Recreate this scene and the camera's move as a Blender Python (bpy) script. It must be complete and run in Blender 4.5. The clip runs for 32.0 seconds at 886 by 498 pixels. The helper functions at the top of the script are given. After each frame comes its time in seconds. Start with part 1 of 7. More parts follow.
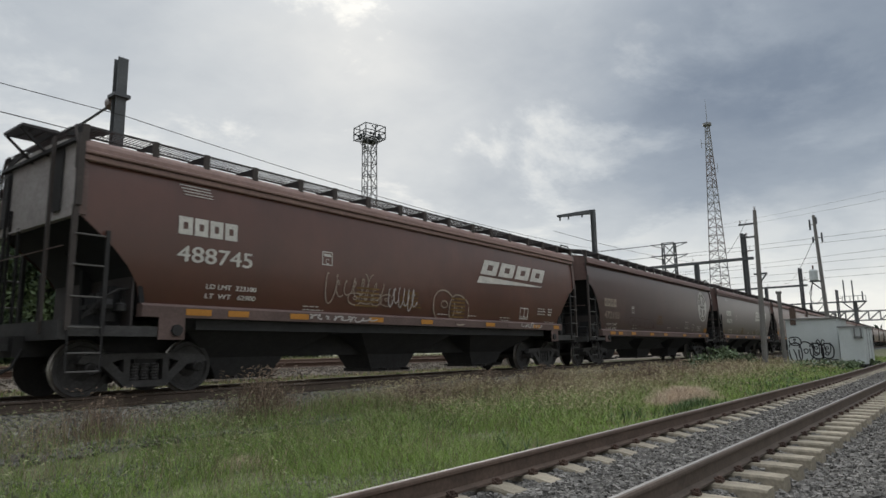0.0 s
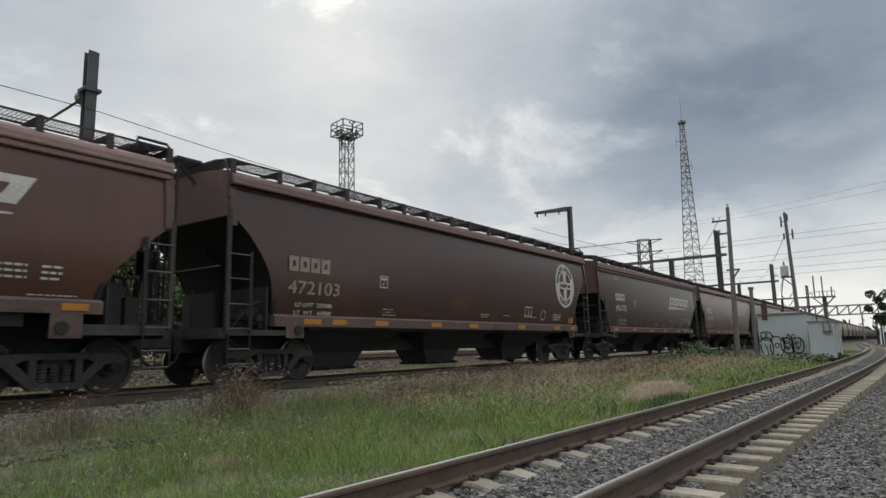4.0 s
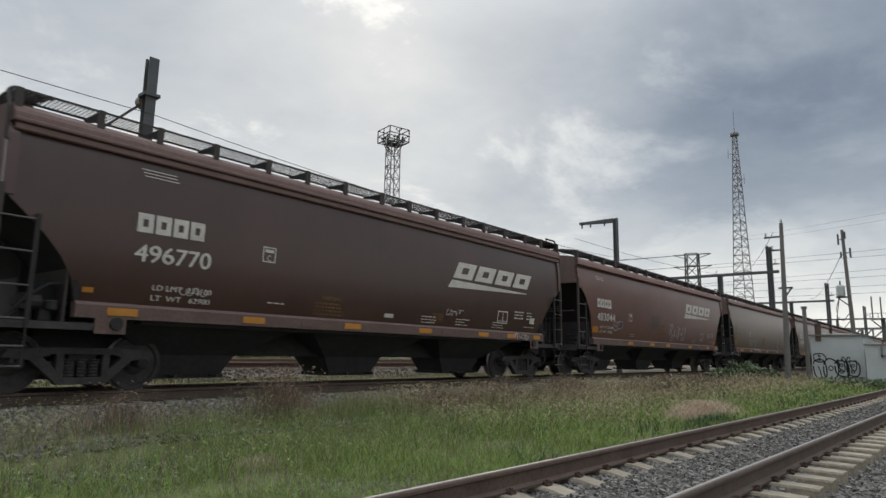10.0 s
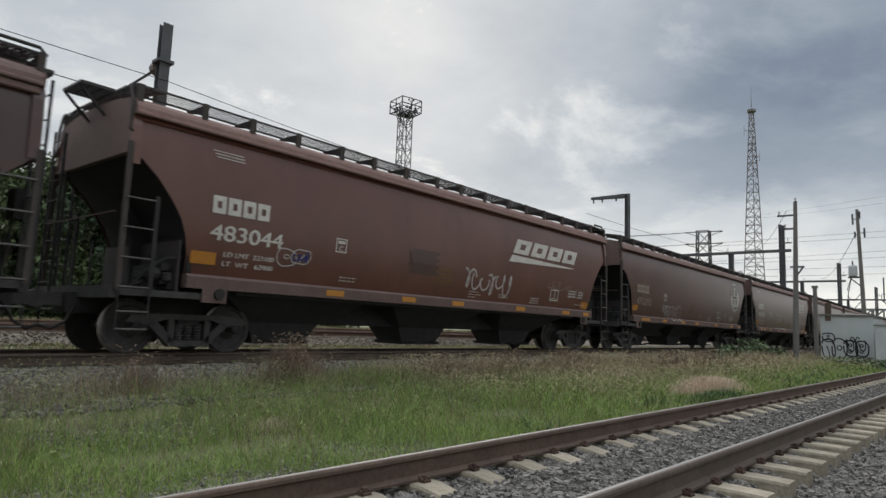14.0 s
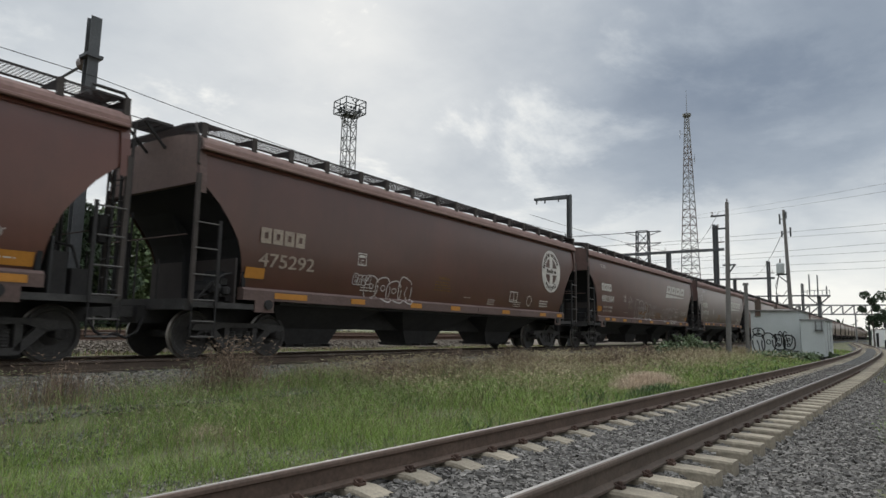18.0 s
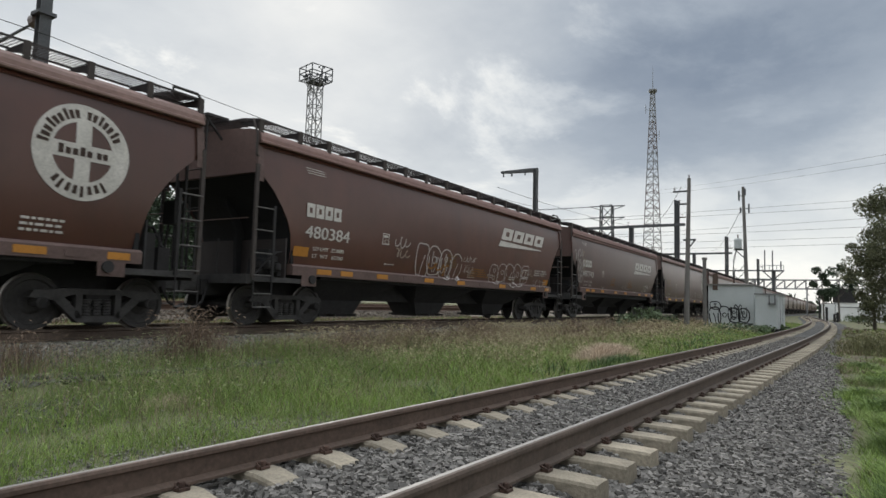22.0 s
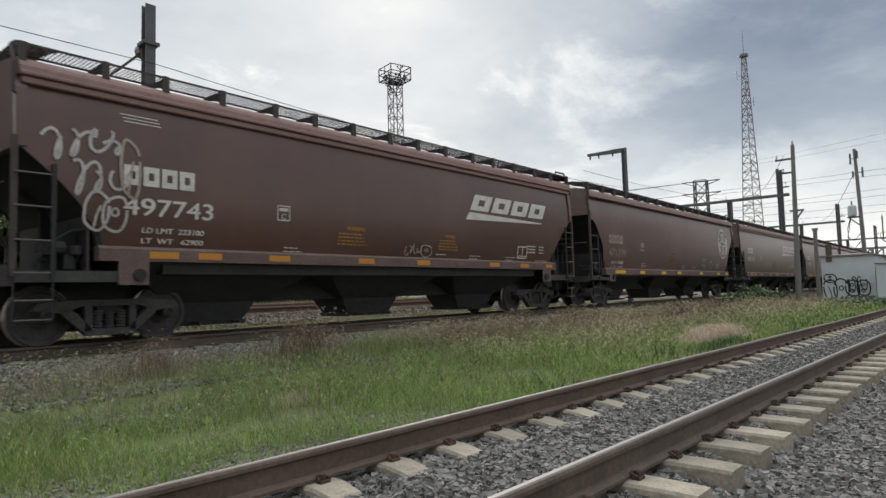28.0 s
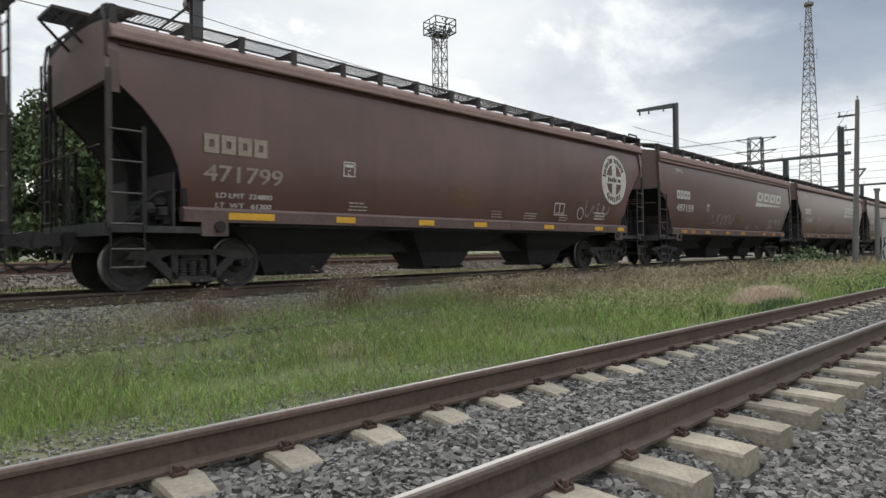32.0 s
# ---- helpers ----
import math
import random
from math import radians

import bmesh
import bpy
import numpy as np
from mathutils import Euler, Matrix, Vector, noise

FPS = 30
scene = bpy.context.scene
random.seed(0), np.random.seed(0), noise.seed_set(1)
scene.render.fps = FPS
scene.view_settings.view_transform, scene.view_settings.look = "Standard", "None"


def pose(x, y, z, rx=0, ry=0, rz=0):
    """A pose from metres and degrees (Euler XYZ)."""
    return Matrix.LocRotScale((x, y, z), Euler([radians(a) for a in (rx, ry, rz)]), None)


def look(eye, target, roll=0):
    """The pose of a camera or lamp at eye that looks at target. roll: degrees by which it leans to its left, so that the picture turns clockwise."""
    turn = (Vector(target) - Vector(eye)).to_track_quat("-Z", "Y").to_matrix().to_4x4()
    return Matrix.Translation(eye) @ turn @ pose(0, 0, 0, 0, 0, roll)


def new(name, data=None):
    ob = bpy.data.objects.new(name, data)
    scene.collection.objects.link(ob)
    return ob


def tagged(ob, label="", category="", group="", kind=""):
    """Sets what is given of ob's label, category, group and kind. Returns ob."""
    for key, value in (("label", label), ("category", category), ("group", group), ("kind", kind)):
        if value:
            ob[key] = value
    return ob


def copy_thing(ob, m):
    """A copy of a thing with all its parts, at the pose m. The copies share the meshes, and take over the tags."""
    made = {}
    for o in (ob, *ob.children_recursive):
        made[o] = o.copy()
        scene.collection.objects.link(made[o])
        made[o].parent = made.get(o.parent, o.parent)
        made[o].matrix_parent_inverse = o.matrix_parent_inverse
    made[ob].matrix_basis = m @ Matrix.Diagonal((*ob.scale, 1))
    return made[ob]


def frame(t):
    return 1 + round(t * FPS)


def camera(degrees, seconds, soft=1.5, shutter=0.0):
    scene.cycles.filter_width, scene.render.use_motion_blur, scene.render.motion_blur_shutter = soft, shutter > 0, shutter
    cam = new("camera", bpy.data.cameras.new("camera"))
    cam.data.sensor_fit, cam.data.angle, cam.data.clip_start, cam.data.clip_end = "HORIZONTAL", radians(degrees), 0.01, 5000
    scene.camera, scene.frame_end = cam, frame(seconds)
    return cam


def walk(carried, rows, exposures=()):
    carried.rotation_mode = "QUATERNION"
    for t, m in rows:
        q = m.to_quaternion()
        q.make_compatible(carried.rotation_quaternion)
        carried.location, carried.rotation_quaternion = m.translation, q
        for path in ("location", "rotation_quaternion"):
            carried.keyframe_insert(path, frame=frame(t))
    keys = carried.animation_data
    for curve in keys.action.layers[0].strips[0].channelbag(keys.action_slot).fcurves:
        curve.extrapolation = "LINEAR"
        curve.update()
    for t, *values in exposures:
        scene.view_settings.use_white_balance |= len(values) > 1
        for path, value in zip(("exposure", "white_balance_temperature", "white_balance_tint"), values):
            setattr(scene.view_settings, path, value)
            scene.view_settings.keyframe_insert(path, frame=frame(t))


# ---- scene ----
cam = camera(69.6, 32.0, shutter=0.3)
PATH = [
    (0, (0.213, -0.219, 1.15), (1.74, 1.033, 1.465), -0.9),
    (0.5, (0.184, -0.238, 1.161), (1.701, 1.019, 1.502), -0.6),
    (1, (0.182, -0.247, 1.154), (1.728, 0.975, 1.492), -0.1),
    (1.5, (0.187, -0.237, 1.156), (1.754, 0.957, 1.496), -0.4),
    (2, (0.21, -0.24, 1.163), (1.797, 0.932, 1.494), -1.1),
    (2.5, (0.22, -0.234, 1.159), (1.805, 0.941, 1.488), -1.0),
    (3, (0.242, -0.209, 1.158), (1.799, 1.008, 1.467), -0.5),
    (3.5, (0.222, -0.227, 1.152), (1.793, 0.972, 1.457), -1.3),
    (5.5, (0.248, -0.224, 1.152), (1.826, 0.969, 1.45), -0.9),
    (6, (0.251, -0.208, 1.16), (1.84, 0.968, 1.46), -0.6),
    (6.5, (0.273, -0.23, 1.136), (1.849, 0.971, 1.411), -0.2),
    (7, (0.278, -0.197, 1.156), (1.839, 1.02, 1.446), -1.4),
    (7.5, (0.2, -0.213, 1.185), (1.692, 1.064, 1.565), -1.4),
    (8, (0.146, -0.25, 1.195), (1.637, 1.035, 1.548), 0.0),
    (8.5, (0.1, -0.257, 1.174), (1.657, 0.962, 1.478), 0.3),
    (9, (0.111, -0.229, 1.179), (1.679, 0.985, 1.446), 0.4),
    (9.5, (0.157, -0.229, 1.198), (1.72, 0.984, 1.496), 0.5),
    (10, (0.204, -0.229, 1.18), (1.688, 1.071, 1.507), 1.0),
    (10.5, (0.19, -0.273, 1.158), (1.693, 1.015, 1.448), 1.4),
    (11, (0.178, -0.23, 1.175), (1.648, 1.087, 1.495), 0.4),
    (11.5, (0.179, -0.23, 1.155), (1.632, 1.113, 1.45), 1.1),
    (12, (0.164, -0.218, 1.15), (1.6, 1.144, 1.437), 1.2),
    (12.5, (0.071, -0.245, 1.153), (1.515, 1.116, 1.406), 1.4),
    (13, (0.129, -0.23, 1.159), (1.569, 1.138, 1.389), 1.5),
    (13.5, (0.118, -0.238, 1.162), (1.586, 1.103, 1.38), 2.6),
    (14, (0.145, -0.241, 1.152), (1.619, 1.088, 1.393), 2.2),
    (14.5, (0.193, -0.225, 1.152), (1.698, 1.072, 1.382), 2.2),
    (16.5, (0.195, -0.277, 1.151), (1.736, 0.977, 1.379), 0.7),
    (17, (0.198, -0.302, 1.15), (1.759, 0.928, 1.372), 0.5),
    (17.5, (0.221, -0.301, 1.146), (1.834, 0.861, 1.364), 0.7),
    (18, (0.229, -0.291, 1.146), (1.809, 0.909, 1.396), 1.2),
    (18.5, (0.218, -0.284, 1.157), (1.775, 0.954, 1.36), 0.8),
    (19, (0.22, -0.311, 1.155), (1.825, 0.862, 1.377), 0.3),
    (19.5, (0.228, -0.313, 1.155), (1.873, 0.807, 1.349), 0.4),
    (20, (0.242, -0.304, 1.16), (1.902, 0.791, 1.371), 1.2),
    (20.5, (0.221, -0.318, 1.155), (1.91, 0.731, 1.375), 1.0),
    (21, (0.221, -0.303, 1.148), (1.906, 0.762, 1.313), -0.6),
    (21.5, (0.222, -0.288, 1.135), (1.899, 0.794, 1.269), 0.1),
    (22, (0.207, -0.291, 1.144), (1.857, 0.826, 1.308), 1.6),
    (22.5, (0.225, -0.275, 1.137), (1.861, 0.861, 1.319), 2.0),
    (23, (0.196, -0.276, 1.148), (1.785, 0.922, 1.349), 0.9),
    (23.5, (0.153, -0.259, 1.171), (1.748, 0.927, 1.403), 1.4),
    (24, (0.109, -0.234, 1.163), (1.727, 0.921, 1.377), 0.0),
    (24.5, (0.072, -0.214, 1.174), (1.696, 0.93, 1.408), -1.3),
    (25, (0.08, -0.177, 1.163), (1.715, 0.951, 1.39), -0.6),
    (25.5, (0.076, -0.181, 1.158), (1.677, 0.997, 1.375), 0.7),
    (26, (0.069, -0.171, 1.144), (1.624, 1.075, 1.315), 0.2),
    (26.5, (0.07, -0.188, 1.152), (1.614, 1.077, 1.289), -0.7),
    (28.5, (0.062, -0.186, 1.152), (1.527, 1.168, 1.287), -1.1),
    (29, (0.058, -0.193, 1.151), (1.522, 1.164, 1.271), -0.1),
    (29.5, (0.055, -0.192, 1.149), (1.527, 1.156, 1.266), 0.0),
    (30, (0.058, -0.187, 1.136), (1.546, 1.147, 1.213), -0.1),
    (30.5, (0.061, -0.173, 1.134), (1.541, 1.172, 1.165), -0.3),
    (31, (0.063, -0.168, 1.125), (1.513, 1.21, 1.129), -0.2),
    (31.5, (0.064, -0.166, 1.132), (1.487, 1.24, 1.129), 0.1),
    (32, (0.054, -0.16, 1.128), (1.448, 1.273, 1.132), -0.6),
]
walk(cam, [(t, look(e, g, r)) for t, e, g, r in PATH], [(0, 0.0), (16, 0.03), (19.5, 0.14), (23, 0.15), (25, 0.10), (26, 0.11), (29, 0.32), (32, 0.42)])

# ---- light: an overcast sky with the sun behind the cloud ----
SUN_DIR = Vector((0.60, 0.64, 0.48)).normalized()
sun = new("sun", bpy.data.lights.new("sun", "SUN"))
sun.data.energy, sun.data.angle, sun.data.color = 1.5, radians(30), (1.0, 0.95, 0.88)
sun.matrix_world = look((0, 0, 60), Vector((0, 0, 60)) - SUN_DIR)


def make_world():
    w = bpy.data.worlds.new("overcast_sky")
    w.use_nodes = True
    scene.world = w
    nt = w.node_tree
    nt.nodes.clear()
    N, L = nt.nodes.new, nt.links.new
    out, bg = N("ShaderNodeOutputWorld"), N("ShaderNodeBackground")
    sky = N("ShaderNodeTexSky")
    sky.sky_type, sky.sun_disc = "NISHITA", False
    sky.sun_elevation, sky.sun_rotation = math.asin(SUN_DIR.z), math.atan2(SUN_DIR.x, SUN_DIR.y)
    tc = N("ShaderNodeTexCoord")
    sep = N("ShaderNodeSeparateXYZ")
    L(tc.outputs["Generated"], sep.inputs[0])

    def m(op, a, b=None, c=None, clamp=False):
        n = N("ShaderNodeMath")
        n.operation, n.use_clamp = op, clamp
        for i, v in enumerate((a, b, c)):
            if v is None:
                continue
            if isinstance(v, (int, float)):
                n.inputs[i].default_value = v
            else:
                L(v, n.inputs[i])
        return n.outputs[0]

    # the cloud layer is a plane overhead: project the direction on it
    zz = m("MAXIMUM", m("ADD", sep.outputs[2], 0.22), 0.05)
    px, py = m("DIVIDE", sep.outputs[0], zz), m("DIVIDE", sep.outputs[1], zz)
    comb = N("ShaderNodeCombineXYZ")
    L(px, comb.inputs[0])
    L(py, comb.inputs[1])

    def cloud(scale, detail, rough, off):
        n = N("ShaderNodeTexNoise")
        mp = N("ShaderNodeMapping")
        mp.inputs["Location"].default_value = (off, off * 0.7, 0.3)
        L(comb.outputs[0], mp.inputs[0])
        L(mp.outputs[0], n.inputs["Vector"])
        n.inputs["Scale"].default_value, n.inputs["Detail"].default_value, n.inputs["Roughness"].default_value = scale, detail, rough
        n.inputs["Distortion"].default_value = 0.25
        return n.outputs["Fac"]

    puff = cloud(1.35, 8, 0.62, 4.4)
    big, mid, small = cloud(0.55, 3, 0.5, 3.1), cloud(1.9, 6, 0.55, 7.7), cloud(6.0, 6, 0.6, 1.9)

    def toward(d, power):
        dot = N("ShaderNodeVectorMath")
        dot.operation = "DOT_PRODUCT"
        L(tc.outputs["Generated"], dot.inputs[0])
        dot.inputs[1].default_value = Vector(d).normalized()
        return m("POWER", m("MAXIMUM", dot.outputs["Value"], 0.0), power)

    glow, core = toward(SUN_DIR, 7), toward(SUN_DIR, 75)
    bank = m("ADD", toward((0.92, 0.10, 0.40), 26), m("MULTIPLY", toward((0.88, 0.30, 0.33), 90), 0.42))
    low = m("POWER", m("SUBTRACT", 1.0, m("MAXIMUM", sep.outputs[2], 0.0)), 7.0)
    tex = m("ADD", m("MULTIPLY", m("SUBTRACT", big, 0.5), 0.65), m("ADD", m("MULTIPLY", m("SUBTRACT", mid, 0.5), 0.85), m("MULTIPLY", m("SUBTRACT", small, 0.5), 0.22)))
    edge = N("ShaderNodeMapRange")
    edge.interpolation_type = "SMOOTHSTEP"
    edge.inputs[1].default_value, edge.inputs[2].default_value = 0.46, 0.60
    edge.inputs[3].default_value, edge.inputs[4].default_value = -0.14, 0.17
    L(puff, edge.inputs[0])
    v = m("ADD", 0.70, m("ADD", m("MULTIPLY", tex, 0.62), m("MULTIPLY", edge.outputs[0], m("ADD", 0.15, m("MULTIPLY", glow, 1.3)))))
    v = m("ADD", v, m("MULTIPLY", glow, 0.15))
    broken = m("MULTIPLY", m("ADD", edge.outputs[0], 0.10), 3.8, clamp=True)
    v = m("ADD", v, m("MULTIPLY", m("MULTIPLY", core, 0.7), m("ADD", 0.16, m("MULTIPLY", broken, 0.9))))
    # a wide ragged bright rift in the cloud before the sun
    dot = N("ShaderNodeVectorMath")
    dot.operation = "DOT_PRODUCT"
    L(tc.outputs["Generated"], dot.inputs[0])
    dot.inputs[1].default_value = (0.745, -0.667, 0.0)
    across, above = m("DIVIDE", m("ADD", dot.outputs["Value"], 0.035), 0.17), m("DIVIDE", m("SUBTRACT", sep.outputs[2], 0.53), 0.10)
    away = m("SQRT", m("ADD", m("MULTIPLY", across, across), m("MULTIPLY", above, above)))
    ahead = m("GREATER_THAN", sep.outputs[1], 0.0)
    ragged = m("ADD", m("SUBTRACT", 1.0, away), m("ADD", m("MULTIPLY", m("SUBTRACT", puff, 0.5), 3.0), m("MULTIPLY", m("SUBTRACT", small, 0.5), 1.6)))
    ragged = m("MULTIPLY", ragged, ahead)
    rift = N("ShaderNodeMapRange")
    rift.interpolation_type = "SMOOTHSTEP"
    rift.inputs[1].default_value, rift.inputs[2].default_value = 0.0, 0.45
    rift.inputs[3].default_value, rift.inputs[4].default_value = 0.0, 0.46
    L(ragged, rift.inputs[0])
    v = m("ADD", v, rift.outputs[0])
    v = m("ADD", v, m("MULTIPLY", low, 0.74))
    v = m("SUBTRACT", v, m("MULTIPLY", bank, 0.45))
    v = m("MINIMUM", m("MAXIMUM", v, 0.16), 1.25)
    ramp = N("ShaderNodeValToRGB")
    L(m("MULTIPLY", v, 0.8, clamp=True), ramp.inputs[0])
    el = ramp.color_ramp.elements
    el[0].position, el[0].color = 0.08, (0.20, 0.25, 0.33, 1)
    el[1].position, el[1].color = 0.92, (1.06, 1.06, 1.015, 1)
    e = el.new(0.35)
    e.color = (0.395, 0.45, 0.52, 1)
    e = el.new(0.60)
    e.color = (0.69, 0.73, 0.76, 1)
    mix = N("ShaderNodeMix")
    mix.data_type = "RGBA"
    mix.inputs[0].default_value = 0.93
    skyb = N("ShaderNodeVectorMath")
    skyb.operation = "SCALE"
    L(sky.outputs[0], skyb.inputs[0])
    skyb.inputs["Scale"].default_value = 0.10
    L(skyb.outputs[0], mix.inputs[6])
    L(ramp.outputs[0], mix.inputs[7])
    L(mix.outputs[2], bg.inputs["Color"])
    # an overcast sky is brightest overhead
    zen = N("ShaderNodeMapRange")
    zen.interpolation_type = "SMOOTHSTEP"
    zen.inputs[1].default_value, zen.inputs[2].default_value = 0.45, 1.0
    zen.inputs[3].default_value, zen.inputs[4].default_value = 0.86, 3.3
    L(sep.outputs[2], zen.inputs[0])
    L(zen.outputs[0], bg.inputs["Strength"])
    L(bg.outputs[0], out.inputs[0])


make_world()
scene.view_settings.exposure = 0.0

# ---- materials ----


def mat(name, base, rough=0.8, metal=0.0, var=0.25, scale=3.0, grain=40.0, bump=0.2, bump_dist=0.01, dark=None, spot=0.0, rand=0.0, spec=0.3, island=0.0):
    """A plain surface: base colour, large stains (to the colour dark), fine grain, bump, and a change from piece to piece."""
    mt = bpy.data.materials.new(name)
    mt.use_nodes = True
    nt = mt.node_tree
    N, L = nt.nodes.new, nt.links.new
    b = nt.nodes["Principled BSDF"]
    b.inputs["Roughness"].default_value, b.inputs["Metallic"].default_value = rough, metal
    b.inputs["Specular IOR Level"].default_value = spec
    tc = N("ShaderNodeTexCoord")
    n1, n2 = N("ShaderNodeTexNoise"), N("ShaderNodeTexNoise")
    for n, s, d in ((n1, scale, 5), (n2, grain, 4)):
        L(tc.outputs["Object"], n.inputs["Vector"])
        n.inputs["Scale"].default_value, n.inputs["Detail"].default_value, n.inputs["Roughness"].default_value = s, d, 0.6
    dk = dark or tuple(c * 0.5 for c in base)
    r = N("ShaderNodeValToRGB")
    r.color_ramp.elements[0].position, r.color_ramp.elements[1].position = 0.5 - 0.25, 0.5 + 0.2
    r.color_ramp.elements[0].color, r.color_ramp.elements[1].color = (*dk, 1), (*base, 1)
    L(n1.outputs["Fac"], r.inputs[0])
    mix = N("ShaderNodeMix")
    mix.data_type = "RGBA"
    mix.inputs[0].default_value = min(1.0, var * 2)
    mix.inputs[6].default_value = (*base, 1)
    L(r.outputs[0], mix.inputs[7])
    hsv = N("ShaderNodeHueSaturation")
    L(mix.outputs[2], hsv.inputs["Color"])
    mr = N("ShaderNodeMapRange")
    mr.inputs[1].default_value, mr.inputs[2].default_value = 0.25, 0.75
    mr.inputs[3].default_value, mr.inputs[4].default_value = 1 - var * 0.8, 1 + var * 0.8
    L(n2.outputs["Fac"], mr.inputs[0])
    val = mr.outputs[0]
    if rand or island:
        src = N("ShaderNodeObjectInfo").outputs["Random"] if rand else N("ShaderNodeNewGeometry").outputs["Random Per Island"]
        k = rand or island
        m2 = N("ShaderNodeMapRange")
        m2.inputs[3].default_value, m2.inputs[4].default_value = 1 - k, 1 + k
        L(src, m2.inputs[0])
        mu = N("ShaderNodeMath")
        mu.operation = "MULTIPLY"
        L(val, mu.inputs[0])
        L(m2.outputs[0], mu.inputs[1])
        val = mu.outputs[0]
    L(val, hsv.inputs["Value"])
    L(hsv.outputs[0], b.inputs["Base Color"])
    rr = N("ShaderNodeMapRange")
    rr.inputs[3].default_value, rr.inputs[4].default_value = max(0.05, rough - 0.12), min(1.0, rough + 0.12)
    L(n2.outputs["Fac"], rr.inputs[0])
    L(rr.outputs[0], b.inputs["Roughness"])
    if bump:
        bp = N("ShaderNodeBump")
        bp.inputs["Strength"].default_value, bp.inputs["Distance"].default_value = bump, bump_dist
        L(n2.outputs["Fac"], bp.inputs["Height"])
        L(bp.outputs[0], b.inputs["Normal"])
    return mt


def car_paint(name, base, fade, grime):
    """Freight-car paint: faded patches, vertical rain streaks, road dirt in blotches, faint plate seams."""
    mt = bpy.data.materials.new(name)
    mt.use_nodes = True
    nt = mt.node_tree
    N, L = nt.nodes.new, nt.links.new
    b = nt.nodes["Principled BSDF"]
    tc = N("ShaderNodeTexCoord")
    oi = N("ShaderNodeObjectInfo")
    off = N("ShaderNodeVectorMath")
    off.operation = "ADD"
    L(tc.outputs["Object"], off.inputs[0])
    cmb = N("ShaderNodeCombineXYZ")
    mu = N("ShaderNodeMath")
    mu.operation = "MULTIPLY"
    L(oi.outputs["Random"], mu.inputs[0])
    mu.inputs[1].default_value = 90
    L(mu.outputs[0], cmb.inputs[0])
    L(cmb.outputs[0], off.inputs[1])

    def noise_of(scale, sx, sy, sz, detail=5):
        mp, n = N("ShaderNodeMapping"), N("ShaderNodeTexNoise")
        mp.inputs["Scale"].default_value = (sx, sy, sz)
        L(off.outputs[0], mp.inputs[0])
        L(mp.outputs[0], n.inputs["Vector"])
        n.inputs["Scale"].default_value, n.inputs["Detail"].default_value, n.inputs["Roughness"].default_value = scale, detail, 0.6
        return n.outputs["Fac"]

    def ramp(src, lo, hi):
        r = N("ShaderNodeMapRange")
        r.inputs[1].default_value, r.inputs[2].default_value = lo, hi
        L(src, r.inputs[0])
        return r.outputs[0]

    def mixed(f, a, c):
        mx = N("ShaderNodeMix")
        mx.data_type = "RGBA"
        L(f, mx.inputs[0])
        for i, v in ((6, a), (7, c)):
            if isinstance(v, tuple):
                mx.inputs[i].default_value = (*v, 1)
            else:
                L(v, mx.inputs[i])
        return mx.outputs[2]

    patches, streaks, grain, blot = noise_of(0.45, 1, 1, 1), noise_of(1.0, 3.5, 3.5, 0.22), noise_of(30, 1, 1, 1), noise_of(1.6, 1, 1, 0.7)
    c = mixed(ramp(patches, 0.38, 0.68), base, fade)
    f = N("ShaderNodeMath")
    f.operation = "MULTIPLY"
    L(ramp(streaks, 0.45, 0.8), f.inputs[0])
    f.inputs[1].default_value = 0.26
    c = mixed(f.outputs[0], c, grime)
    f2 = N("ShaderNodeMath")
    f2.operation = "MULTIPLY"
    L(ramp(blot, 0.5, 0.85), f2.inputs[0])
    f2.inputs[1].default_value = 0.30
    c = mixed(f2.outputs[0], c, tuple(x * 0.6 for x in grime))
    hsv = N("ShaderNodeHueSaturation")
    L(c, hsv.inputs["Color"])
    g = N("ShaderNodeMapRange")
    g.inputs[3].default_value, g.inputs[4].default_value = 0.92, 1.08
    L(grain, g.inputs[0])
    r2 = N("ShaderNodeMapRange")
    r2.inputs[3].default_value, r2.inputs[4].default_value = 0.88, 1.14
    L(oi.outputs["Random"], r2.inputs[0])
    mm = N("ShaderNodeMath")
    mm.operation = "MULTIPLY"
    L(g.outputs[0], mm.inputs[0])
    L(r2.outputs[0], mm.inputs[1])
    L(mm.outputs[0], hsv.inputs["Value"])
    L(hsv.outputs[0], b.inputs["Base Color"])
    b.inputs["Roughness"].default_value = 0.32
    b.inputs["Specular IOR Level"].default_value = 0.58
    bp = N("ShaderNodeBump")
    bp.inputs["Strength"].default_value, bp.inputs["Distance"].default_value = 0.10, 0.02
    L(blot, bp.inputs["Height"])
    L(bp.outputs[0], b.inputs["Normal"])
    return mt


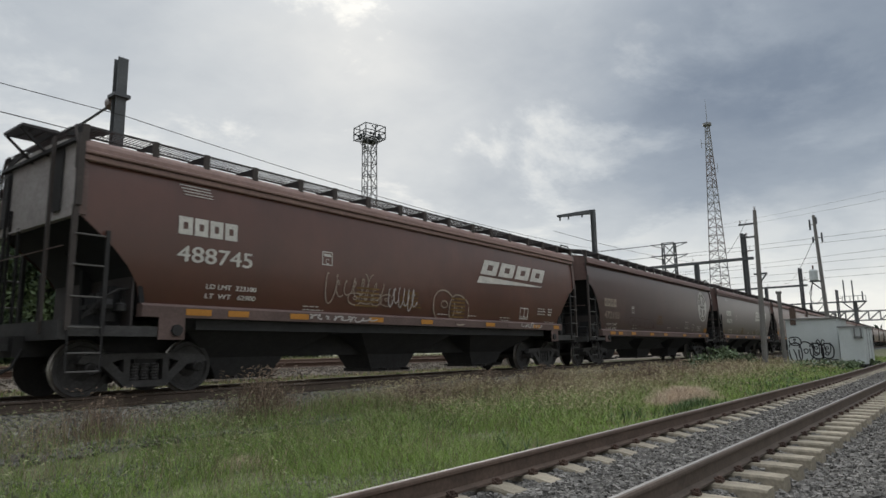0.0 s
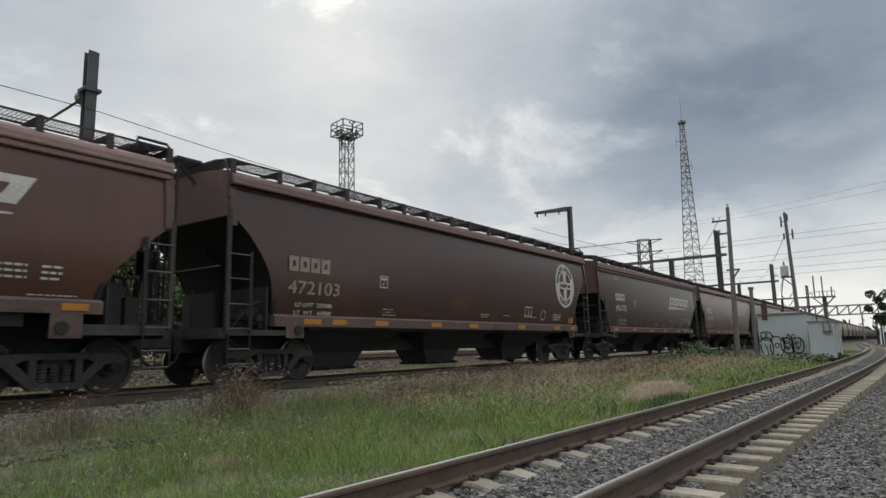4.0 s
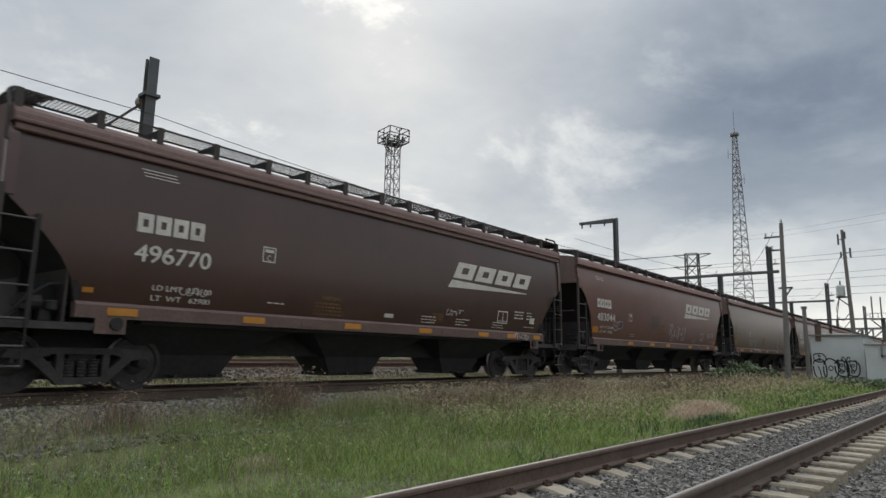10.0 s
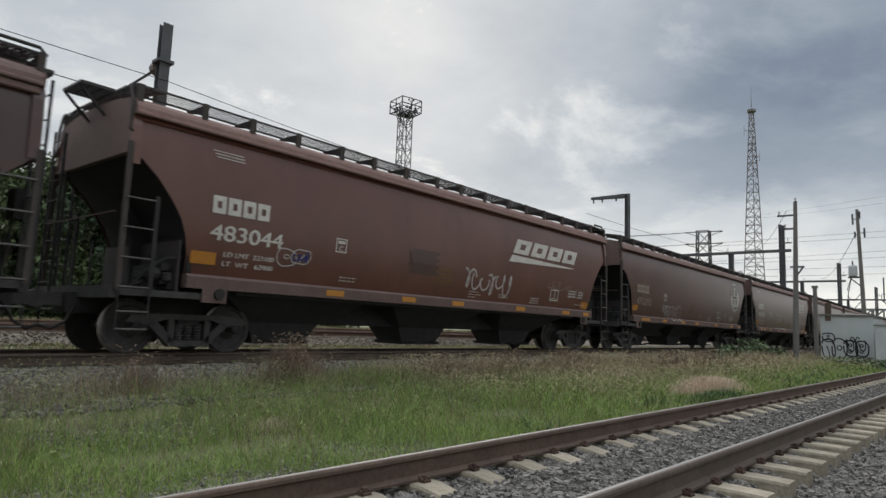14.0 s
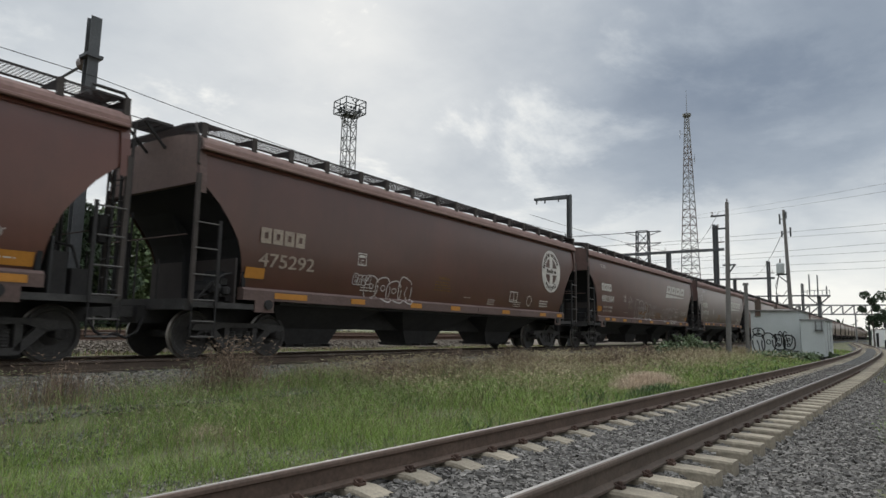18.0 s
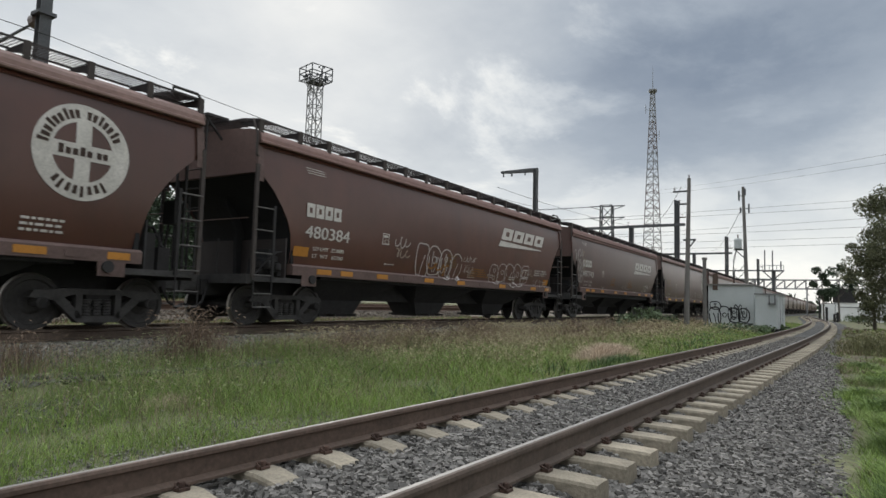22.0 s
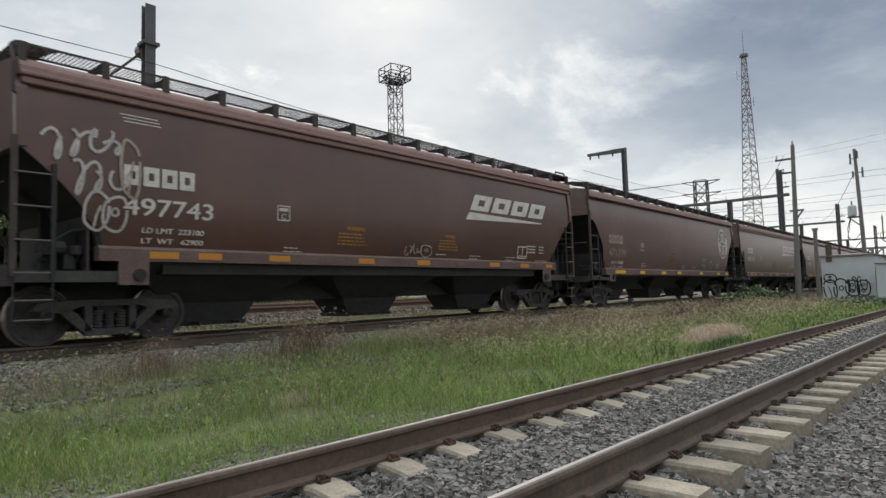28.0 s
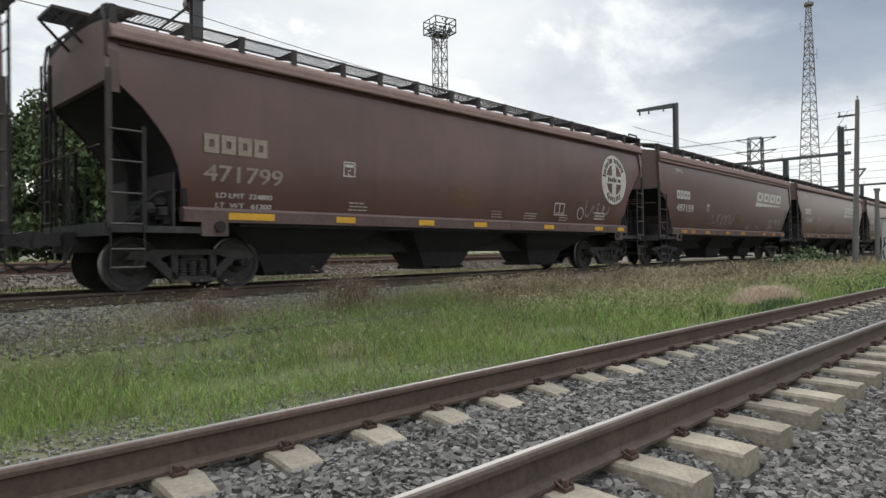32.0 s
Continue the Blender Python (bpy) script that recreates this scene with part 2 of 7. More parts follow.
M = dict(
    paint_dark=car_paint("dark_brown_car_paint", (0.046, 0.020, 0.018), (0.064, 0.029, 0.024), (0.029, 0.017, 0.015)),
    paint_dusk=car_paint("grey_brown_car_paint", (0.080, 0.037, 0.033), (0.111, 0.055, 0.048), (0.043, 0.026, 0.023)),
    paint_red=car_paint("red_brown_car_paint", (0.092, 0.033, 0.025), (0.126, 0.050, 0.036), (0.053, 0.029, 0.023)),
    paint_pale=car_paint("dusty_brown_car_paint", (0.076, 0.033, 0.027), (0.105, 0.050, 0.040), (0.045, 0.026, 0.022)),
    end=mat("dusty_end_sheet_paint", (0.150, 0.105, 0.092), 0.7, var=0.22, scale=1.1, grain=14, dark=(0.10, 0.070, 0.062)),
    end_pale=mat("pale_streaked_end_paint", (0.36, 0.335, 0.32), 0.7, var=0.3, scale=1.1, grain=14, dark=(0.17, 0.14, 0.13)),
    post=mat("grey_brown_post_steel", (0.058, 0.048, 0.044), 0.75, var=0.3, scale=3, grain=30),
    rung=mat("worn_bare_rung_steel", (0.12, 0.112, 0.108), 0.55, 0.3, var=0.3, scale=5, grain=30, bump=0.05),
    clip=mat("rusty_rail_clip", (0.085, 0.052, 0.040), 0.85, var=0.4, scale=9, grain=50, rand=0.3),
    # black that paints in the deep shade inside the open car ends
    end_shade=mat("shade_black_steel", (0.019, 0.019, 0.020), 0.9, var=0.3, scale=1.3, grain=10),
    plate=mat("dark_end_plate_paint", (0.042, 0.035, 0.034), 0.75, var=0.25, scale=2, grain=20),
    gravel=mat("small_pale_gravel", (0.19, 0.178, 0.155), 0.9, var=0.3, scale=9, grain=60, bump=0.2, island=0.4),
    warn=mat("worn_ochre_lettering", (0.20, 0.12, 0.05), 0.8, var=0.4, scale=2.5, grain=30, bump=0.0),
    stalk=mat("brown_dead_stalks", (0.20, 0.145, 0.105), 0.9, var=0.3, scale=0.8, grain=6, bump=0.0, island=0.4),
    lush=mat("bright_green_grass", (0.205, 0.300, 0.066), 0.75, var=0.3, scale=0.5, grain=4, bump=0.0, island=0.4, dark=(0.14, 0.20, 0.05)),
    sprout=mat("pale_green_weed_leaves", (0.110, 0.148, 0.078), 0.7, var=0.3, scale=1, grain=8, bump=0.0, island=0.4),
    rail_grey=mat("grey_brown_rail_side", (0.098, 0.073, 0.058), 0.8, 0.0, var=0.4, scale=3, grain=30),
    rust=mat("deep_rust_rail", (0.125, 0.080, 0.060), 0.85, var=0.35, scale=3, grain=30),
    paint=car_paint("brown_car_paint", (0.072, 0.028, 0.020), (0.103, 0.040, 0.028), (0.044, 0.024, 0.020)),
    roof=mat("faded_brown_roof_paint", (0.235, 0.152, 0.132), 0.6, var=0.2, scale=1.2, grain=14),
    roof_dark=mat("dark_brown_roof_paint", (0.165, 0.105, 0.095), 0.6, var=0.2, scale=1.2, grain=14),
    roof_red=mat("red_brown_roof_paint", (0.23, 0.140, 0.122), 0.6, var=0.2, scale=1.2, grain=14),
    end_dark=mat("grey_brown_end_paint", (0.118, 0.074, 0.064), 0.7, var=0.22, scale=1.1, grain=14),
    sill=mat("dusty_brown_sill", (0.125, 0.084, 0.075), 0.75, var=0.3, scale=1.5, grain=18),
    dark=mat("black_brown_steel", (0.030, 0.028, 0.028), 0.8, var=0.35, scale=2.5, grain=25),
    # near-black steel for the undersides, with the shade under the car in its colour
    hop=mat("shaded_hopper_steel", (0.042, 0.041, 0.042), 0.9, var=0.3, scale=1.3, grain=10),
    warn_bright=mat("amber_lettering", (0.34, 0.17, 0.05), 0.8, var=0.4, scale=2.5, grain=30, bump=0.0),
    iron=mat("dusty_cast_iron", (0.056, 0.053, 0.052), 0.75, var=0.4, scale=4, grain=30),
    tread=mat("bright_wheel_rim", (0.30, 0.28, 0.26), 0.35, 0.8, var=0.3, scale=5, grain=30, bump=0.05),
    yard_stone=mat("brown_grey_yard_stone", (0.150, 0.125, 0.100), 0.9, var=0.3, scale=9, grain=60, bump=0.2, island=0.4),
    grate=mat("dark_steel_grating", (0.060, 0.055, 0.055), 0.55, 0.4, var=0.3, scale=3, grain=30),
    white=mat("chalky_white_lettering", (0.56, 0.53, 0.49), 0.8, var=0.3, scale=2.5, grain=35, bump=0.0),
    faded=mat("worn_tan_lettering", (0.33, 0.27, 0.22), 0.8, var=0.4, scale=2.5, grain=30, bump=0.0),
    orange=mat("amber_reflective_strip", (0.42, 0.18, 0.028), 0.5, var=0.2, scale=4, grain=40, bump=0.0),
    yellow=mat("yellow_reflective_strip", (0.62, 0.34, 0.035), 0.5, var=0.2, scale=4, grain=40, bump=0.0),
    spray=mat("white_spray_paint", (0.43, 0.40, 0.38), 0.7, var=0.3, scale=4, grain=25, bump=0.0),
    spray_dark=mat("black_spray_paint", (0.02, 0.02, 0.022), 0.6, var=0.2, bump=0.0),
    rail=mat("rusty_rail_side", (0.115, 0.080, 0.062), 0.75, 0.1, var=0.4, scale=3, grain=30),
    shine=mat("polished_rail_head", (0.21, 0.20, 0.19), 0.5, 0.35, var=0.12, scale=2, grain=20, bump=0.03),
    concrete=mat("pale_sleeper_concrete", (0.285, 0.246, 0.188), 0.92, var=0.34, scale=6, grain=38, bump=0.6, rand=0.18),
    wood=mat("grey_weathered_sleeper", (0.22, 0.19, 0.165), 0.9, var=0.35, scale=4, grain=30, rand=0.2),
    ballast=mat("grey_ballast", (0.080, 0.078, 0.074), 0.95, var=0.6, scale=8, grain=28, bump=1.0, bump_dist=0.05),
    stone=mat("crushed_grey_stone", (0.141, 0.131, 0.120), 0.9, var=0.25, scale=9, grain=60, bump=0.25, island=0.6),
    turf=mat("dark_turf", (0.062, 0.062, 0.032), 1.0, var=0.6, scale=3, grain=25, bump=0.8, bump_dist=0.04, dark=(0.095, 0.075, 0.052)),
    soil=mat("grassy_soil", (0.078, 0.092, 0.038), 1.0, var=0.6, scale=0.5, grain=6, bump=0.5, bump_dist=0.04, dark=(0.14, 0.12, 0.08)),
    steel=mat("weathered_mast_steel", (0.10, 0.105, 0.11), 0.7, 0.2, var=0.3, scale=2, grain=25),
    galv=mat("dull_galvanised_steel", (0.23, 0.23, 0.23), 0.6, 0.3, var=0.25, scale=2, grain=25),
    redsteel=mat("faded_red_tower_steel", (0.185, 0.155, 0.15), 0.7, 0.1, var=0.3, scale=1, grain=20),
    wall=mat("whitewashed_wall", (0.47, 0.495, 0.49), 0.9, var=0.25, scale=1.2, grain=20, dark=(0.34, 0.36, 0.35)),
    gate=mat("white_gate_paint", (0.78, 0.78, 0.77), 0.7, var=0.12, scale=1.0, grain=15),
    cpole=mat("spun_concrete_pole", (0.165, 0.155, 0.145), 0.9, var=0.25, scale=2, grain=30),
    wire=mat("dark_wire", (0.03, 0.03, 0.03), 0.6, bump=0.0),
    glass=mat("glazed_insulator", (0.10, 0.07, 0.06), 0.3, bump=0.0),
    bark=mat("grey_bark", (0.11, 0.095, 0.08), 0.95, var=0.4, scale=5, grain=30, bump=0.6),
    leaf=mat("tree_leaves", (0.075, 0.105, 0.042), 0.7, var=0.3, scale=0.5, grain=5, bump=0.0, island=0.4),
    leaf_olive=mat("dull_olive_leaves", (0.105, 0.112, 0.056), 0.75, var=0.3, scale=0.5, grain=5, bump=0.0, island=0.5),
    leaf_dark=mat("dark_leaves", (0.035, 0.055, 0.028), 0.75, var=0.3, scale=0.5, grain=5, bump=0.0, island=0.4),
    leaf_dry=mat("olive_leaves", (0.15, 0.145, 0.07), 0.75, var=0.3, scale=0.5, grain=5, bump=0.0, island=0.4),
    grass=mat("green_grass", (0.170, 0.255, 0.062), 0.75, var=0.35, scale=0.35, grain=3, bump=0.0, island=0.4, dark=(0.11, 0.14, 0.045)),
    straw=mat("dry_grass", (0.34, 0.27, 0.165), 0.9, var=0.3, scale=0.6, grain=5, bump=0.0, island=0.35),
    seed=mat("pale_seed_heads", (0.42, 0.36, 0.22), 0.9, var=0.3, scale=1, grain=9, bump=0.0, island=0.3),
    seed_green=mat("pale_green_seed_heads", (0.27, 0.28, 0.15), 0.9, var=0.3, scale=1, grain=9, bump=0.0, island=0.4),
    emblem_ink=mat("worn_brown_lettering", (0.055, 0.035, 0.028), 0.8, var=0.35, scale=3, grain=30, bump=0.0),
    pink=mat("pinkish_dry_grass", (0.55, 0.43, 0.325), 0.9, var=0.25, scale=1.0, grain=8, bump=0.0, island=0.25),
    weed=mat("broad_weed_leaves", (0.085, 0.135, 0.05), 0.7, var=0.3, scale=1, grain=8, bump=0.0, island=0.4),
)

# ---- small building kit ----


def box(bm, x0, x1, y0, y1, z0, z1, m=None):
    vs = [bm.verts.new(p) for p in ((x0, y0, z0), (x1, y0, z0), (x1, y1, z0), (x0, y1, z0), (x0, y0, z1), (x1, y0, z1), (x1, y1, z1), (x0, y1, z1))]
    if m:
        for v in vs:
            v.co = m @ v.co
    for f in ((3, 2, 1, 0), (4, 5, 6, 7), (0, 1, 5, 4), (1, 2, 6, 5), (2, 3, 7, 6), (3, 0, 4, 7)):
        bm.faces.new([vs[i] for i in f])


def bar(bm, a, b, w, h=None, n=4):
    """A straight bar from a to b: square (n = 4) or round, w wide and h high."""
    a, b, h = Vector(a), Vector(b), h or w
    q = (b - a).to_track_quat("Z", "Y")
    rings = []
    for p in (a, b):
        ring = []
        for i in range(n):
            u = 2 * math.pi * (i + 0.5) / n
            k = 0.7071 if n == 4 else 0.5
            ring.append(bm.verts.new(p + q @ Vector((math.cos(u) * w * k, math.sin(u) * h * k, 0))))
        rings.append(ring)
    for i in range(n):
        j = (i + 1) % n
        bm.faces.new((rings[0][i], rings[0][j], rings[1][j], rings[1][i]))
    bm.faces.new(rings[0][::-1])
    bm.faces.new(rings[1])


def tube(bm, pts, r, n=6, r_end=None):
    """A round tube along points, tapering to r_end."""
    pts = [Vector(p) for p in pts]
    rings = []
    for i, p in enumerate(pts):
        d = pts[min(i + 1, len(pts) - 1)] - pts[max(i - 1, 0)]
        q = d.to_track_quat("Z", "Y")
        rr = r + ((r_end if r_end is not None else r) - r) * i / (len(pts) - 1)
        rings.append([bm.verts.new(p + q @ Vector((math.cos(2 * math.pi * k / n) * rr, math.sin(2 * math.pi * k / n) * rr, 0))) for k in range(n)])
    for a, b in zip(rings, rings[1:]):
        for k in range(n):
            j = (k + 1) % n
            bm.faces.new((a[k], a[j], b[j], b[k]))
    bm.faces.new(rings[0][::-1])
    bm.faces.new(rings[-1])


def lathe(bm, prof, n=20, axis="y", mid=(0, 0, 0)):
    """A turned body: prof is rows of (along the axis, radius)."""
    rings = []
    for s, r in prof:
        ring = []
        for k in range(n):
            u = 2 * math.pi * k / n
            c, t = math.cos(u) * r, math.sin(u) * r
            p = {"y": (c, s, t), "z": (c, t, s), "x": (s, c, t)}[axis]
            ring.append(bm.verts.new(Vector(p) + Vector(mid)))
        rings.append(ring)
    for a, b in zip(rings, rings[1:]):
        for k in range(n):
            j = (k + 1) % n
            bm.faces.new((a[k], a[j], b[j], b[k]))
    bm.faces.new(rings[0][::-1])
    bm.faces.new(rings[-1])


def prism(bm, outline, y0, y1, axis="y"):
    """A flat outline (x, z) pulled from y0 to y1; with axis x the outline is (y, z)."""
    def at(p, s):
        return (p[0], s, p[1]) if axis == "y" else (s, p[0], p[1])
    a, b = [bm.verts.new(at(p, y0)) for p in outline], [bm.verts.new(at(p, y1)) for p in outline]
    n = len(outline)
    for i in range(n):
        j = (i + 1) % n
        bm.faces.new((a[i], a[j], b[j], b[i]))
    bm.faces.new(a[::-1])
    bm.faces.new(b)


def mesh_of(name, bm, material, smooth=False):
    bmesh.ops.recalc_face_normals(bm, faces=bm.faces)
    me = bpy.data.meshes.new(name)
    bm.to_mesh(me)
    bm.free()
    if smooth:
        me.polygons.foreach_set("use_smooth", [True] * len(me.polygons))
    me.materials.append(material)
    return me


def part(name, bm, material, parent=None, label="", smooth=False, at=None):
    me = bm if isinstance(bm, bpy.types.Mesh) else mesh_of(name, bm, material, smooth)
    ob = new(name, me)
    if parent:
        ob.parent = parent
    if at is not None:
        ob.matrix_basis = at
    return tagged(ob, label)


def thing(name, label, category, at=None, group="", kind=""):
    ob = new(name)
    ob.empty_display_size = 0.2
    if at is not None:
        ob.matrix_basis = at
    return tagged(ob, label, category, group, kind)


def raw(name, verts, faces, material, smooth=False):
    me = bpy.data.meshes.new(name)
    me.from_pydata([tuple(v) for v in verts], [], [tuple(f) for f in faces])
    if smooth:
        me.polygons.foreach_set("use_smooth", [True] * len(me.polygons))
    me.materials.append(material)
    return me


def quick(name, verts, faces, material):
    """A large mesh of triangles from numpy arrays."""
    me = bpy.data.meshes.new(name)
    nv, nf = len(verts), len(faces)
    me.vertices.add(nv)
    me.vertices.foreach_set("co", np.asarray(verts, np.float32).ravel())
    me.loops.add(nf * 3)
    me.loops.foreach_set("vertex_index", np.asarray(faces, np.int32).ravel())
    me.polygons.add(nf)
    me.polygons.foreach_set("loop_start", np.arange(0, nf * 3, 3, dtype=np.int32))
    me.update(calc_edges=True)
    me.validate()
    me.polygons.foreach_set("use_smooth", [False] * len(me.polygons))
    me.materials.append(material)
    return me


# ---- plan: two curving tracks ----


def ramped(x, x0, x1, s0, s1):
    """The rise of a line whose slope goes from s0 to s1 between x0 and x1."""
    if x <= x0:
        return s0 * (x - x0)
    if x <= x1:
        return s0 * (x - x0) + (s1 - s0) * (x - x0) ** 2 / (2 * (x1 - x0))
    return s0 * (x - x0) + (s1 - s0) * (x1 - x0) / 2 + (s1 - s0) * (x - x1)


def near_y(x):
    """Centre line of the near track."""
    return 2.45 + ramped(x, 18, 105, 0, 0.098) + ramped(x, 135, 215, 0, -0.055)


RAIL_Z = 0.488


def train_y(x):
    """Centre line of the track on which the train runs."""
    return 11.74 + 0.0379 * x


def slope_of(fn, x):
    return (fn(x + 0.5) - fn(x - 0.5))


def step(a, b, v):
    v = min(1.0, max(0.0, (v - a) / (b - a)))
    return v * v * (3 - 2 * v)


def ground_z(x, y):
    d1, d2 = y - near_y(x), y - train_y(x)
    z = -0.16 + 0.22 * step(4.0, 8.5, d1) * step(-9, -4, d2)
    if d2 > -4:
        z = max(z, 0.06 * step(-4.5, -3.2, d2))
    z += 0.05 * noise.noise((x * 0.5, y * 0.5, 0)) * step(1.6, 2.4, abs(d1)) * step(2.6, 3.4, abs(d2))
    if d2 > 2:
        z += 0.10 + 0.38 * step(3.5, 7.0, d2)
    if d1 < -2.6:
        z += 0.06 * step(2.6, 3.6, -d1)
    return z


def lines(segments):
    out = []
    for a, b, s in segments:
        out += list(np.arange(a, b, s))
    return out + [segments[-1][1]]


def build_ground():
    xs = lines(((-2500, -500, 500), (-500, -100, 100), (-100, -20, 10), (-20, 40, 0.5), (40, 120, 2), (120, 400, 14), (400, 900, 100), (900, 3000, 700)))
    ys = lines(((-2500, -500, 500), (-500, -60, 55), (-60, -8, 4), (-8, 22, 0.3), (22, 60, 3), (60, 400, 40), (400, 2800, 600)))
    verts = [(x, y, ground_z(x, y)) for x in xs for y in ys]
    n = len(ys)
    faces = [(i * n + j, (i + 1) * n + j, (i + 1) * n + j + 1, i * n + j + 1) for i in range(len(xs) - 1) for j in range(n - 1)]
    return tagged(new("ground", raw("ground", verts, faces, M["soil"], True)), "grassy soil between and beside the railway tracks", "ground", kind="structure")


build_ground()


def strip(name, fn, profile, x0, x1, material, label, category, z=0.0, dx=1.0):
    """A bed along a track: profile rows of (offset from the centre line, height)."""
    xs, verts, faces = [], [], []
    x = x0
    while x < x1:
        xs.append(x)
        x += dx if x < 60 else 4
    for x in xs:
        for d, h in profile:
            w = 0.03 * noise.noise((x * 1.3, d * 2.1, 4.0)) if abs(d) > 1.4 else 0.0
            verts.append((x - d * slope_of(fn, x), fn(x) + d, z + h + w))
    n = len(profile)
    faces = [(i * n + j, (i + 1) * n + j, (i + 1) * n + j + 1, i * n + j + 1) for i in range(len(xs) - 1) for j in range(n - 1)]
    return tagged(new(name, raw(name, verts, faces, material, True)), label, category, kind="structure")


strip("near_ballast", near_y, [(-2.75, -0.26), (-2.5, -0.17), (-1.9, -0.14), (-1.4, -0.15), (-1.15, -0.13), (-0.9, -0.06), (0.9, -0.06), (1.3, -0.08), (1.7, -0.17), (2.1, -0.28)], -30, 260, M["ballast"], "grey crushed-stone ballast bed of the near track", "ballast")
strip("train_ballast", train_y, [(-3.9, -0.62), (-3.3, -0.50), (-2.4, -0.33), (-1.5, -0.20), (1.5, -0.20), (2.4, -0.35), (3.0, -0.62)], -60, 420, M["ballast"], "weedy grey ballast bed under the train", "ballast", RAIL_Z)


def rail(name, fn, d, z, x0, x1, label, parent=None, side=M["rail"]):
    prof = [(-0.07, 0), (0.07, 0), (0.07, 0.018), (0.012, 0.035), (0.010, 0.135), (0.037, 0.150), (0.037, 0.172), (0.028, 0.186), (-0.004, 0.1865), (-0.028, 0.186), (-0.037, 0.172), (-0.037, 0.150), (-0.010, 0.135), (-0.012, 0.035), (-0.07, 0.018)]
    xs, x = [], x0
    while x < x1:
        xs.append(x)
        x += 1.0 if x < 150 else 5
    n = len(prof)
    verts = [(x - (d + o) * slope_of(fn, x), fn(x) + d + o, z - 0.186 + h) for x in xs for o, h in prof]
    faces = [(i * n + j, i * n + (j + 1) % n, (i + 1) * n + (j + 1) % n, (i + 1) * n + j) for i in range(len(xs) - 1) for j in range(n)]
    me = raw(name, verts, faces, side)
    me.materials.append(M["shine"])
    for p in me.polygons:
        if p.index % n in (6, 7):
            p.material_index = 1
    ob = new(name, me)
    if parent:
        ob.parent = parent
        return tagged(ob, label)
    return tagged(ob, label, "rail", kind="structure")



near_track = thing("near_track", "curving railway track on pale concrete sleepers", "railway track", kind="structure")
train_track = thing("train_track", "railway track under the train on grey weathered sleepers", "railway track", kind="structure")
for d in (-0.7525, 0.7525):
    rail("rail", near_y, d, 0.19, -30, 258, "brown steel rail with a polished head", near_track, M["rail_grey"] if d < 0 else M["rail"])
    rail("rail", train_y, d, RAIL_Z, -60, 415, "rusty steel rail with a worn head", train_track, M["rail_grey"])


def back_y(x):
    return train_y(x) + 7.0


def yard_y(x):
    return train_y(x) + 15.6


for fn in (back_y, yard_y):
    strip("yard_ballast", fn, [(-2.0, -0.45), (-1.5, -0.20), (1.5, -0.20), (2.0, -0.45)], -60, 200, M["yard_stone"], "pale weedy ballast of a yard track behind the train", "ballast", 0.80, 4.0)
    yard = thing("yard_track", "rusty little-used yard track behind the train", "railway track", kind="structure")
    for d in (-0.7525, 0.7525):
        rail("rail", fn, d, 0.82, -60, 200, "deep rust-brown rail", yard, M["rust"])

# ---- the train ----
LONG, SHORT, GAP = 17.35, 16.15, 1.38
WHEEL_R = 0.457
AXLE = 0.95
N_CARS = 27
SHORTS = (3, 7, 9, 13, 16, 20, 23)


def half_of(i):
    return (SHORT if i in SHORTS else LONG) / 2


# the leading end of each car along the track at the start
ENDS = {1: 4.03, 2: 22.61, 3: 41.33, 4: 58.81, 5: 77.54, 6: 96.29, 7: 115.04, 8: 132.58}
for i in range(9, N_CARS):
    ENDS[i] = ENDS[i - 1] + 2 * half_of(i - 1) + GAP
ENDS[0] = ENDS[1] - GAP - 2 * half_of(0)


def travelled(t):
    return 3.78355 * t + 0.008817 * t * t - 0.00001972 * t ** 3


def car_pose(i, t):
    x = ENDS[i] + half_of(i) - travelled(t)
    k = half_of(i) - 1.53
    ya, yb = train_y(x - k), train_y(x + k)
    return pose(x, (ya + yb) / 2, RAIL_Z, 0, 0, math.degrees(math.atan2(yb - ya, 2 * k)))


EAVE, PEAK, SILL, DECK = 4.05, 4.34, 1.38, 1.02
# half of the section: (y, z) from the sill up to the eave, gently bulged
SECTION = [(1.45, SILL), (1.505, 1.6), (1.548, 1.85), (1.585, 2.2), (1.605, 2.6), (1.608, 3.0), (1.592, 3.4), (1.56, 3.7), (1.50, EAVE - 0.05)]
# how far short of the car's end the side stops at each height
END_LINE = [(SILL, 1.13), (1.75, 1.11), (2.05, 1.05), (2.35, 0.93), (2.65, 0.72), (2.95, 0.47), (3.36, 0.01), (EAVE - 0.05, 0.0)]

# the shorter cars have a deeper end sheet and a straighter cut
END_LINE_SHORT = [(SILL, 1.12), (1.75, 1.04), (2.05, 0.86), (2.35, 0.60), (2.6, 0.33), (2.88, 0.01), (EAVE - 0.05, 0.0)]


def shallow(z, i):
    """The heights of the cars with a higher sill; the first has a lower eave too."""
    if z < 1.02:
        return z
    return 1.02 + (z - 1.02) * 0.28 / 0.14 if z < 1.16 else 1.30 + (z - 1.16) * (0.918 if i == 1 else 0.959)


SHALLOW = (1, 7)


def interp(rows, v):
    for (a, p), (b, q) in zip(rows, rows[1:]):
        if v <= b:
            return p + (q - p) * max(0.0, (v - a)) / (b - a)
    return rows[-1][1]


def side_y(z):
    return interp([(z_, y_) for y_, z_ in SECTION], z)


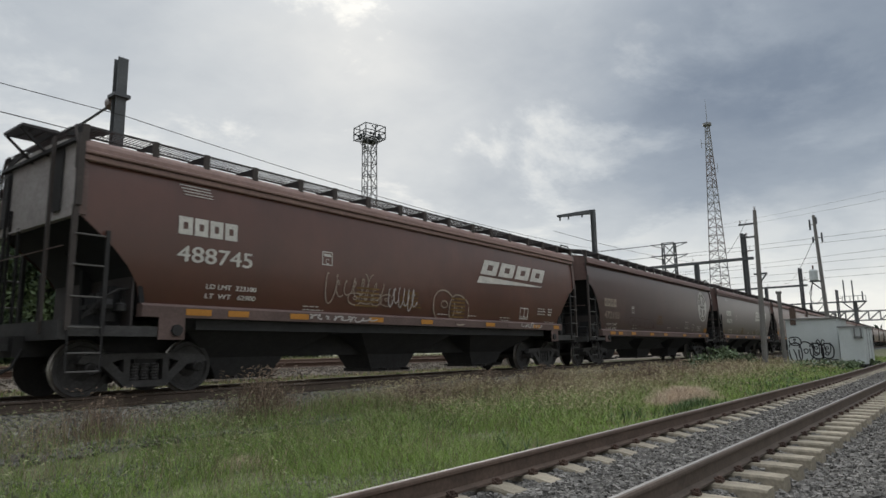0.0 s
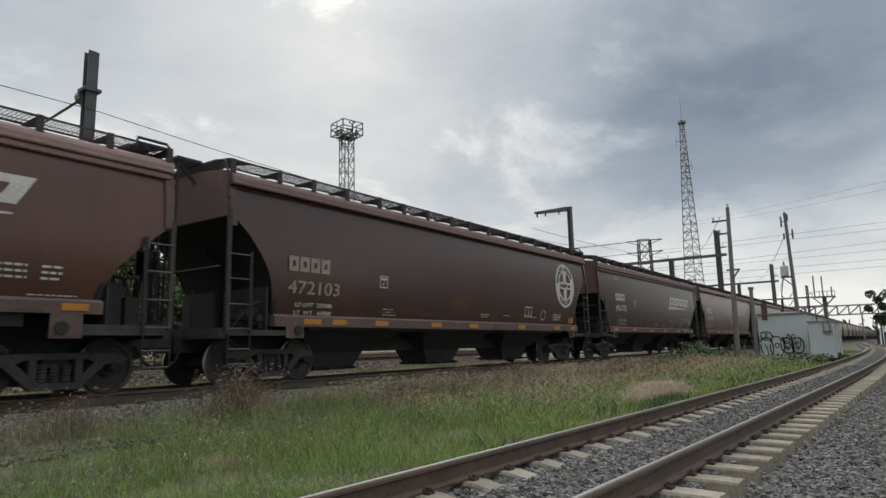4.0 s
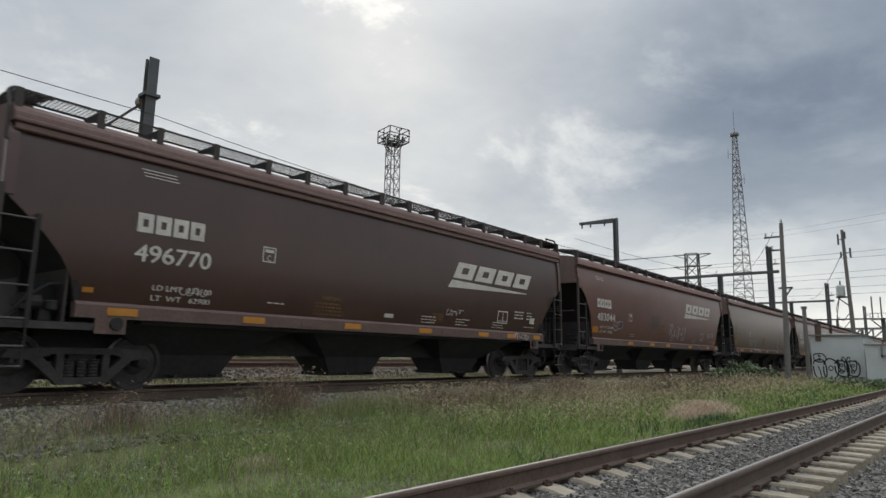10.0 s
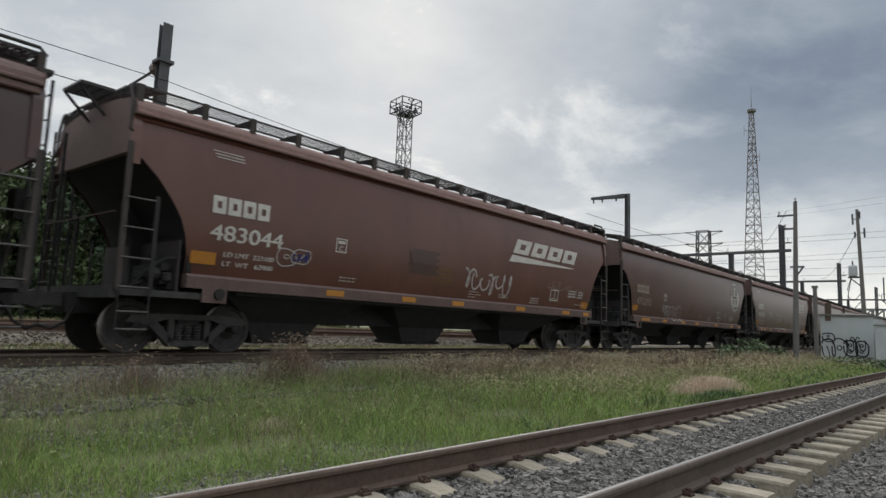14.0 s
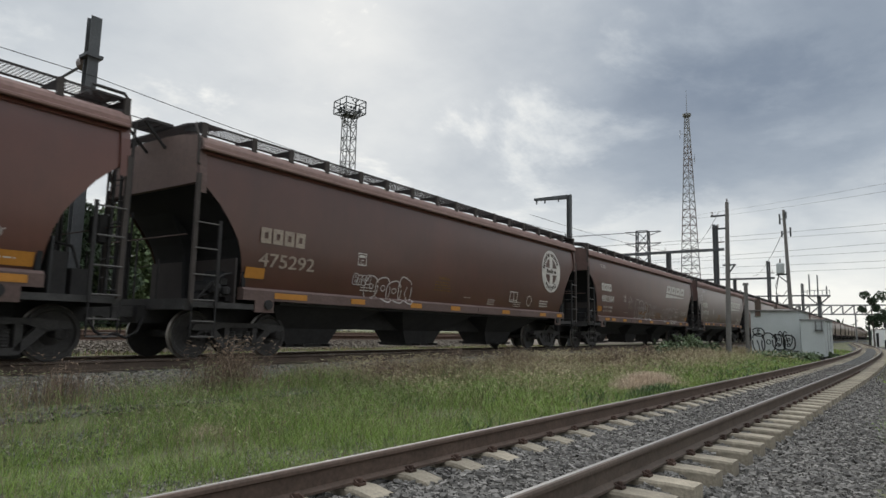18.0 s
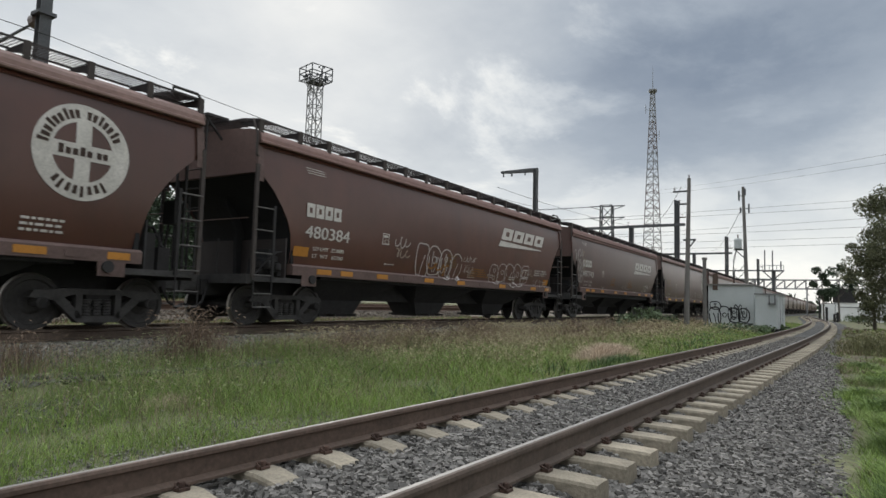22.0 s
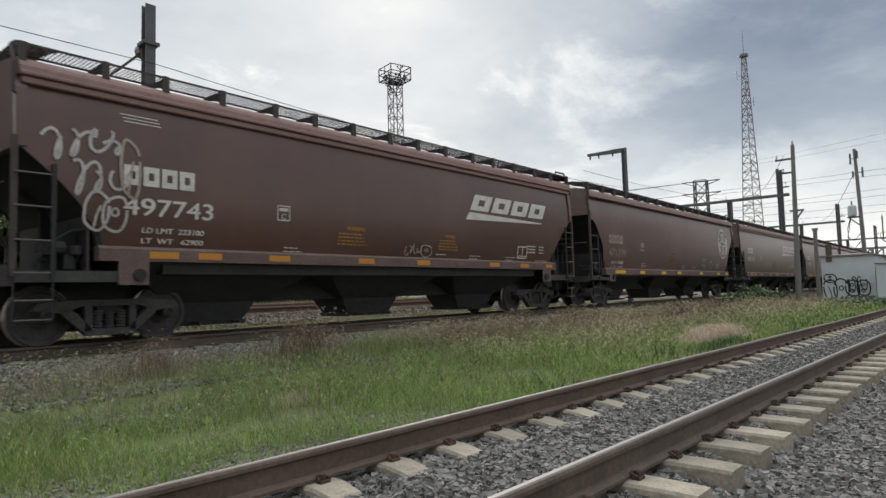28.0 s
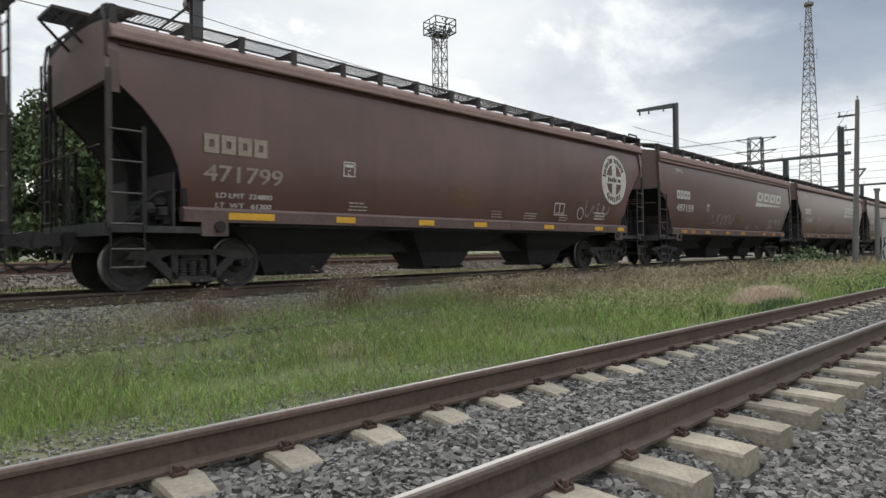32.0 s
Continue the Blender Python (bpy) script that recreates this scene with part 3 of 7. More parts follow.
def car_body(HALF, deep):
    """Sides, slope sheets and end sheets of the body as one shell."""
    bm = bmesh.new()
    line = END_LINE_SHORT if deep else END_LINE
    zs = [SILL, 1.46, 1.55, 1.75, 1.9, 2.05, 2.2, 2.35, 2.5, 2.65, 2.8, 2.88, 2.95, 3.15, 3.36, 3.6, 3.8, EAVE - 0.05]
    for s in (-1, 1):
        grid = []
        for z in zs:
            e = HALF - interp(line, z)
            y = side_y(z)
            row = []
            for k in range(13):
                x = -e + 2 * e * k / 12
                pinch = 0.02 * (abs(k - 6) / 6) ** 6
                row.append(bm.verts.new((x, s * (y - pinch), z)))
            grid.append(row)
        for a, b in zip(grid, grid[1:]):
            for k in range(12):
                bm.faces.new((a[k], a[k + 1], b[k + 1], b[k]))
    bmesh.ops.remove_doubles(bm, verts=bm.verts, dist=0.001)
    return bm


def build_car(HALF, detail=True, deep=None):
    TRUCK = HALF - 1.53
    deep = HALF < 8.3 if deep is None else deep
    drop = 2.88 if deep else 3.34
    car = thing("hopper_car", "brown covered hopper freight car with a weathered painted body", "freight car", group="cars of the train")
    body = part("body", car_body(HALF, deep), M["paint"], car, smooth=True)
    # dark slope sheet liners close the ends underneath; their black stands in for deep shade
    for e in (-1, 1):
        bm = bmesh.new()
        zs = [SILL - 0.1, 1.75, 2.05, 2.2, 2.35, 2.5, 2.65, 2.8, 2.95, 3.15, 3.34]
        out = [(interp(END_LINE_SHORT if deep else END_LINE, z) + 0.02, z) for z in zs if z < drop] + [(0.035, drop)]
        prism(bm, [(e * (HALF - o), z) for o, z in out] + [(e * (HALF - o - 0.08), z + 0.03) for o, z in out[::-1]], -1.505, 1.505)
        part("slope_sheet", bm, M["end_shade"], car, "slope sheet under the car end, blackened for shade")
        # end sheet with a folded lower lip, and the flanges at its corners
        bm = bmesh.new()
        x = e * (HALF - 0.008)
        half_end = [(1.595, drop), (1.585, 3.5), (1.53, EAVE - 0.13), (1.615, EAVE - 0.11), (1.615, EAVE + 0.03), (1.585, EAVE + 0.105), (1.505, EAVE + 0.172), (1.3, EAVE + 0.208), (0.9, PEAK - 0.022), (0.4, PEAK + 0.008)]
        prism(bm, half_end + [(-y_, z_) for y_, z_ in half_end[::-1]], x - 0.012, x + 0.012, "x")
        box(bm, x - 0.05, x + 0.05, -1.58, 1.58, drop - 0.045, drop - 0.002)
        part("end_sheet", bm, M["end"], car, "dusty tan-brown end sheet above the slope sheet")
        for sd in (-1, 1):
            bm = bmesh.new()
            x0, x1 = sorted((e * (HALF - 0.13), e * (HALF + 0.03)))
            prism(bm, [(sd * y_, z_) for y_, z_ in ((1.56, drop - 0.03), (1.622, drop - 0.03), (1.622, 3.1), (1.608, 3.45), (1.575, 3.75), (1.53, EAVE - 0.115), (1.46, EAVE - 0.115))], x0, x1, "x")
            part("corner_flange", bm, M["sill"], car, "brown flange down the body corner")
    # roof with rounded eaves
    bm = bmesh.new()
    prof = [(1.53, EAVE - 0.105), (1.625, EAVE - 0.120), (1.645, EAVE - 0.10), (1.645, EAVE - 0.065), (1.606, EAVE - 0.045), (1.602, EAVE + 0.03), (1.575, EAVE + 0.10), (1.50, EAVE + 0.165), (1.3, EAVE + 0.20), (0.9, PEAK - 0.03), (0.4, PEAK)]
    prof = prof + [(-y, z) for y, z in prof[::-1]]
    prism(bm, prof, -HALF + 0.02, HALF - 0.02, "x")
    part("roof", bm, M["roof"], car, "faded pinkish-brown roof with a rolled eave")
    # top chords under the eaves
    for s in (-1, 1):
        bm = bmesh.new()
        if deep:
            prism(bm, [(s * 1.50, EAVE - 0.235), (s * 1.585, EAVE - 0.235), (s * 1.603, EAVE - 0.215), (s * 1.60, EAVE - 0.135), (s * 1.57, EAVE - 0.118), (s * 1.50, EAVE - 0.118)], -HALF + 0.05, HALF - 0.05, "x")
        else:
            prism(bm, [(s * 1.48, EAVE - 0.185), (s * 1.545, EAVE - 0.185), (s * 1.55, EAVE - 0.175), (s * 1.53, EAVE - 0.112), (s * 1.48, EAVE - 0.112)], -HALF + 0.05, HALF - 0.05, "x")
        part("eave_rail" if deep else "top_chord", bm, M["roof"] if deep else M["paint"], car, "faded rolled rail under the eave" if deep else "brown top chord under the eave")
    # side sills between the ends, lower end decks, jacking pads with eyes
    for s in (-1, 1):
        bm = bmesh.new()
        prism(bm, [(s * 1.40, SILL - 0.22), (s * 1.60, SILL - 0.22), (s * 1.605, SILL - 0.02), (s * 1.54, SILL + 0.03), (s * 1.40, SILL + 0.02)], -HALF + 1.12, HALF - 1.12, "x")
        part("side_sill", bm, M["sill"], car, "dust-coated side sill")
        for e in (-1, 1):
            bm = bmesh.new()
            x = e * (HALF - 1.66)
            box(bm, x - 0.24, x + 0.24, s * 1.585 - 0.012, s * 1.585 + 0.012, SILL - 0.46, SILL - 0.2)
            pad = part("jacking_pad", bm, M["sill"], car, "dusty jacking pad plate")
            bm = bmesh.new()
            lathe(bm, [(-0.03, 0.05), (-0.03, 0.10), (0.03, 0.10), (0.03, 0.05)], 14, "y", (x + e * -0.08, s * 1.615, SILL - 0.30))
            part("lifting_eye", bm, M["dark"], pad)
            bm = bmesh.new()
            x0, x1 = sorted((e * HALF, e * (HALF - 1.55)))
            box(bm, x0, x1, s * 1.52 - 0.04, s * 1.52 + 0.04, DECK - 0.05, DECK + 0.06)
            part("deck_sill", bm, M["iron"], car, "dusty sill of the end deck")
    # running boards along the roof, with brackets
    for s in (-1, 1):
        bm = bmesh.new()
        zt = 4.47
        y0, y1 = s * 0.95, s * 1.50
        for y in (y0, y1):
            box(bm, -HALF - 0.02, HALF + 0.02, y - 0.01, y + 0.01, zt - 0.035, zt)
        n = round(2 * HALF / 0.064) if detail else 70
        for k in range(n + 1):
            x = -HALF - 0.02 + (2 * HALF + 0.04) * k / n
            bar(bm, (x, y0, zt - 0.012), (x, y1, zt - 0.012), 0.019, 0.010)
        part("running_board", bm, M["grate"], car, "steel grating running board along the roof edge")
        nb = round((2 * HALF - 0.5) / 1.06)
        for k in range(nb + 1):
            x = -HALF + 0.06 + (2 * HALF - 0.12) * k / nb + (0.09 if k % 3 == 1 and k < nb else 0.0)
            bm = bmesh.new()
            prism(bm, [(x - 0.055, EAVE + 0.115), (x + 0.055, EAVE + 0.115), (x + 0.05, EAVE + 0.2), (x + 0.05, zt - 0.01), (x - 0.05, zt - 0.01), (x - 0.05, EAVE + 0.2)], min(s * 1.512, s * 1.57), max(s * 1.512, s * 1.57))
            part("bracket", bm, M["post"], car)
            bm = bmesh.new()
            prism(bm, [(s * 1.51, EAVE + 0.19), (s * 1.51, zt - 0.04), (s * 0.93, zt - 0.04), (s * 0.93, zt - 0.07), (s * 1.44, EAVE + 0.24)], x - 0.035, x + 0.035, "x")
            part("bracket_arm", bm, M["dark"], car)
    # a cross board on each roof end, with a small step that overhangs the end
    for e in (-1, 1):
        bm = bmesh.new()
        zt, xa, xb = 4.56, e * (HALF - 0.52), e * (HALF - 0.06)
        for k in range(5):
            x = xa + (xb - xa) * k / 4
            box(bm, x - 0.008, x + 0.008, -0.95, 0.95, zt - 0.035, zt)
        for k in range(32):
            y = -0.95 + k * 1.9 / 31
            bar(bm, (xa, y, zt - 0.018), (xb, y, zt - 0.018), 0.022, 0.03)
        part("cross_board", bm, M["grate"], car, "grating cross board over the roof end")
        for s in (-1, 1):
            bm = bmesh.new()
            for k in range(6):
                x = xa + (xb - xa) * k / 5
                bar(bm, (x, s * 0.95, zt - 0.02), (x, s * 1.50, 4.455), 0.05, 0.03)
            part("sloping_tread", bm, M["grate"], car)
        bm = bmesh.new()
        zs, xa, xb = 4.62, e * (HALF - 0.10), e * (HALF + 0.46)
        for k in range(4):
            x = xa + (xb - xa) * k / 3
            box(bm, x - 0.009, x + 0.009, -0.42, 0.36, zs - 0.045, zs)
        for k in range(15):
            y = -0.42 + k * 0.78 / 14
            bar(bm, (xa, y, zs - 0.018), (xb, y, zs - 0.018), 0.02, 0.034)
        for y in (-0.42, 0.36):
            box(bm, min(xa, xb), max(xa, xb), y - 0.009, y + 0.009, zs - 0.05, zs + 0.004)
        tagged(part("end_step", bm, M["grate"], car, "small grating step that overhangs the end"), kind="stuff")
        for y in (-0.36, 0.30):
            bm = bmesh.new()
            bar(bm, (xb, y, zs - 0.05), (e * HALF, y, zs - 0.50), 0.04)
            part("step_brace", bm, M["dark"], car)
        for s in (-1, 1) if e < 0 else ():
            bm = bmesh.new()
            tube(bm, [(-HALF - 0.01, s * 1.38, 4.47), (-HALF - 0.05, s * 1.42, 4.42), (-HALF - 0.05, s * 1.56, EAVE + 0.08), (-HALF - 0.05, s * 1.57, EAVE - 0.38), (-HALF + 0.0, s * 1.57, EAVE - 0.42)], 0.028)
            part("corner_grab_rail", bm, M["post"], car, "bent steel grab rail over the corner")
        for y in (-1.45, 1.45) if e > 0 else ():
            bm = bmesh.new()
            tube(bm, [(HALF - 0.62, y, 4.45), (HALF - 0.62, y, 4.56), (HALF - 0.08, y, 4.56), (HALF - 0.02, y, 4.50), (HALF - 0.02, y, EAVE + 0.05)], 0.028)
            part("grab_rail", bm, M["iron"], car)
    # hatch covers, a trough along the ridge
    for k in range(4):
        bm = bmesh.new()
        x = (-6.2 + 4.15 * k) * HALF / 8.67
        prism(bm, [(-0.36, PEAK - 0.03), (0.36, PEAK - 0.03), (0.33, PEAK + 0.05), (0.15, PEAK + 0.08), (-0.15, PEAK + 0.08), (-0.33, PEAK + 0.05)], x - 1.85, x + 1.85, "x")
        part("hatch_cover", bm, M["roof"], car, "long trough hatch cover on the ridge")
    # hopper bays and the centre sill between them; their near-black holds the under-car shade
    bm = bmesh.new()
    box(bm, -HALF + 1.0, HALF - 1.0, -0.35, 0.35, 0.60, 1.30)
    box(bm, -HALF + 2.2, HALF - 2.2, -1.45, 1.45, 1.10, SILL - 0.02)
    part("centre_sill", bm, M["hop"], car, "centre sill and floor, near-black with under-car shade")
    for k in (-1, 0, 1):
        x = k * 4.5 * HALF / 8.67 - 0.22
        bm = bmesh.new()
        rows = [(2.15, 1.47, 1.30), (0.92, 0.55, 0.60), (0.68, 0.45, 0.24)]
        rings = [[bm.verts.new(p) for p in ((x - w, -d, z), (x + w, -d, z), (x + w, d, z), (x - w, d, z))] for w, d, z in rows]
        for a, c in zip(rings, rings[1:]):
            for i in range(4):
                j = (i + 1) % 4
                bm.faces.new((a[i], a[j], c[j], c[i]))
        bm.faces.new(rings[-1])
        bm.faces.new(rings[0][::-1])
        hop = part("hopper_bay", bm, M["hop"], car, "discharge hopper under the car, near-black with shade")
        bm = bmesh.new()
        box(bm, x - 0.72, x + 0.72, -0.5, 0.5, 0.17, 0.25)
        part("discharge_gate", bm, M["dark"], hop)
        for s in (-0.42, 0.42):
            bm = bmesh.new()
            bar(bm, (x + s, -0.8, 0.22), (x + s, 0.8, 0.22), 0.06, n=8)
            part("gate_shaft", bm, M["iron"], hop)
    for e in (-1, 1):
        # draft gear and coupler
        bm = bmesh.new()
        x0, x1 = sorted((e * (HALF - 1.3), e * (HALF + 0.28)))
        box(bm, x0, x1, -0.30, 0.30, 0.66, 1.0)
        part("draft_sill", bm, M["dark"], car)
        bm = bmesh.new()
        x0, x1 = sorted((e * (HALF - 0.02), e * (HALF + 0.12)))
        box(bm, x0, x1, -1.52, 1.52, DECK - 0.10, DECK + 0.10)
        x0, x1 = sorted((e * (HALF - 1.3), e * (HALF - 0.02)))
        box(bm, x0, x1, -1.48, 1.48, DECK + 0.02, DECK + 0.06)
        part("end_deck", bm, M["iron"], car, "dusty end sill and deck plate")
        bm = bmesh.new()
        prism(bm, [(e * (HALF + 0.27), 0.76), (e * (HALF + 0.27), 0.98), (e * (HALF + 0.5), 0.97), (e * (HALF + 0.66), 1.02), (e * (HALF + 0.69), 0.72), (e * (HALF + 0.5), 0.78)], -0.14, 0.16)
        part("coupler", bm, M["iron"], car, "cast coupler head")
        bm = bmesh.new()
        tube(bm, [(e * (HALF + 0.15), -0.32, 0.8), (e * (HALF + 0.3), -0.38, 0.5), (e * (HALF + 0.5), -0.36, 0.38), (e * (HALF + 0.69), -0.30, 0.46)], 0.028)
        part("air_hose", bm, M["dark"], car)
        # upright plate behind the deck, pipes and a lever on the end
        bm = bmesh.new()
        x0, x1 = sorted((e * (HALF - 1.02), e * (HALF - 0.98)))
        box(bm, x0, x1, -1.49, 1.46, DECK + 0.05, 1.97)
        part("end_plate", bm, M["plate"] if e < 0 else M["hop"], car, "dark upright plate behind the end deck")
        for y, z0, z1, r in ((0.35, 1.05, 2.3, 0.025), (0.62, 1.0, 2.9, 0.03), (-0.45, 1.05, 1.9, 0.02), (1.05, 1.05, 3.3, 0.03)):
            bm = bmesh.new()
            tube(bm, [(e * (HALF + 0.02), y, z0), (e * (HALF + 0.02), y, z1)], r)
            part("brake_pipe", bm, M["iron"] if y == 0.35 else M["dark"], car)
        # shear plate under the slope sheet, coloured black for the shade there
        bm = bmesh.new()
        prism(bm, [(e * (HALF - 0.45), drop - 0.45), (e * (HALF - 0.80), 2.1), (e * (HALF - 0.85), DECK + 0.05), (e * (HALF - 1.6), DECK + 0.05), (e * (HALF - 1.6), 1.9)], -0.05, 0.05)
        part("shear_plate", bm, M["end_shade"], car, "plate between deck and slope sheet, blackened for shade")
        for s in (-1, 1):
            bm = bmesh.new()
            box(bm, e * (HALF + 0.03) - 0.04, e * (HALF + 0.03) + 0.04, s * 1.60 - 0.03, s * 1.60 + 0.03, DECK + 0.02, drop + 0.12)
            part("corner_post", bm, M["post"], car, "grey-brown corner post from the deck to the body")
            if not detail:
                continue
            xa, xb, y = e * (HALF + 0.03), e * (HALF - 0.47), s * 1.645
            bm = bmesh.new()
            box(bm, xb - 0.03, xb + 0.03, y - 0.02, y + 0.02, DECK - 0.02, 2.62)
            box(bm, xb - 0.011, xb + 0.011, y - 0.01, y + 0.01, 0.42, DECK - 0.02)
            box(bm, xa - 0.011, xa + 0.011, y - 0.01, y + 0.01, 0.42, DECK - 0.02)
            lad = part("side_ladder", bm, M["dark"], car, "steel side ladder with stirrup step")
            for z in (0.43, 0.71, 1.10, 1.57, 2.06, 2.54):
                bm = bmesh.new()
                bar(bm, (xa, y, z), (xb, y, z), 0.03, n=6)
                part("rung", bm, M["rung"], lad)
            if e < 0 and s < 0:
                continue
            x, ya, yb = e * (HALF + 0.12), s * 1.52, s * 0.98
            tall = e != s
            bm = bmesh.new()
            bar(bm, (x, yb, DECK), (x, yb, 4.0 if tall else 3.0), 0.05, 0.035)
            lad = part("end_ladder", bm, M["dark"] if tall else M["iron"], car, "tall dark steel end ladder" if tall else "short dusty steel end ladder")
            bm = bmesh.new()
            bar(bm, (x, ya, DECK), (x, ya, 4.1 if tall else 2.95), 0.04, 0.03)
            part("stile", bm, M["dark"] if tall else M["iron"], lad)
            for k in range(8 if tall else 5):
                bm = bmesh.new()
                z = 1.2 + k * 0.385
                bar(bm, (x, ya, z), (x, yb, z), 0.024, n=6)
                part("rung", bm, M["iron"], lad)
        bm = bmesh.new()
        bar(bm, (e * (HALF + 0.14), -1.5, 2.30), (e * (HALF + 0.14), 1.5, 2.30), 0.025, n=6)
        part("end_handrail", bm, M["sill"], car)
        # brake gear on the end deck
    bm = bmesh.new()
    lathe(bm, [(-0.35, 0.13), (-0.3, 0.16), (0.3, 0.16), (0.35, 0.13)], 14, "y", (-HALF + 1.25, -0.55, DECK + 0.3))
    part("air_reservoir", bm, M["dark"], car)
    # this housing gets the shade-black of the car end too
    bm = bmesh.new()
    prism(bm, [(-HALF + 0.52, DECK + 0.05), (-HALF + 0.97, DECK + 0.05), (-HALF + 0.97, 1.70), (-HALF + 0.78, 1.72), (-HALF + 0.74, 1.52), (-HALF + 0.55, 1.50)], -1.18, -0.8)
    part("valve_housing", bm, M["end_shade"], car, "valve housing on the end deck, blackened for shade")
    bm = bmesh.new()
    for k in range(14):
        x, z = -HALF + 0.50 + random.random() * 0.55, DECK + 0.06 + random.random() * 0.42
        y = -1.42 + random.random() * 0.3
        box(bm, x - 0.07, x + 0.07, y, y + 0.25, z, z + 0.04 + random.random() * 0.12)
    lathe(bm, [(-0.1, 0.06), (-0.08, 0.11), (0.08, 0.11), (0.1, 0.06)], 10, "x", (-HALF + 0.62, -1.36, DECK + 0.34))
    lathe(bm, [(-0.08, 0.05), (-0.06, 0.09), (0.06, 0.09), (0.08, 0.05)], 10, "z", (-HALF + 0.86, -1.38, DECK + 0.30))
    tube(bm, [(-HALF + 0.3, -1.3, DECK + 0.12), (-HALF + 0.55, -1.42, DECK + 0.45), (-HALF + 0.8, -1.40, DECK + 0.62), (-HALF + 1.1, -1.36, DECK + 0.66)], 0.022)
    tube(bm, [(-HALF + 0.4, -1.2, DECK + 0.15), (-HALF + 1.0, -1.3, DECK + 0.4), (-HALF + 1.6, -1.1, DECK + 0.2)], 0.02)
    tagged(part("brake_gear", bm, M["dark"], car, "dusty brake valves and pipes on the end deck"), kind="stuff")
    bm = bmesh.new()
    lathe(bm, [(0, 0.22), (0.0, 0.28), (0.04, 0.28), (0.04, 0.22)], 20, "x", (HALF + 0.18, -0.62, 2.30))
    for k in range(4):
        u = math.pi * k / 2
        bar(bm, (HALF + 0.2, -0.62, 2.30), (HALF + 0.2, -0.62 + 0.25 * math.cos(u), 2.30 + 0.25 * math.sin(u)), 0.03)
    part("brake_wheel", bm, M["iron"], car, "dusty spoked hand-brake wheel")
    bm = bmesh.new()
    box(bm, HALF + 0.02, HALF + 0.16, -0.80, -0.44, 2.05, 2.52)
    tube(bm, [(HALF + 0.08, -0.55, 2.05), (HALF + 0.06, -0.5, 1.6), (HALF + 0.02, -0.4, 1.1)], 0.025)
    part("brake_housing", bm, M["dark"], car, "hand-brake gear housing with its rod")
    bm = bmesh.new()
    lathe(bm, [(-0.45, 0.14), (-0.4, 0.2), (0.4, 0.2), (0.45, 0.14)], 14, "y", (HALF - 0.75, -0.3, DECK + 0.45))
    part("brake_reservoir", bm, M["dark"], car)
    bm = bmesh.new()
    box(bm, HALF - 0.55, HALF - 0.3, -1.2, -0.85, DECK + 0.06, DECK + 0.5)
    box(bm, HALF - 0.95, HALF - 0.65, -1.25, -0.95, DECK + 0.06, DECK + 0.75)
    tube(bm, [(HALF - 0.4, -1.1, DECK + 0.5), (HALF - 0.4, -0.8, DECK + 0.9), (HALF - 0.9, -0.6, DECK + 1.0), (HALF - 1.2, -0.5, DECK + 1.1)], 0.03)
    part("brake_valve", bm, M["dark"], car, "dark brake valve block on the end deck")
    # trucks
    for e in (-1, 1):
        tr = new("truck")
        tr.parent = car
        tr.matrix_basis = pose(e * TRUCK, 0, 0)
        tagged(tr, "two-axle cast steel truck")
        bm = bmesh.new()
        prism(bm, [(-1.10, 0.54), (1.10, 0.54), (0.5, 0.72), (-0.5, 0.72)], -0.25, 0.25)
        box(bm, -0.20, 0.20, -1.02, 1.02, 0.48, 0.68)
        part("bolster", bm, M["dark"], tr)
        for s in (-1, 1):
            bm = bmesh.new()
            y0, y1 = s * 0.93, s * 1.08
            prism(bm, [(-1.15, 0.55), (-1.08, 0.66), (-0.55, 0.70), (0.55, 0.70), (1.08, 0.66), (1.15, 0.55), (0.75, 0.50), (0.45, 0.60), (-0.45, 0.60), (-0.75, 0.50)], y0, y1)
            prism(bm, [(-0.78, 0.52), (-0.60, 0.56), (-0.28, 0.24), (0.28, 0.24), (0.60, 0.56), (0.78, 0.52), (0.36, 0.13), (-0.36, 0.13)], y0, y1)
            box(bm, -0.40, -0.29, y0, y1, 0.2, 0.62)
            box(bm, 0.29, 0.40, y0, y1, 0.2, 0.62)
            part("side_frame", bm, M["iron"], tr, "dusty cast side frame")
            for x in (-0.18, 0.0, 0.18):
                bm = bmesh.new()
                lathe(bm, [q for k in range(6) for q in ((0.245 + k * 0.05, 0.07), (0.262 + k * 0.05, 0.085), (0.278 + k * 0.05, 0.07))], 10, "z", (x, s * 1.0, 0))
                part("spring", bm, M["iron"], tr)
        for x in (-AXLE, AXLE):
            bm = bmesh.new()
            bar(bm, (0, -1.15, 0), (0, 1.15, 0), 0.16, n=12)
            for s in (-1, 1):
                lathe(bm, [(s * 0.66, 0.20), (s * 0.68, 0.485), (s * 0.705, 0.485), (s * 0.715, WHEEL_R), (s * 0.80, WHEEL_R - 0.006), (s * 0.80, 0.385), (s * 0.765, 0.36), (s * 0.745, 0.20), (s * 0.79, 0.14), (s * 0.80, 0.10)], 28, "y")
                lathe(bm, [(s * 1.05, 0.10), (s * 1.13, 0.10), (s * 1.15, 0.08), (s * 1.15, 0.03)], 12, "y")
                for k in range(3):
                    u = 2 * math.pi * k / 3
                    bar(bm, (0.06 * math.cos(u), s * 1.14, 0.06 * math.sin(u)), (0.06 * math.cos(u), s * 1.165, 0.06 * math.sin(u)), 0.03, n=6)
            me = mesh_of("wheelset", bm, M["iron"])
            me.materials.append(M["tread"])
            for p in me.polygons:
                c = p.center
                r = math.hypot(c.x, c.z)
                if r > 0.43 and len(p.vertices) == 4:
                    p.material_index = 1
            w = new("wheelset", me)
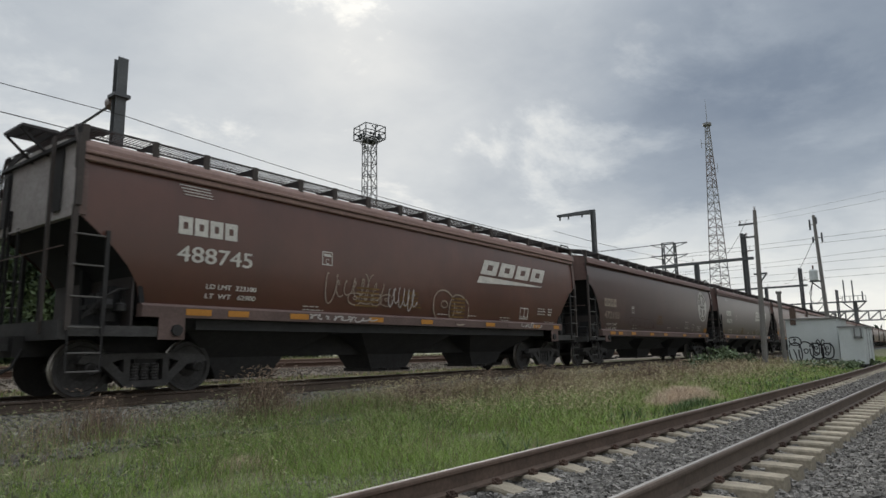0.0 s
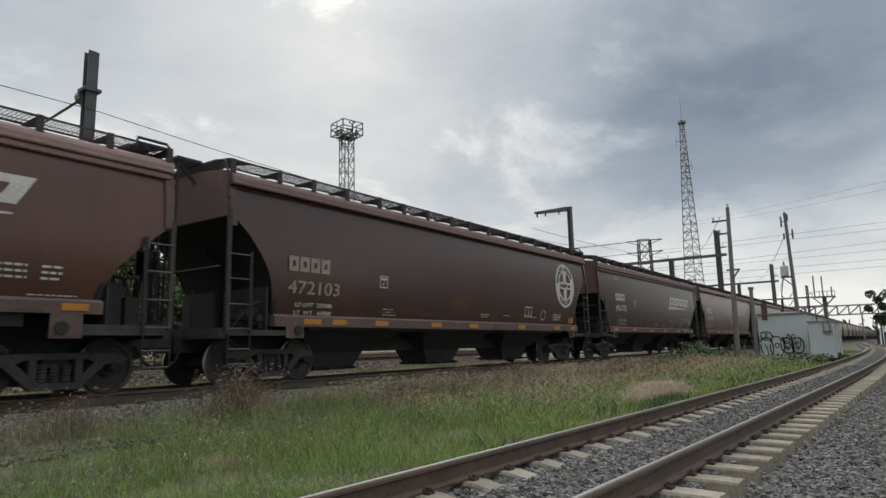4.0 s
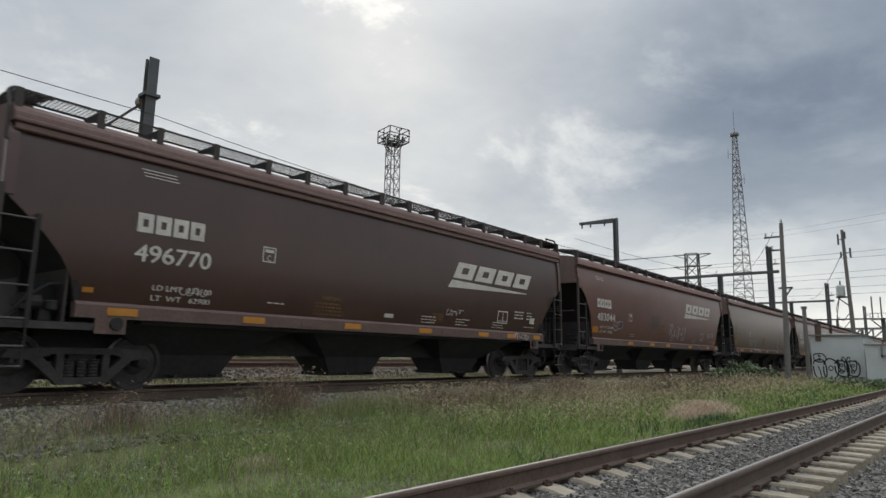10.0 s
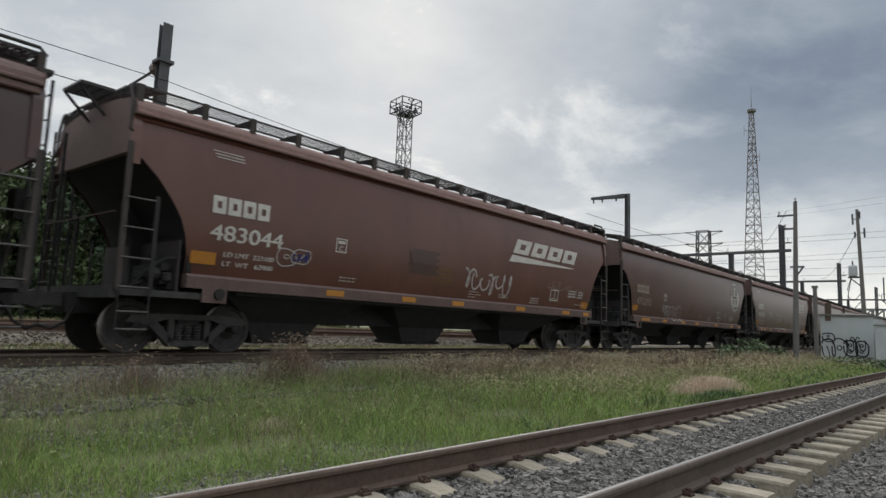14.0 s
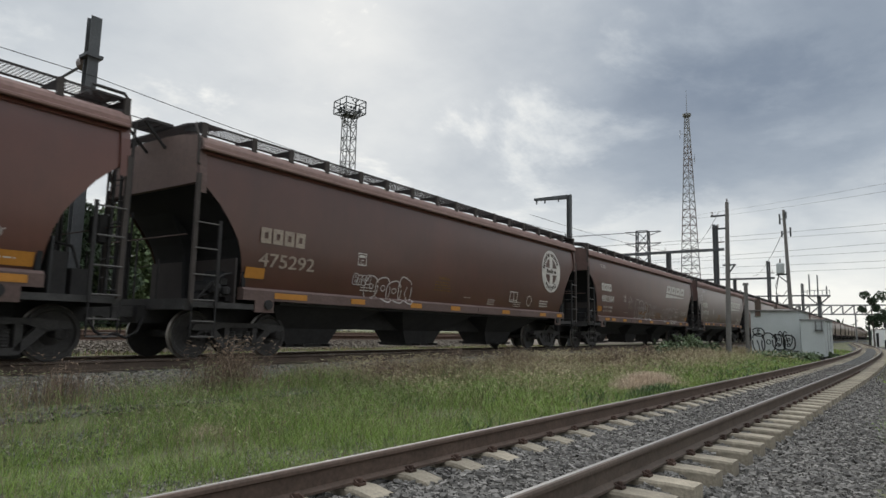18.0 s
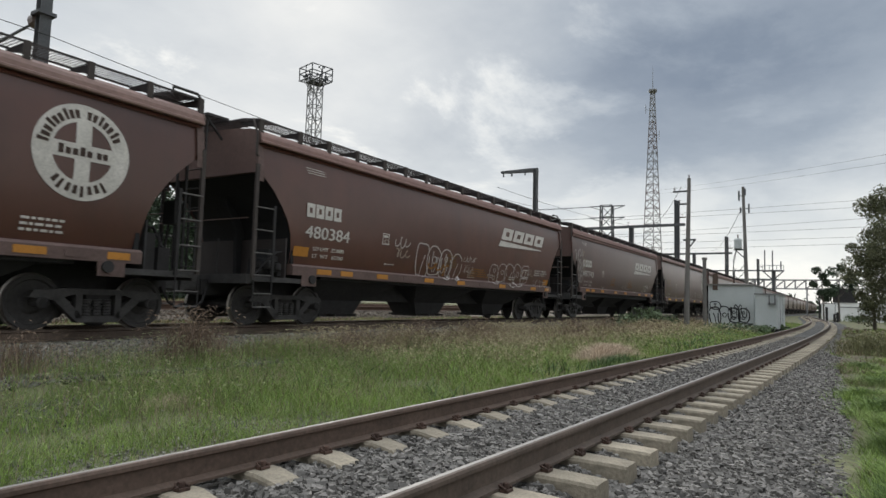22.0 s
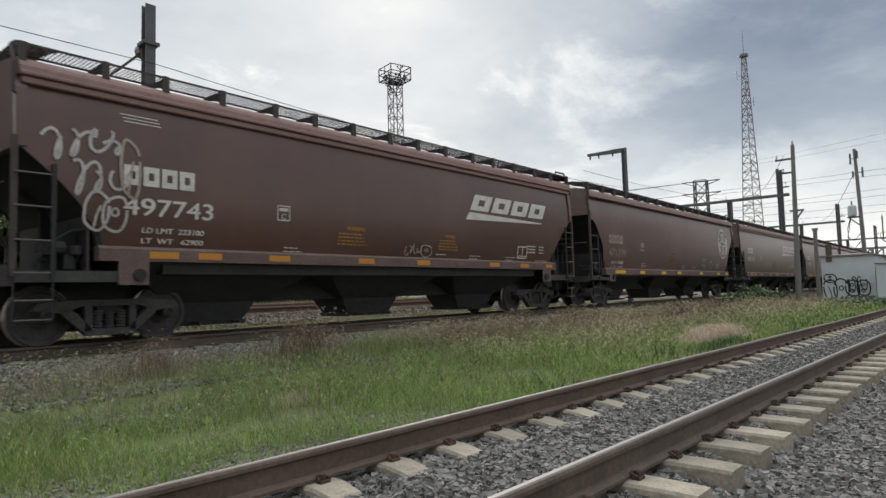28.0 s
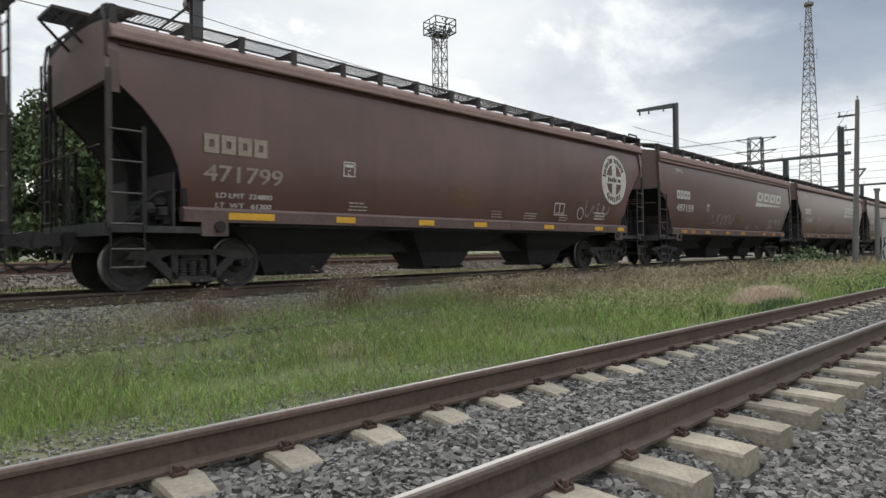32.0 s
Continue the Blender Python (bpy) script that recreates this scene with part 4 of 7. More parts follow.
            w.parent = tr
            w.matrix_basis = pose(x, 0, WHEEL_R)
            tagged(w, "wheel pair with bright worn treads")
    return car


masters = {"deep": build_car(LONG / 2, True, True), "long": build_car(LONG / 2), "short": build_car(SHORT / 2), "far": build_car(LONG / 2, False), "far_short": build_car(SHORT / 2, False)}
cars, used = [], set()
for i in range(N_CARS):
    key = ("far_" if i > 13 else "") + ("short" if i in SHORTS else "long")
    key = "far" if key == "far_long" else "deep" if i == 1 else key
    cars.append(copy_thing(masters[key], car_pose(i, 0)) if key in used else masters[key])
    used.add(key)
for i, name in ((2, "paint_dark"), (3, "paint_dark"), (4, "paint_red"), (7, "paint_pale"), (8, "paint_dusk"), (9, "paint_pale"), (10, "paint_red"), (11, "paint_pale"), (14, "paint_pale"), (16, "paint_pale")):
    for o in cars[i].children:
        if o.name.startswith(("body", "top_chord", "corner_flange")):
            o.material_slots[0].link = "OBJECT"
            o.material_slots[0].material = M[name]

for i in (2, 3, 4, 6, 7):
    for o in cars[i].children:
        if o.name.startswith(("roof", "eave_rail", "end_sheet")):
            o.material_slots[0].link = "OBJECT"
            o.material_slots[0].material = M["roof_dark" if i < 4 else "roof_red"] if not o.name.startswith("end") else M["end_dark"] if i != 4 else M["end"]
for i in SHALLOW:
    for o in cars[i].children:
        if o.type == "MESH" and not o.name.startswith(("coupler", "air_hose", "draft_sill", "hopper_bay", "centre_sill")):
            o.data = o.data.copy()
            for v in o.data.vertices:
                v.co.z = shallow(v.co.z, i)
for o in cars[1].children:
    if o.name.startswith("end_sheet"):
        o.material_slots[0].link = "OBJECT"
        o.material_slots[0].material = M["end_pale"]
        tagged(o, "pale grey streaked end sheet")
for name, x0, x1, y0, y1, z0, z1, m in (("corner_angle", -0.06, 0.03, -1.66, -1.585, 3.0, 4.26, "post"), ("end_post", -0.16, -0.11, -0.92, -0.86, DECK, 4.34, "post"), ("end_stiffener", -0.035, -0.018, -1.02, -0.72, 3.0, 4.14, "dark"), ("end_stiffener", -0.035, -0.018, 1.16, 1.50, 3.0, 4.14, "dark"), ("end_top_angle", -0.09, -0.02, -1.5, 1.5, 4.14, 4.20, "dark")):
    bm = bmesh.new()
    box(bm, x0 - LONG / 2, x1 - LONG / 2, y0, y1, shallow(z0, 1), shallow(z1, 1))
    part(name, bm, M[m], cars[1], "dark weathered steel angle on the car end")

# ---- lettering and markings on the cars ----


def onto_side(me, y_extra=0.008):
    """Lays a flat drawing (x, z) on the curved near side of a car."""
    for v in me.vertices:
        v.co.y = -((1.605 if v.co.z < SILL + 0.01 else side_y(v.co.z)) + y_extra)


def text_mesh(body, size, x, z, width=None, spacing=1.0):
    cu = bpy.data.curves.new("text", "FONT")
    cu.body, cu.size, cu.space_character = body, size, spacing
    ob = bpy.data.objects.new("text", cu)
    me = bpy.data.meshes.new_from_object(ob)
    bpy.data.objects.remove(ob)
    xs = [v.co.x for v in me.vertices]
    k = width / (max(xs) - min(xs)) if width else 1.0
    x_min = min(xs)
    for v in me.vertices:
        v.co = Vector((x + (v.co.x - x_min) * k, 0, z + v.co.y))
    return me


def letter(car, name, body, size, x, z, material, width=None, label="", spacing=1.0, bold=0.0):
    me = text_mesh(body, size, x, z, width, spacing)
    onto_side(me)
    if bold:
        # a second layer beside the first thickens the strokes
        bm = bmesh.new()
        bm.from_mesh(me)
        dup = bmesh.ops.duplicate(bm, geom=bm.verts[:] + bm.edges[:] + bm.faces[:])
        for v in dup["geom"]:
            if isinstance(v, bmesh.types.BMVert):
                v.co += Vector((bold, -0.003, bold * 0.5))
        bm.to_mesh(me)
        bm.free()
    me.materials.append(material)
    if size < 0.2:
        return tagged(part(name, me, material, car, label), kind="stuff" if size < 0.13 else "")
    word = new(name)
    word.parent = car
    tagged(word, label)
    bm = bmesh.new()
    bm.from_mesh(me)
    bm.verts.ensure_lookup_table()
    digits = []
    for f in sorted(bm.faces, key=lambda f: min(v.co.x for v in f.verts)):
        a, b = min(v.co.x for v in f.verts), max(v.co.x for v in f.verts)
        if digits and a < digits[-1][1] - 0.004:
            digits[-1][1] = max(b, digits[-1][1])
            digits[-1][2].append(f)
        else:
            digits.append([a, b, [f]])
    for a, b, fs in digits:
        ids = {v: k for k, v in enumerate({v for f in fs for v in f.verts})}
        d = raw("digit", [v.co for v in ids], [[ids[v] for v in f.verts] for f in fs], material)
        part("digit", d, material, word)
    bm.free()
    return word


def flat(car, name, polys, material, label="", extra=0.008, kind=""):
    """Flat polygons (x, z) painted on the near side."""
    bm = bmesh.new()
    for poly in polys:
        bm.faces.new([bm.verts.new((x, 0, z)) for x, z in poly])
    bmesh.ops.triangulate(bm, faces=bm.faces)
    bmesh.ops.subdivide_edges(bm, edges=[e for e in bm.edges if e.calc_length() > 0.7], cuts=2)
    me = mesh_of(name, bm, material)
    onto_side(me, extra)
    return tagged(part(name, me, material, car, label), kind=kind or ("stuff" if name in ("small_lettering", "warning_panel", "emblem_lettering", "graffiti", "data_box") else ""))


def rect(x0, x1, z0, z1, slant=0.0):
    return [(x0, z0), (x1, z0), (x1 + slant, z1), (x0 + slant, z1)]


def frame_polys(x0, x1, z0, z1, w):
    return [rect(x0, x1, z0, z0 + w), rect(x0, x1, z1 - w, z1), rect(x0, x0 + w, z0 + w, z1 - w), rect(x1 - w, x1, z0 + w, z1 - w)]


def ribbon(pts, w):
    """A brush stroke along points as short quads."""
    out = []
    for (x0, z0), (x1, z1) in zip(pts, pts[1:]):
        d = math.hypot(x1 - x0, z1 - z0) or 1e-6
        nx, nz = -(z1 - z0) / d * w / 2, (x1 - x0) / d * w / 2
        out.append([(x0 - nx, z0 - nz), (x1 - nx, z1 - nz), (x1 + nx, z1 + nz), (x0 + nx, z0 + nz)])
    return out


def scrawl(x0, x1, z0, z1, n, w, seed, bubbles=True):
    """A sprayed scrawl: n loops with inner strokes that fill the box."""
    rnd = random.Random(seed)
    polys = []
    step_x = (x1 - x0) / n
    for k in range(n):
        cx, cz = x0 + step_x * (k + 0.5), (z0 + z1) / 2 + rnd.uniform(-0.08, 0.08) * (z1 - z0)
        a, b, ph, m = step_x * rnd.uniform(0.45, 0.62), (z1 - z0) * rnd.uniform(0.38, 0.52), rnd.uniform(0, 6), rnd.choice((2, 3, 3, 4))
        if bubbles:
            def sq(v):
                return math.copysign(abs(v) ** 0.8, v)
            lean = rnd.uniform(-0.15, 0.25) * a
            pts = [(cx + a * 1.12 * sq(math.cos(u)) + lean * math.sin(u), cz + b * sq(math.sin(u)) * (1 + 0.08 * math.cos(m * u + ph))) for u in np.linspace(0.4, 6.5, 25)]
            polys += ribbon(pts, w)
            for dx, dz, rr in ((0.05, 0.38, 0.26), (0.1, -0.35, 0.3)) if m == 2 else ((0.0, 0.1, 0.34),) if m == 3 else ():
                polys += ribbon([(cx + a * dx + a * rr * math.cos(u), cz + b * dz + b * rr * 0.7 * math.sin(u)) for u in np.linspace(0, 6.283, 11)], w * 0.8)
            if m == 4:
                polys += ribbon([(cx - a * 0.2, cz - b * 0.9), (cx, cz - b * 0.2), (cx + a * 0.35, cz + b * 0.3)], w * 0.8)
        else:
            lean = rnd.uniform(0.1, 0.45) * step_x
            dip, phase, turn = rnd.uniform(-0.3, 0.25) * b, rnd.uniform(0, 2), rnd.choice((1.0, 1.0, -1.0))
            tall = b * rnd.choice((0.55, 0.7, 1.0))
            pts = []
            for u in np.linspace(0, rnd.choice((5.0, 6.4, 8.0)), 15):
                v = math.sin(u + phase)
                pts.append((cx - step_x * 0.45 + step_x * 0.14 * u + turn * 0.30 * step_x * math.cos(u + phase) + lean * v * 0.5, cz + dip + tall * v))
            polys += ribbon(pts, w)
    return polys


def brand_blocks(x, z, w, h, slant):
    """The owner's word as four plain blocks, each with a slot."""
    g = w * 0.035
    bw = (w - 3 * g) / 4
    out = []
    for k in range(4):
        a, t = x + k * (bw + g), bw * 0.33
        at = lambda u, v: (a + u + slant * v / h, z + v)
        ring = [((0, 0), (bw, 0), (bw, h * 0.30), (0, h * 0.30)), ((0, h * 0.70), (bw, h * 0.70), (bw, h), (0, h)), ((0, h * 0.30), (t, h * 0.30), (t, h * 0.70), (0, h * 0.70)), ((bw - t, h * 0.30), (bw, h * 0.30), (bw, h * 0.70), (bw - t, h * 0.70))]
        out.append([[at(u, v) for u, v in q] for q in ring])
    return out


CREAM = {0: "white", 1: "white", 2: "faded", 3: "white", 4: "white", 5: "faded", 6: "white", 7: "white", 8: "faded", 9: "white"}
NUMBER = {0: "480917", 1: "488745", 2: "472103", 3: "496770", 4: "483044", 5: "475292", 6: "480384", 7: "497743", 8: "471799", 9: "497159", 10: "475848", 11: "482211", 12: "488102"}
LIMITS = {1: ("223100", "62900"), 2: ("225100", "60900"), 3: ("223100", "62900"), 4: ("223100", "62900"), 6: ("223800", "62200"), 7: ("223100", "62900"), 8: ("224800", "61200")}
ROUND = (2, 5, 8, 11)


def words(rnd, x0, x1, z, h):
    """One line of lettering too small to read: short bars with gaps."""
    out, x = [], x0
    while x < x1 - 0.02:
        w = min(rnd.uniform(0.05, 0.14), x1 - x)
        out.append(rect(x, x + w, z, z + h))
        x += w + 0.03
    return out


def mark_car(i):
    car, H = cars[i], half_of(i)
    ink = M[CREAM.get(i, "white")]
    left = -H
    zn, lx = (1.86, left + 1.47) if i in ROUND else (2.29 if i < 4 else 2.05, left + (1.68 if i < 4 else 1.48))
    if i == 3:
        lx, zn = left + 1.92, 2.12
    for polys in brand_blocks(lx, zn + 0.48, 1.2, 0.32, 0.0):
        flat(car, "brand_block", polys, ink, "pale block of the owner's mark")
    letter(car, "car_number", NUMBER[i], 0.40, lx, zn, ink, 1.52 if i in ROUND else 1.36 if i == 3 else 1.55, "pale stencilled car number %s" % NUMBER[i], 1.0, 0.016)
    if i in LIMITS:
        a, b = LIMITS[i]
        z = zn - 0.27 if i in ROUND else zn - 0.45 if i < 4 else zn - 0.28
        tx = left + (1.72 if i in ROUND else 2.30 if i < 4 else 1.80)
        letter(car, "load_limit", "LD LMT  " + a, 0.125, tx, z, M["white"], 1.08, "", 1.0, 0.007)
        letter(car, "light_weight", "LT  WT   " + b, 0.125, tx, z - 0.17, M["white"], 1.08, "", 1.0, 0.007)
    # plate box
    shift = -0.66 if i == 3 else 0.0
    px, pz = (left + 5.03, 2.54) if i < 4 and i not in ROUND else (left + 4.40, 2.15)
    px, pz = px + shift, pz + shift * 0.21
    flat(car, "plate_box", frame_polys(px, px + 0.30, pz, pz + 0.30, 0.022) + [rect(px + 0.05, px + 0.25, pz + 0.19, pz + 0.25)], M["white"], "small white outlined plate box")
    letter(car, "plate_letter", "C", 0.16, px + 0.10, pz + 0.03, M["white"])
    # small unreadable notices
    bars = []
    rnd = random.Random(40 + i)
    if i not in ROUND:
        nx = lx + (0.0 if i < 4 else -0.05)
        for k in range(4 if i == 1 else 3):
            bars.append(rect(nx + 0.03 * k, nx + 0.62 + 0.02 * k, 3.66 - k * 0.055, 3.676 - k * 0.055))
    for x in (left + 4.6, left + 9.2, left + 10.6, left + 12.3):
        for k in range(rnd.choice((1, 2, 3))):
            bars += words(rnd, x, x + rnd.uniform(0.35, 0.6), 1.62 - k * 0.07, 0.022)
    if i not in ROUND:
        for k in range(3):
            bars += words(rnd, H - 2.75, H - 2.25, 1.98 - k * 0.09, 0.035) + words(rnd, H - 2.05, H - 1.75, 1.98 - k * 0.09, 0.035)
        bars += words(rnd, H - 2.2, H - 1.5, 1.56, 0.022)
    else:
        for k in range(3):
            bars += words(rnd, H - 3.1, H - 2.45, 1.74 - k * 0.09, 0.04)
            bars += [rect(H - 3.95 + 0.17 * math.cos(u), H - 3.95 + 0.17 * math.cos(u) + 0.035, 1.7 + 0.17 * math.sin(u), 1.7 + 0.17 * math.sin(u) + 0.035) for u in np.linspace(0.5 * k, 6.28 + 0.5 * k, 9)]
    flat(car, "small_lettering", bars, M["white"], "rows of small worn white notices")
    bx = left + (13.45 if i not in ROUND else 12.0) * (0.96 if i == 7 else H / 8.67)
    flat(car, "data_box", frame_polys(bx, bx + 0.52, 1.62, 1.98, 0.03) + [rect(bx + 0.25, bx + 0.28, 1.7, 1.95), rect(bx + 0.04, bx + 0.48, 1.68, 1.70)], M["white"], "white outlined inspection box")
    if i == 7:
        letter(car, "warning_word", "WARNING", 0.12, left + 9.50, 2.06, M["warn_bright"], 0.42, bold=0.012)
        flat(car, "warning_panel", sum([words(rnd, left + 9.30 - k * 0.01, left + 9.95 + k * 0.05, 1.97 - k * 0.075, 0.036) for k in range(4)], []), M["warn_bright"], "worn orange lines of a warning notice")
    wx = left + (5.98 if i == 7 else 5.8 if i == 3 else 7.65)
    wz = -0.27 if i == 3 else 0.0
    if i == 3:
        flat(car, "warning_panel", sum([words(rnd, left + 9.62, left + 10.05, 1.70 - k * 0.06, 0.03) for k in range(4)], []), M["warn"], "worn lines of a warning notice")
        flat(car, "sticker", [rect(left + 7.88, left + 8.18, 1.53, 1.62)], M["white"], "small white sticker")
        flat(car, "sticker", [rect(left + 14.3, left + 14.57, 1.68, 1.86)], M["white"], "small white sticker")
        flat(car, "sticker", [rect(left + 1.22, left + 1.38, 1.55, 1.63)], M["orange"], "small red-orange sticker")
    letter(car, "warning_word", "WARNING", 0.12, wx + (0.13 if i != 7 else 0.2), 2.06 + wz, M["warn"] if i != 7 else M["warn_bright"], 0.55, bold=0.010)
    flat(car, "warning_panel", sum([words(rnd, wx - k * 0.01, wx + 0.68 + k * 0.05, 1.97 + wz - k * 0.075, 0.036) for k in range(4)], []), M["warn"] if i != 7 else M["warn_bright"], "worn lines of a warning notice")
    # owner's mark near the trailing end
    if i in ROUND:
        cx, cz, r = (H - 2.28, 2.91, 0.79) if i == 5 else (H - 2.10, 2.90, 0.84) if i == 2 else (H - 1.97, 2.87, 0.80)
        ring, seg = [], 40
        for k in range(seg):
            u, v = 2 * math.pi * k / seg, 2 * math.pi * (k + 1) / seg
            ring.append([(cx + r * math.cos(u), cz + r * math.sin(u)), (cx + r * math.cos(v), cz + r * math.sin(v)), (cx + 0.62 * r * math.cos(v), cz + 0.62 * r * math.sin(v)), (cx + 0.62 * r * math.cos(u), cz + 0.62 * r * math.sin(u))])
        a = 0.16 * r
        ring += [rect(cx - a, cx + a, cz - 0.63 * r, cz + 0.63 * r), rect(cx - 0.63 * r, cx - a, cz - a, cz + a), rect(cx + a, cx + 0.63 * r, cz - a, cz + a)]
        flat(car, "round_emblem", ring, M["white"], "round cream emblem with a cross in a ring")
        bars = []
        for k, u in enumerate([2.95 - q * 0.155 for q in range(17)] + [3.95 + q * 0.19 for q in range(8)]):
            if k == 9:
                continue
            w_, r0, r1 = (0.11, 0.70, 0.88) if k % 3 else (0.085, 0.70, 0.93)
            bars.append([(cx + q * r * math.cos(v), cz + q * r * math.sin(v)) for q, v in ((r0, u), (r1, u), (r1, u + w_), (r0, u + w_))])
        bars += [rect(cx - 0.50 * r + q * 0.145 * r, cx - 0.395 * r + q * 0.145 * r, cz - 0.085 * r, cz + (0.10 if q in (0, 3, 5) else 0.05) * r) for q in (0, 1, 2, 3, 4, 5.4, 6.3)]
        flat(car, "emblem_lettering", bars, M["emblem_ink"], "worn dark brown bars of lettering in the emblem", 0.012)
    else:
        x, z = left + (11.25 if i == 6 else 10.95 if H > 8.3 else 10.12 if i == 3 else 10.36), {3: 2.72, 4: 2.90, 6: 2.98}.get(i, 2.87)
        for polys in brand_blocks(x + 0.2, z, 3.72, 0.44, 0.26):
            flat(car, "brand_block", polys, ink, "slanting pale block of the owner's logo")
        flat(car, "brand_swoosh", [[(x, z - 0.27), (x + 0.17, z - 0.06), (x + 3.9, z - 0.13), (x + 3.86, z - 0.16)]], ink, "pale tapering bar under the owner's logo")
    # reflective strips on the sill
    strip_mat = M["yellow"] if i == 8 else M["orange"]
    sill_xs = [(left + 1.9, 0.9 if i in (8, 5) else 0.5), (left + 2.75, 0.45), (left + 4.2, 0.48), (left + 6.5, 0.48), (left + 8.4, 0.48), (left + 11.4, 0.48), (H - 3.2, 0.48), (H - 1.75, 0.4)]
    if i in (8, 5):
        sill_xs.pop(1)
    if i == 3:
        sill_xs = [(left + q, 0.48) for q in (1.58, 4.03, 6.56, 9.01, 11.5)] + sill_xs[6:]
    if i == 4:
        sill_xs = [(q, w_) for q, w_ in sill_xs[2:]]
    for x in (left + 5.4, left + 9.9, left + 12.6, H - 2.45):
        bm = bmesh.new()
        box(bm, x, x + 0.42, -1.611, -1.600, SILL - 0.17, SILL - 0.06)
        part("sill_plate", bm, M["sill"], car, "worn reflector backing plate")
    for x, w in sill_xs:
        bm = bmesh.new()
        box(bm, x, x + w, -1.612, -1.600, SILL - 0.17, SILL - 0.05)
        part("reflector_strip", bm, strip_mat, car, "amber reflective strip" if i != 8 else "yellow reflective strip")
    if i in (4, 5, 6):
        flat(car, "reflector_panel", [rect(left + 1.18, left + 1.66, 1.60, 1.82)], M["orange"], "large amber reflective panel")
    if i in (2, 4, 6):
        flat(car, "reflector_panel", [rect(H - 1.75, H - 1.25, 1.46, 1.68)], M["orange"], "large amber reflective panel")


for i in range(13):
    mark_car(i)

# spray paint, car by car: (car, from the leading end, to, low, high, loops, stroke, bubbles)
TAGS = ((1, 5.15, 6.9, 1.7, 2.4, 6, 0.026, False), (1, 7.2, 8.3, 1.65, 2.25, 6, 0.026, False), (1, 5.9, 7.3, 1.72, 2.05, 4, 0.024, True), (1, 4.66, 6.7, 1.2, 1.33, 9, 0.032, False), (1, 9.1, 10.5, 1.40, 2.2, 2, 0.04, True), (1, 13.4, 14.7, 1.2, 1.36, 6, 0.03, False),
        (2, 4.2, 7.2, 1.5, 2.0, 5, 0.02, True), (2, 7.0, 7.4, 1.5, 1.8, 2, 0.03, False), (3, 2.78, 3.32, 1.57, 1.79, 4, 0.02, False), (3, 10.15, 10.8, 1.68, 1.92, 4, 0.02, False), (3, 13.3, 14.1, 1.2, 1.36, 6, 0.03, False),
        (4, 8.9, 11.1, 1.55, 2.25, 6, 0.055, False), (4, 13.2, 14.7, 1.98, 2.25, 4, 0.022, False), (4, 3.0, 3.7, 1.75, 2.1, 2, 0.025, True), (4, 14.6, 15.7, 1.75, 2.05, 4, 0.02, False), (5, 4.75, 6.55, 1.27, 1.95, 4, 0.032, True), (5, 4.3, 4.9, 1.65, 1.95, 4, 0.022, True),
        (6, 5.0, 5.65, 2.1, 2.4, 3, 0.035, False), (6, 5.05, 5.75, 1.8, 2.1, 3, 0.035, False), (6, 6.1, 8.7, 1.27, 2.32, 4, 0.038, True), (6, 6.9, 8.0, 1.5, 2.1, 4, 0.022, False), (6, 8.85, 9.65, 1.95, 2.2, 4, 0.022, False), (6, 8.9, 9.6, 1.6, 1.9, 4, 0.022, False), (6, 10.75, 14.0, 1.32, 2.15, 5, 0.032, True), (6, 13.2, 14.9, 1.75, 2.05, 5, 0.022, False), (6, 14.6, 16.0, 1.3, 1.7, 5, 0.022, False), (6, 15.1, 15.9, 1.8, 2.1, 3, 0.022, False),
        (7, 0.35, 1.5, 2.85, 3.35, 4, 0.05, False), (7, 0.7, 1.55, 2.25, 2.85, 3, 0.048, False), (7, 0.95, 1.5, 1.72, 2.4, 2, 0.045, True), (7, 1.45, 1.72, 2.3, 3.25, 1, 0.05, True), (7, 8.05, 8.65, 1.57, 1.85, 4, 0.018, False), (7, 8.65, 9.0, 1.57, 1.85, 1, 0.02, True), (8, 13.7, 15.0, 1.6, 2.1, 4, 0.02, False), (9, 5.0, 7.4, 1.5, 2.1, 5, 0.03, False))
for k, (i, x0, x1, z0, z1, n, w, bub) in enumerate(TAGS):
    h = half_of(i)
    flat(cars[i], "graffiti", scrawl(x0 - h, x1 - h, z0, z1, n, w, 100 + k, bub), M["sill"] if i == 2 else M["faded"] if i == 1 and bub else M["spray"] if (k % 6) else M["faded"], "faint sprayed graffiti scrawl" if i == 2 else "white sprayed graffiti scrawl", 0.012)
flat(cars[6], "graffiti", scrawl(6.8 - half_of(6), 7.9 - half_of(6), 1.5, 1.85, 3, 0.04, 77, False) + sum([words(random.Random(k), 9.4 - half_of(6), 10.3 + 0.12 * k - half_of(6), 1.76 - 0.075 * k, 0.026) for k in range(4)], []), M["warn_bright"], "dull yellow sprayed graffiti scrawl", 0.014)
flat(cars[1], "graffiti", [rect(6.1 - 8.67, 6.85 - 8.67, 2.1 - k * 0.1, 2.14 - k * 0.1) for k in range(5)] + [rect(9.75 - 8.67, 10.4 - 8.67, 2.05 - k * 0.1, 2.1 - k * 0.1) for k in range(6)], M["warn"], "faded orange painted bars", 0.014)
flat(cars[4], "graffiti", scrawl(3.3 - 8.67, 3.75 - 8.67, 1.85, 2.05, 3, 0.03, 61, False), mat("blue_spray_paint", (0.02, 0.03, 0.16), 0.7, bump=0.0), "small blue sprayed scrawl", 0.012)
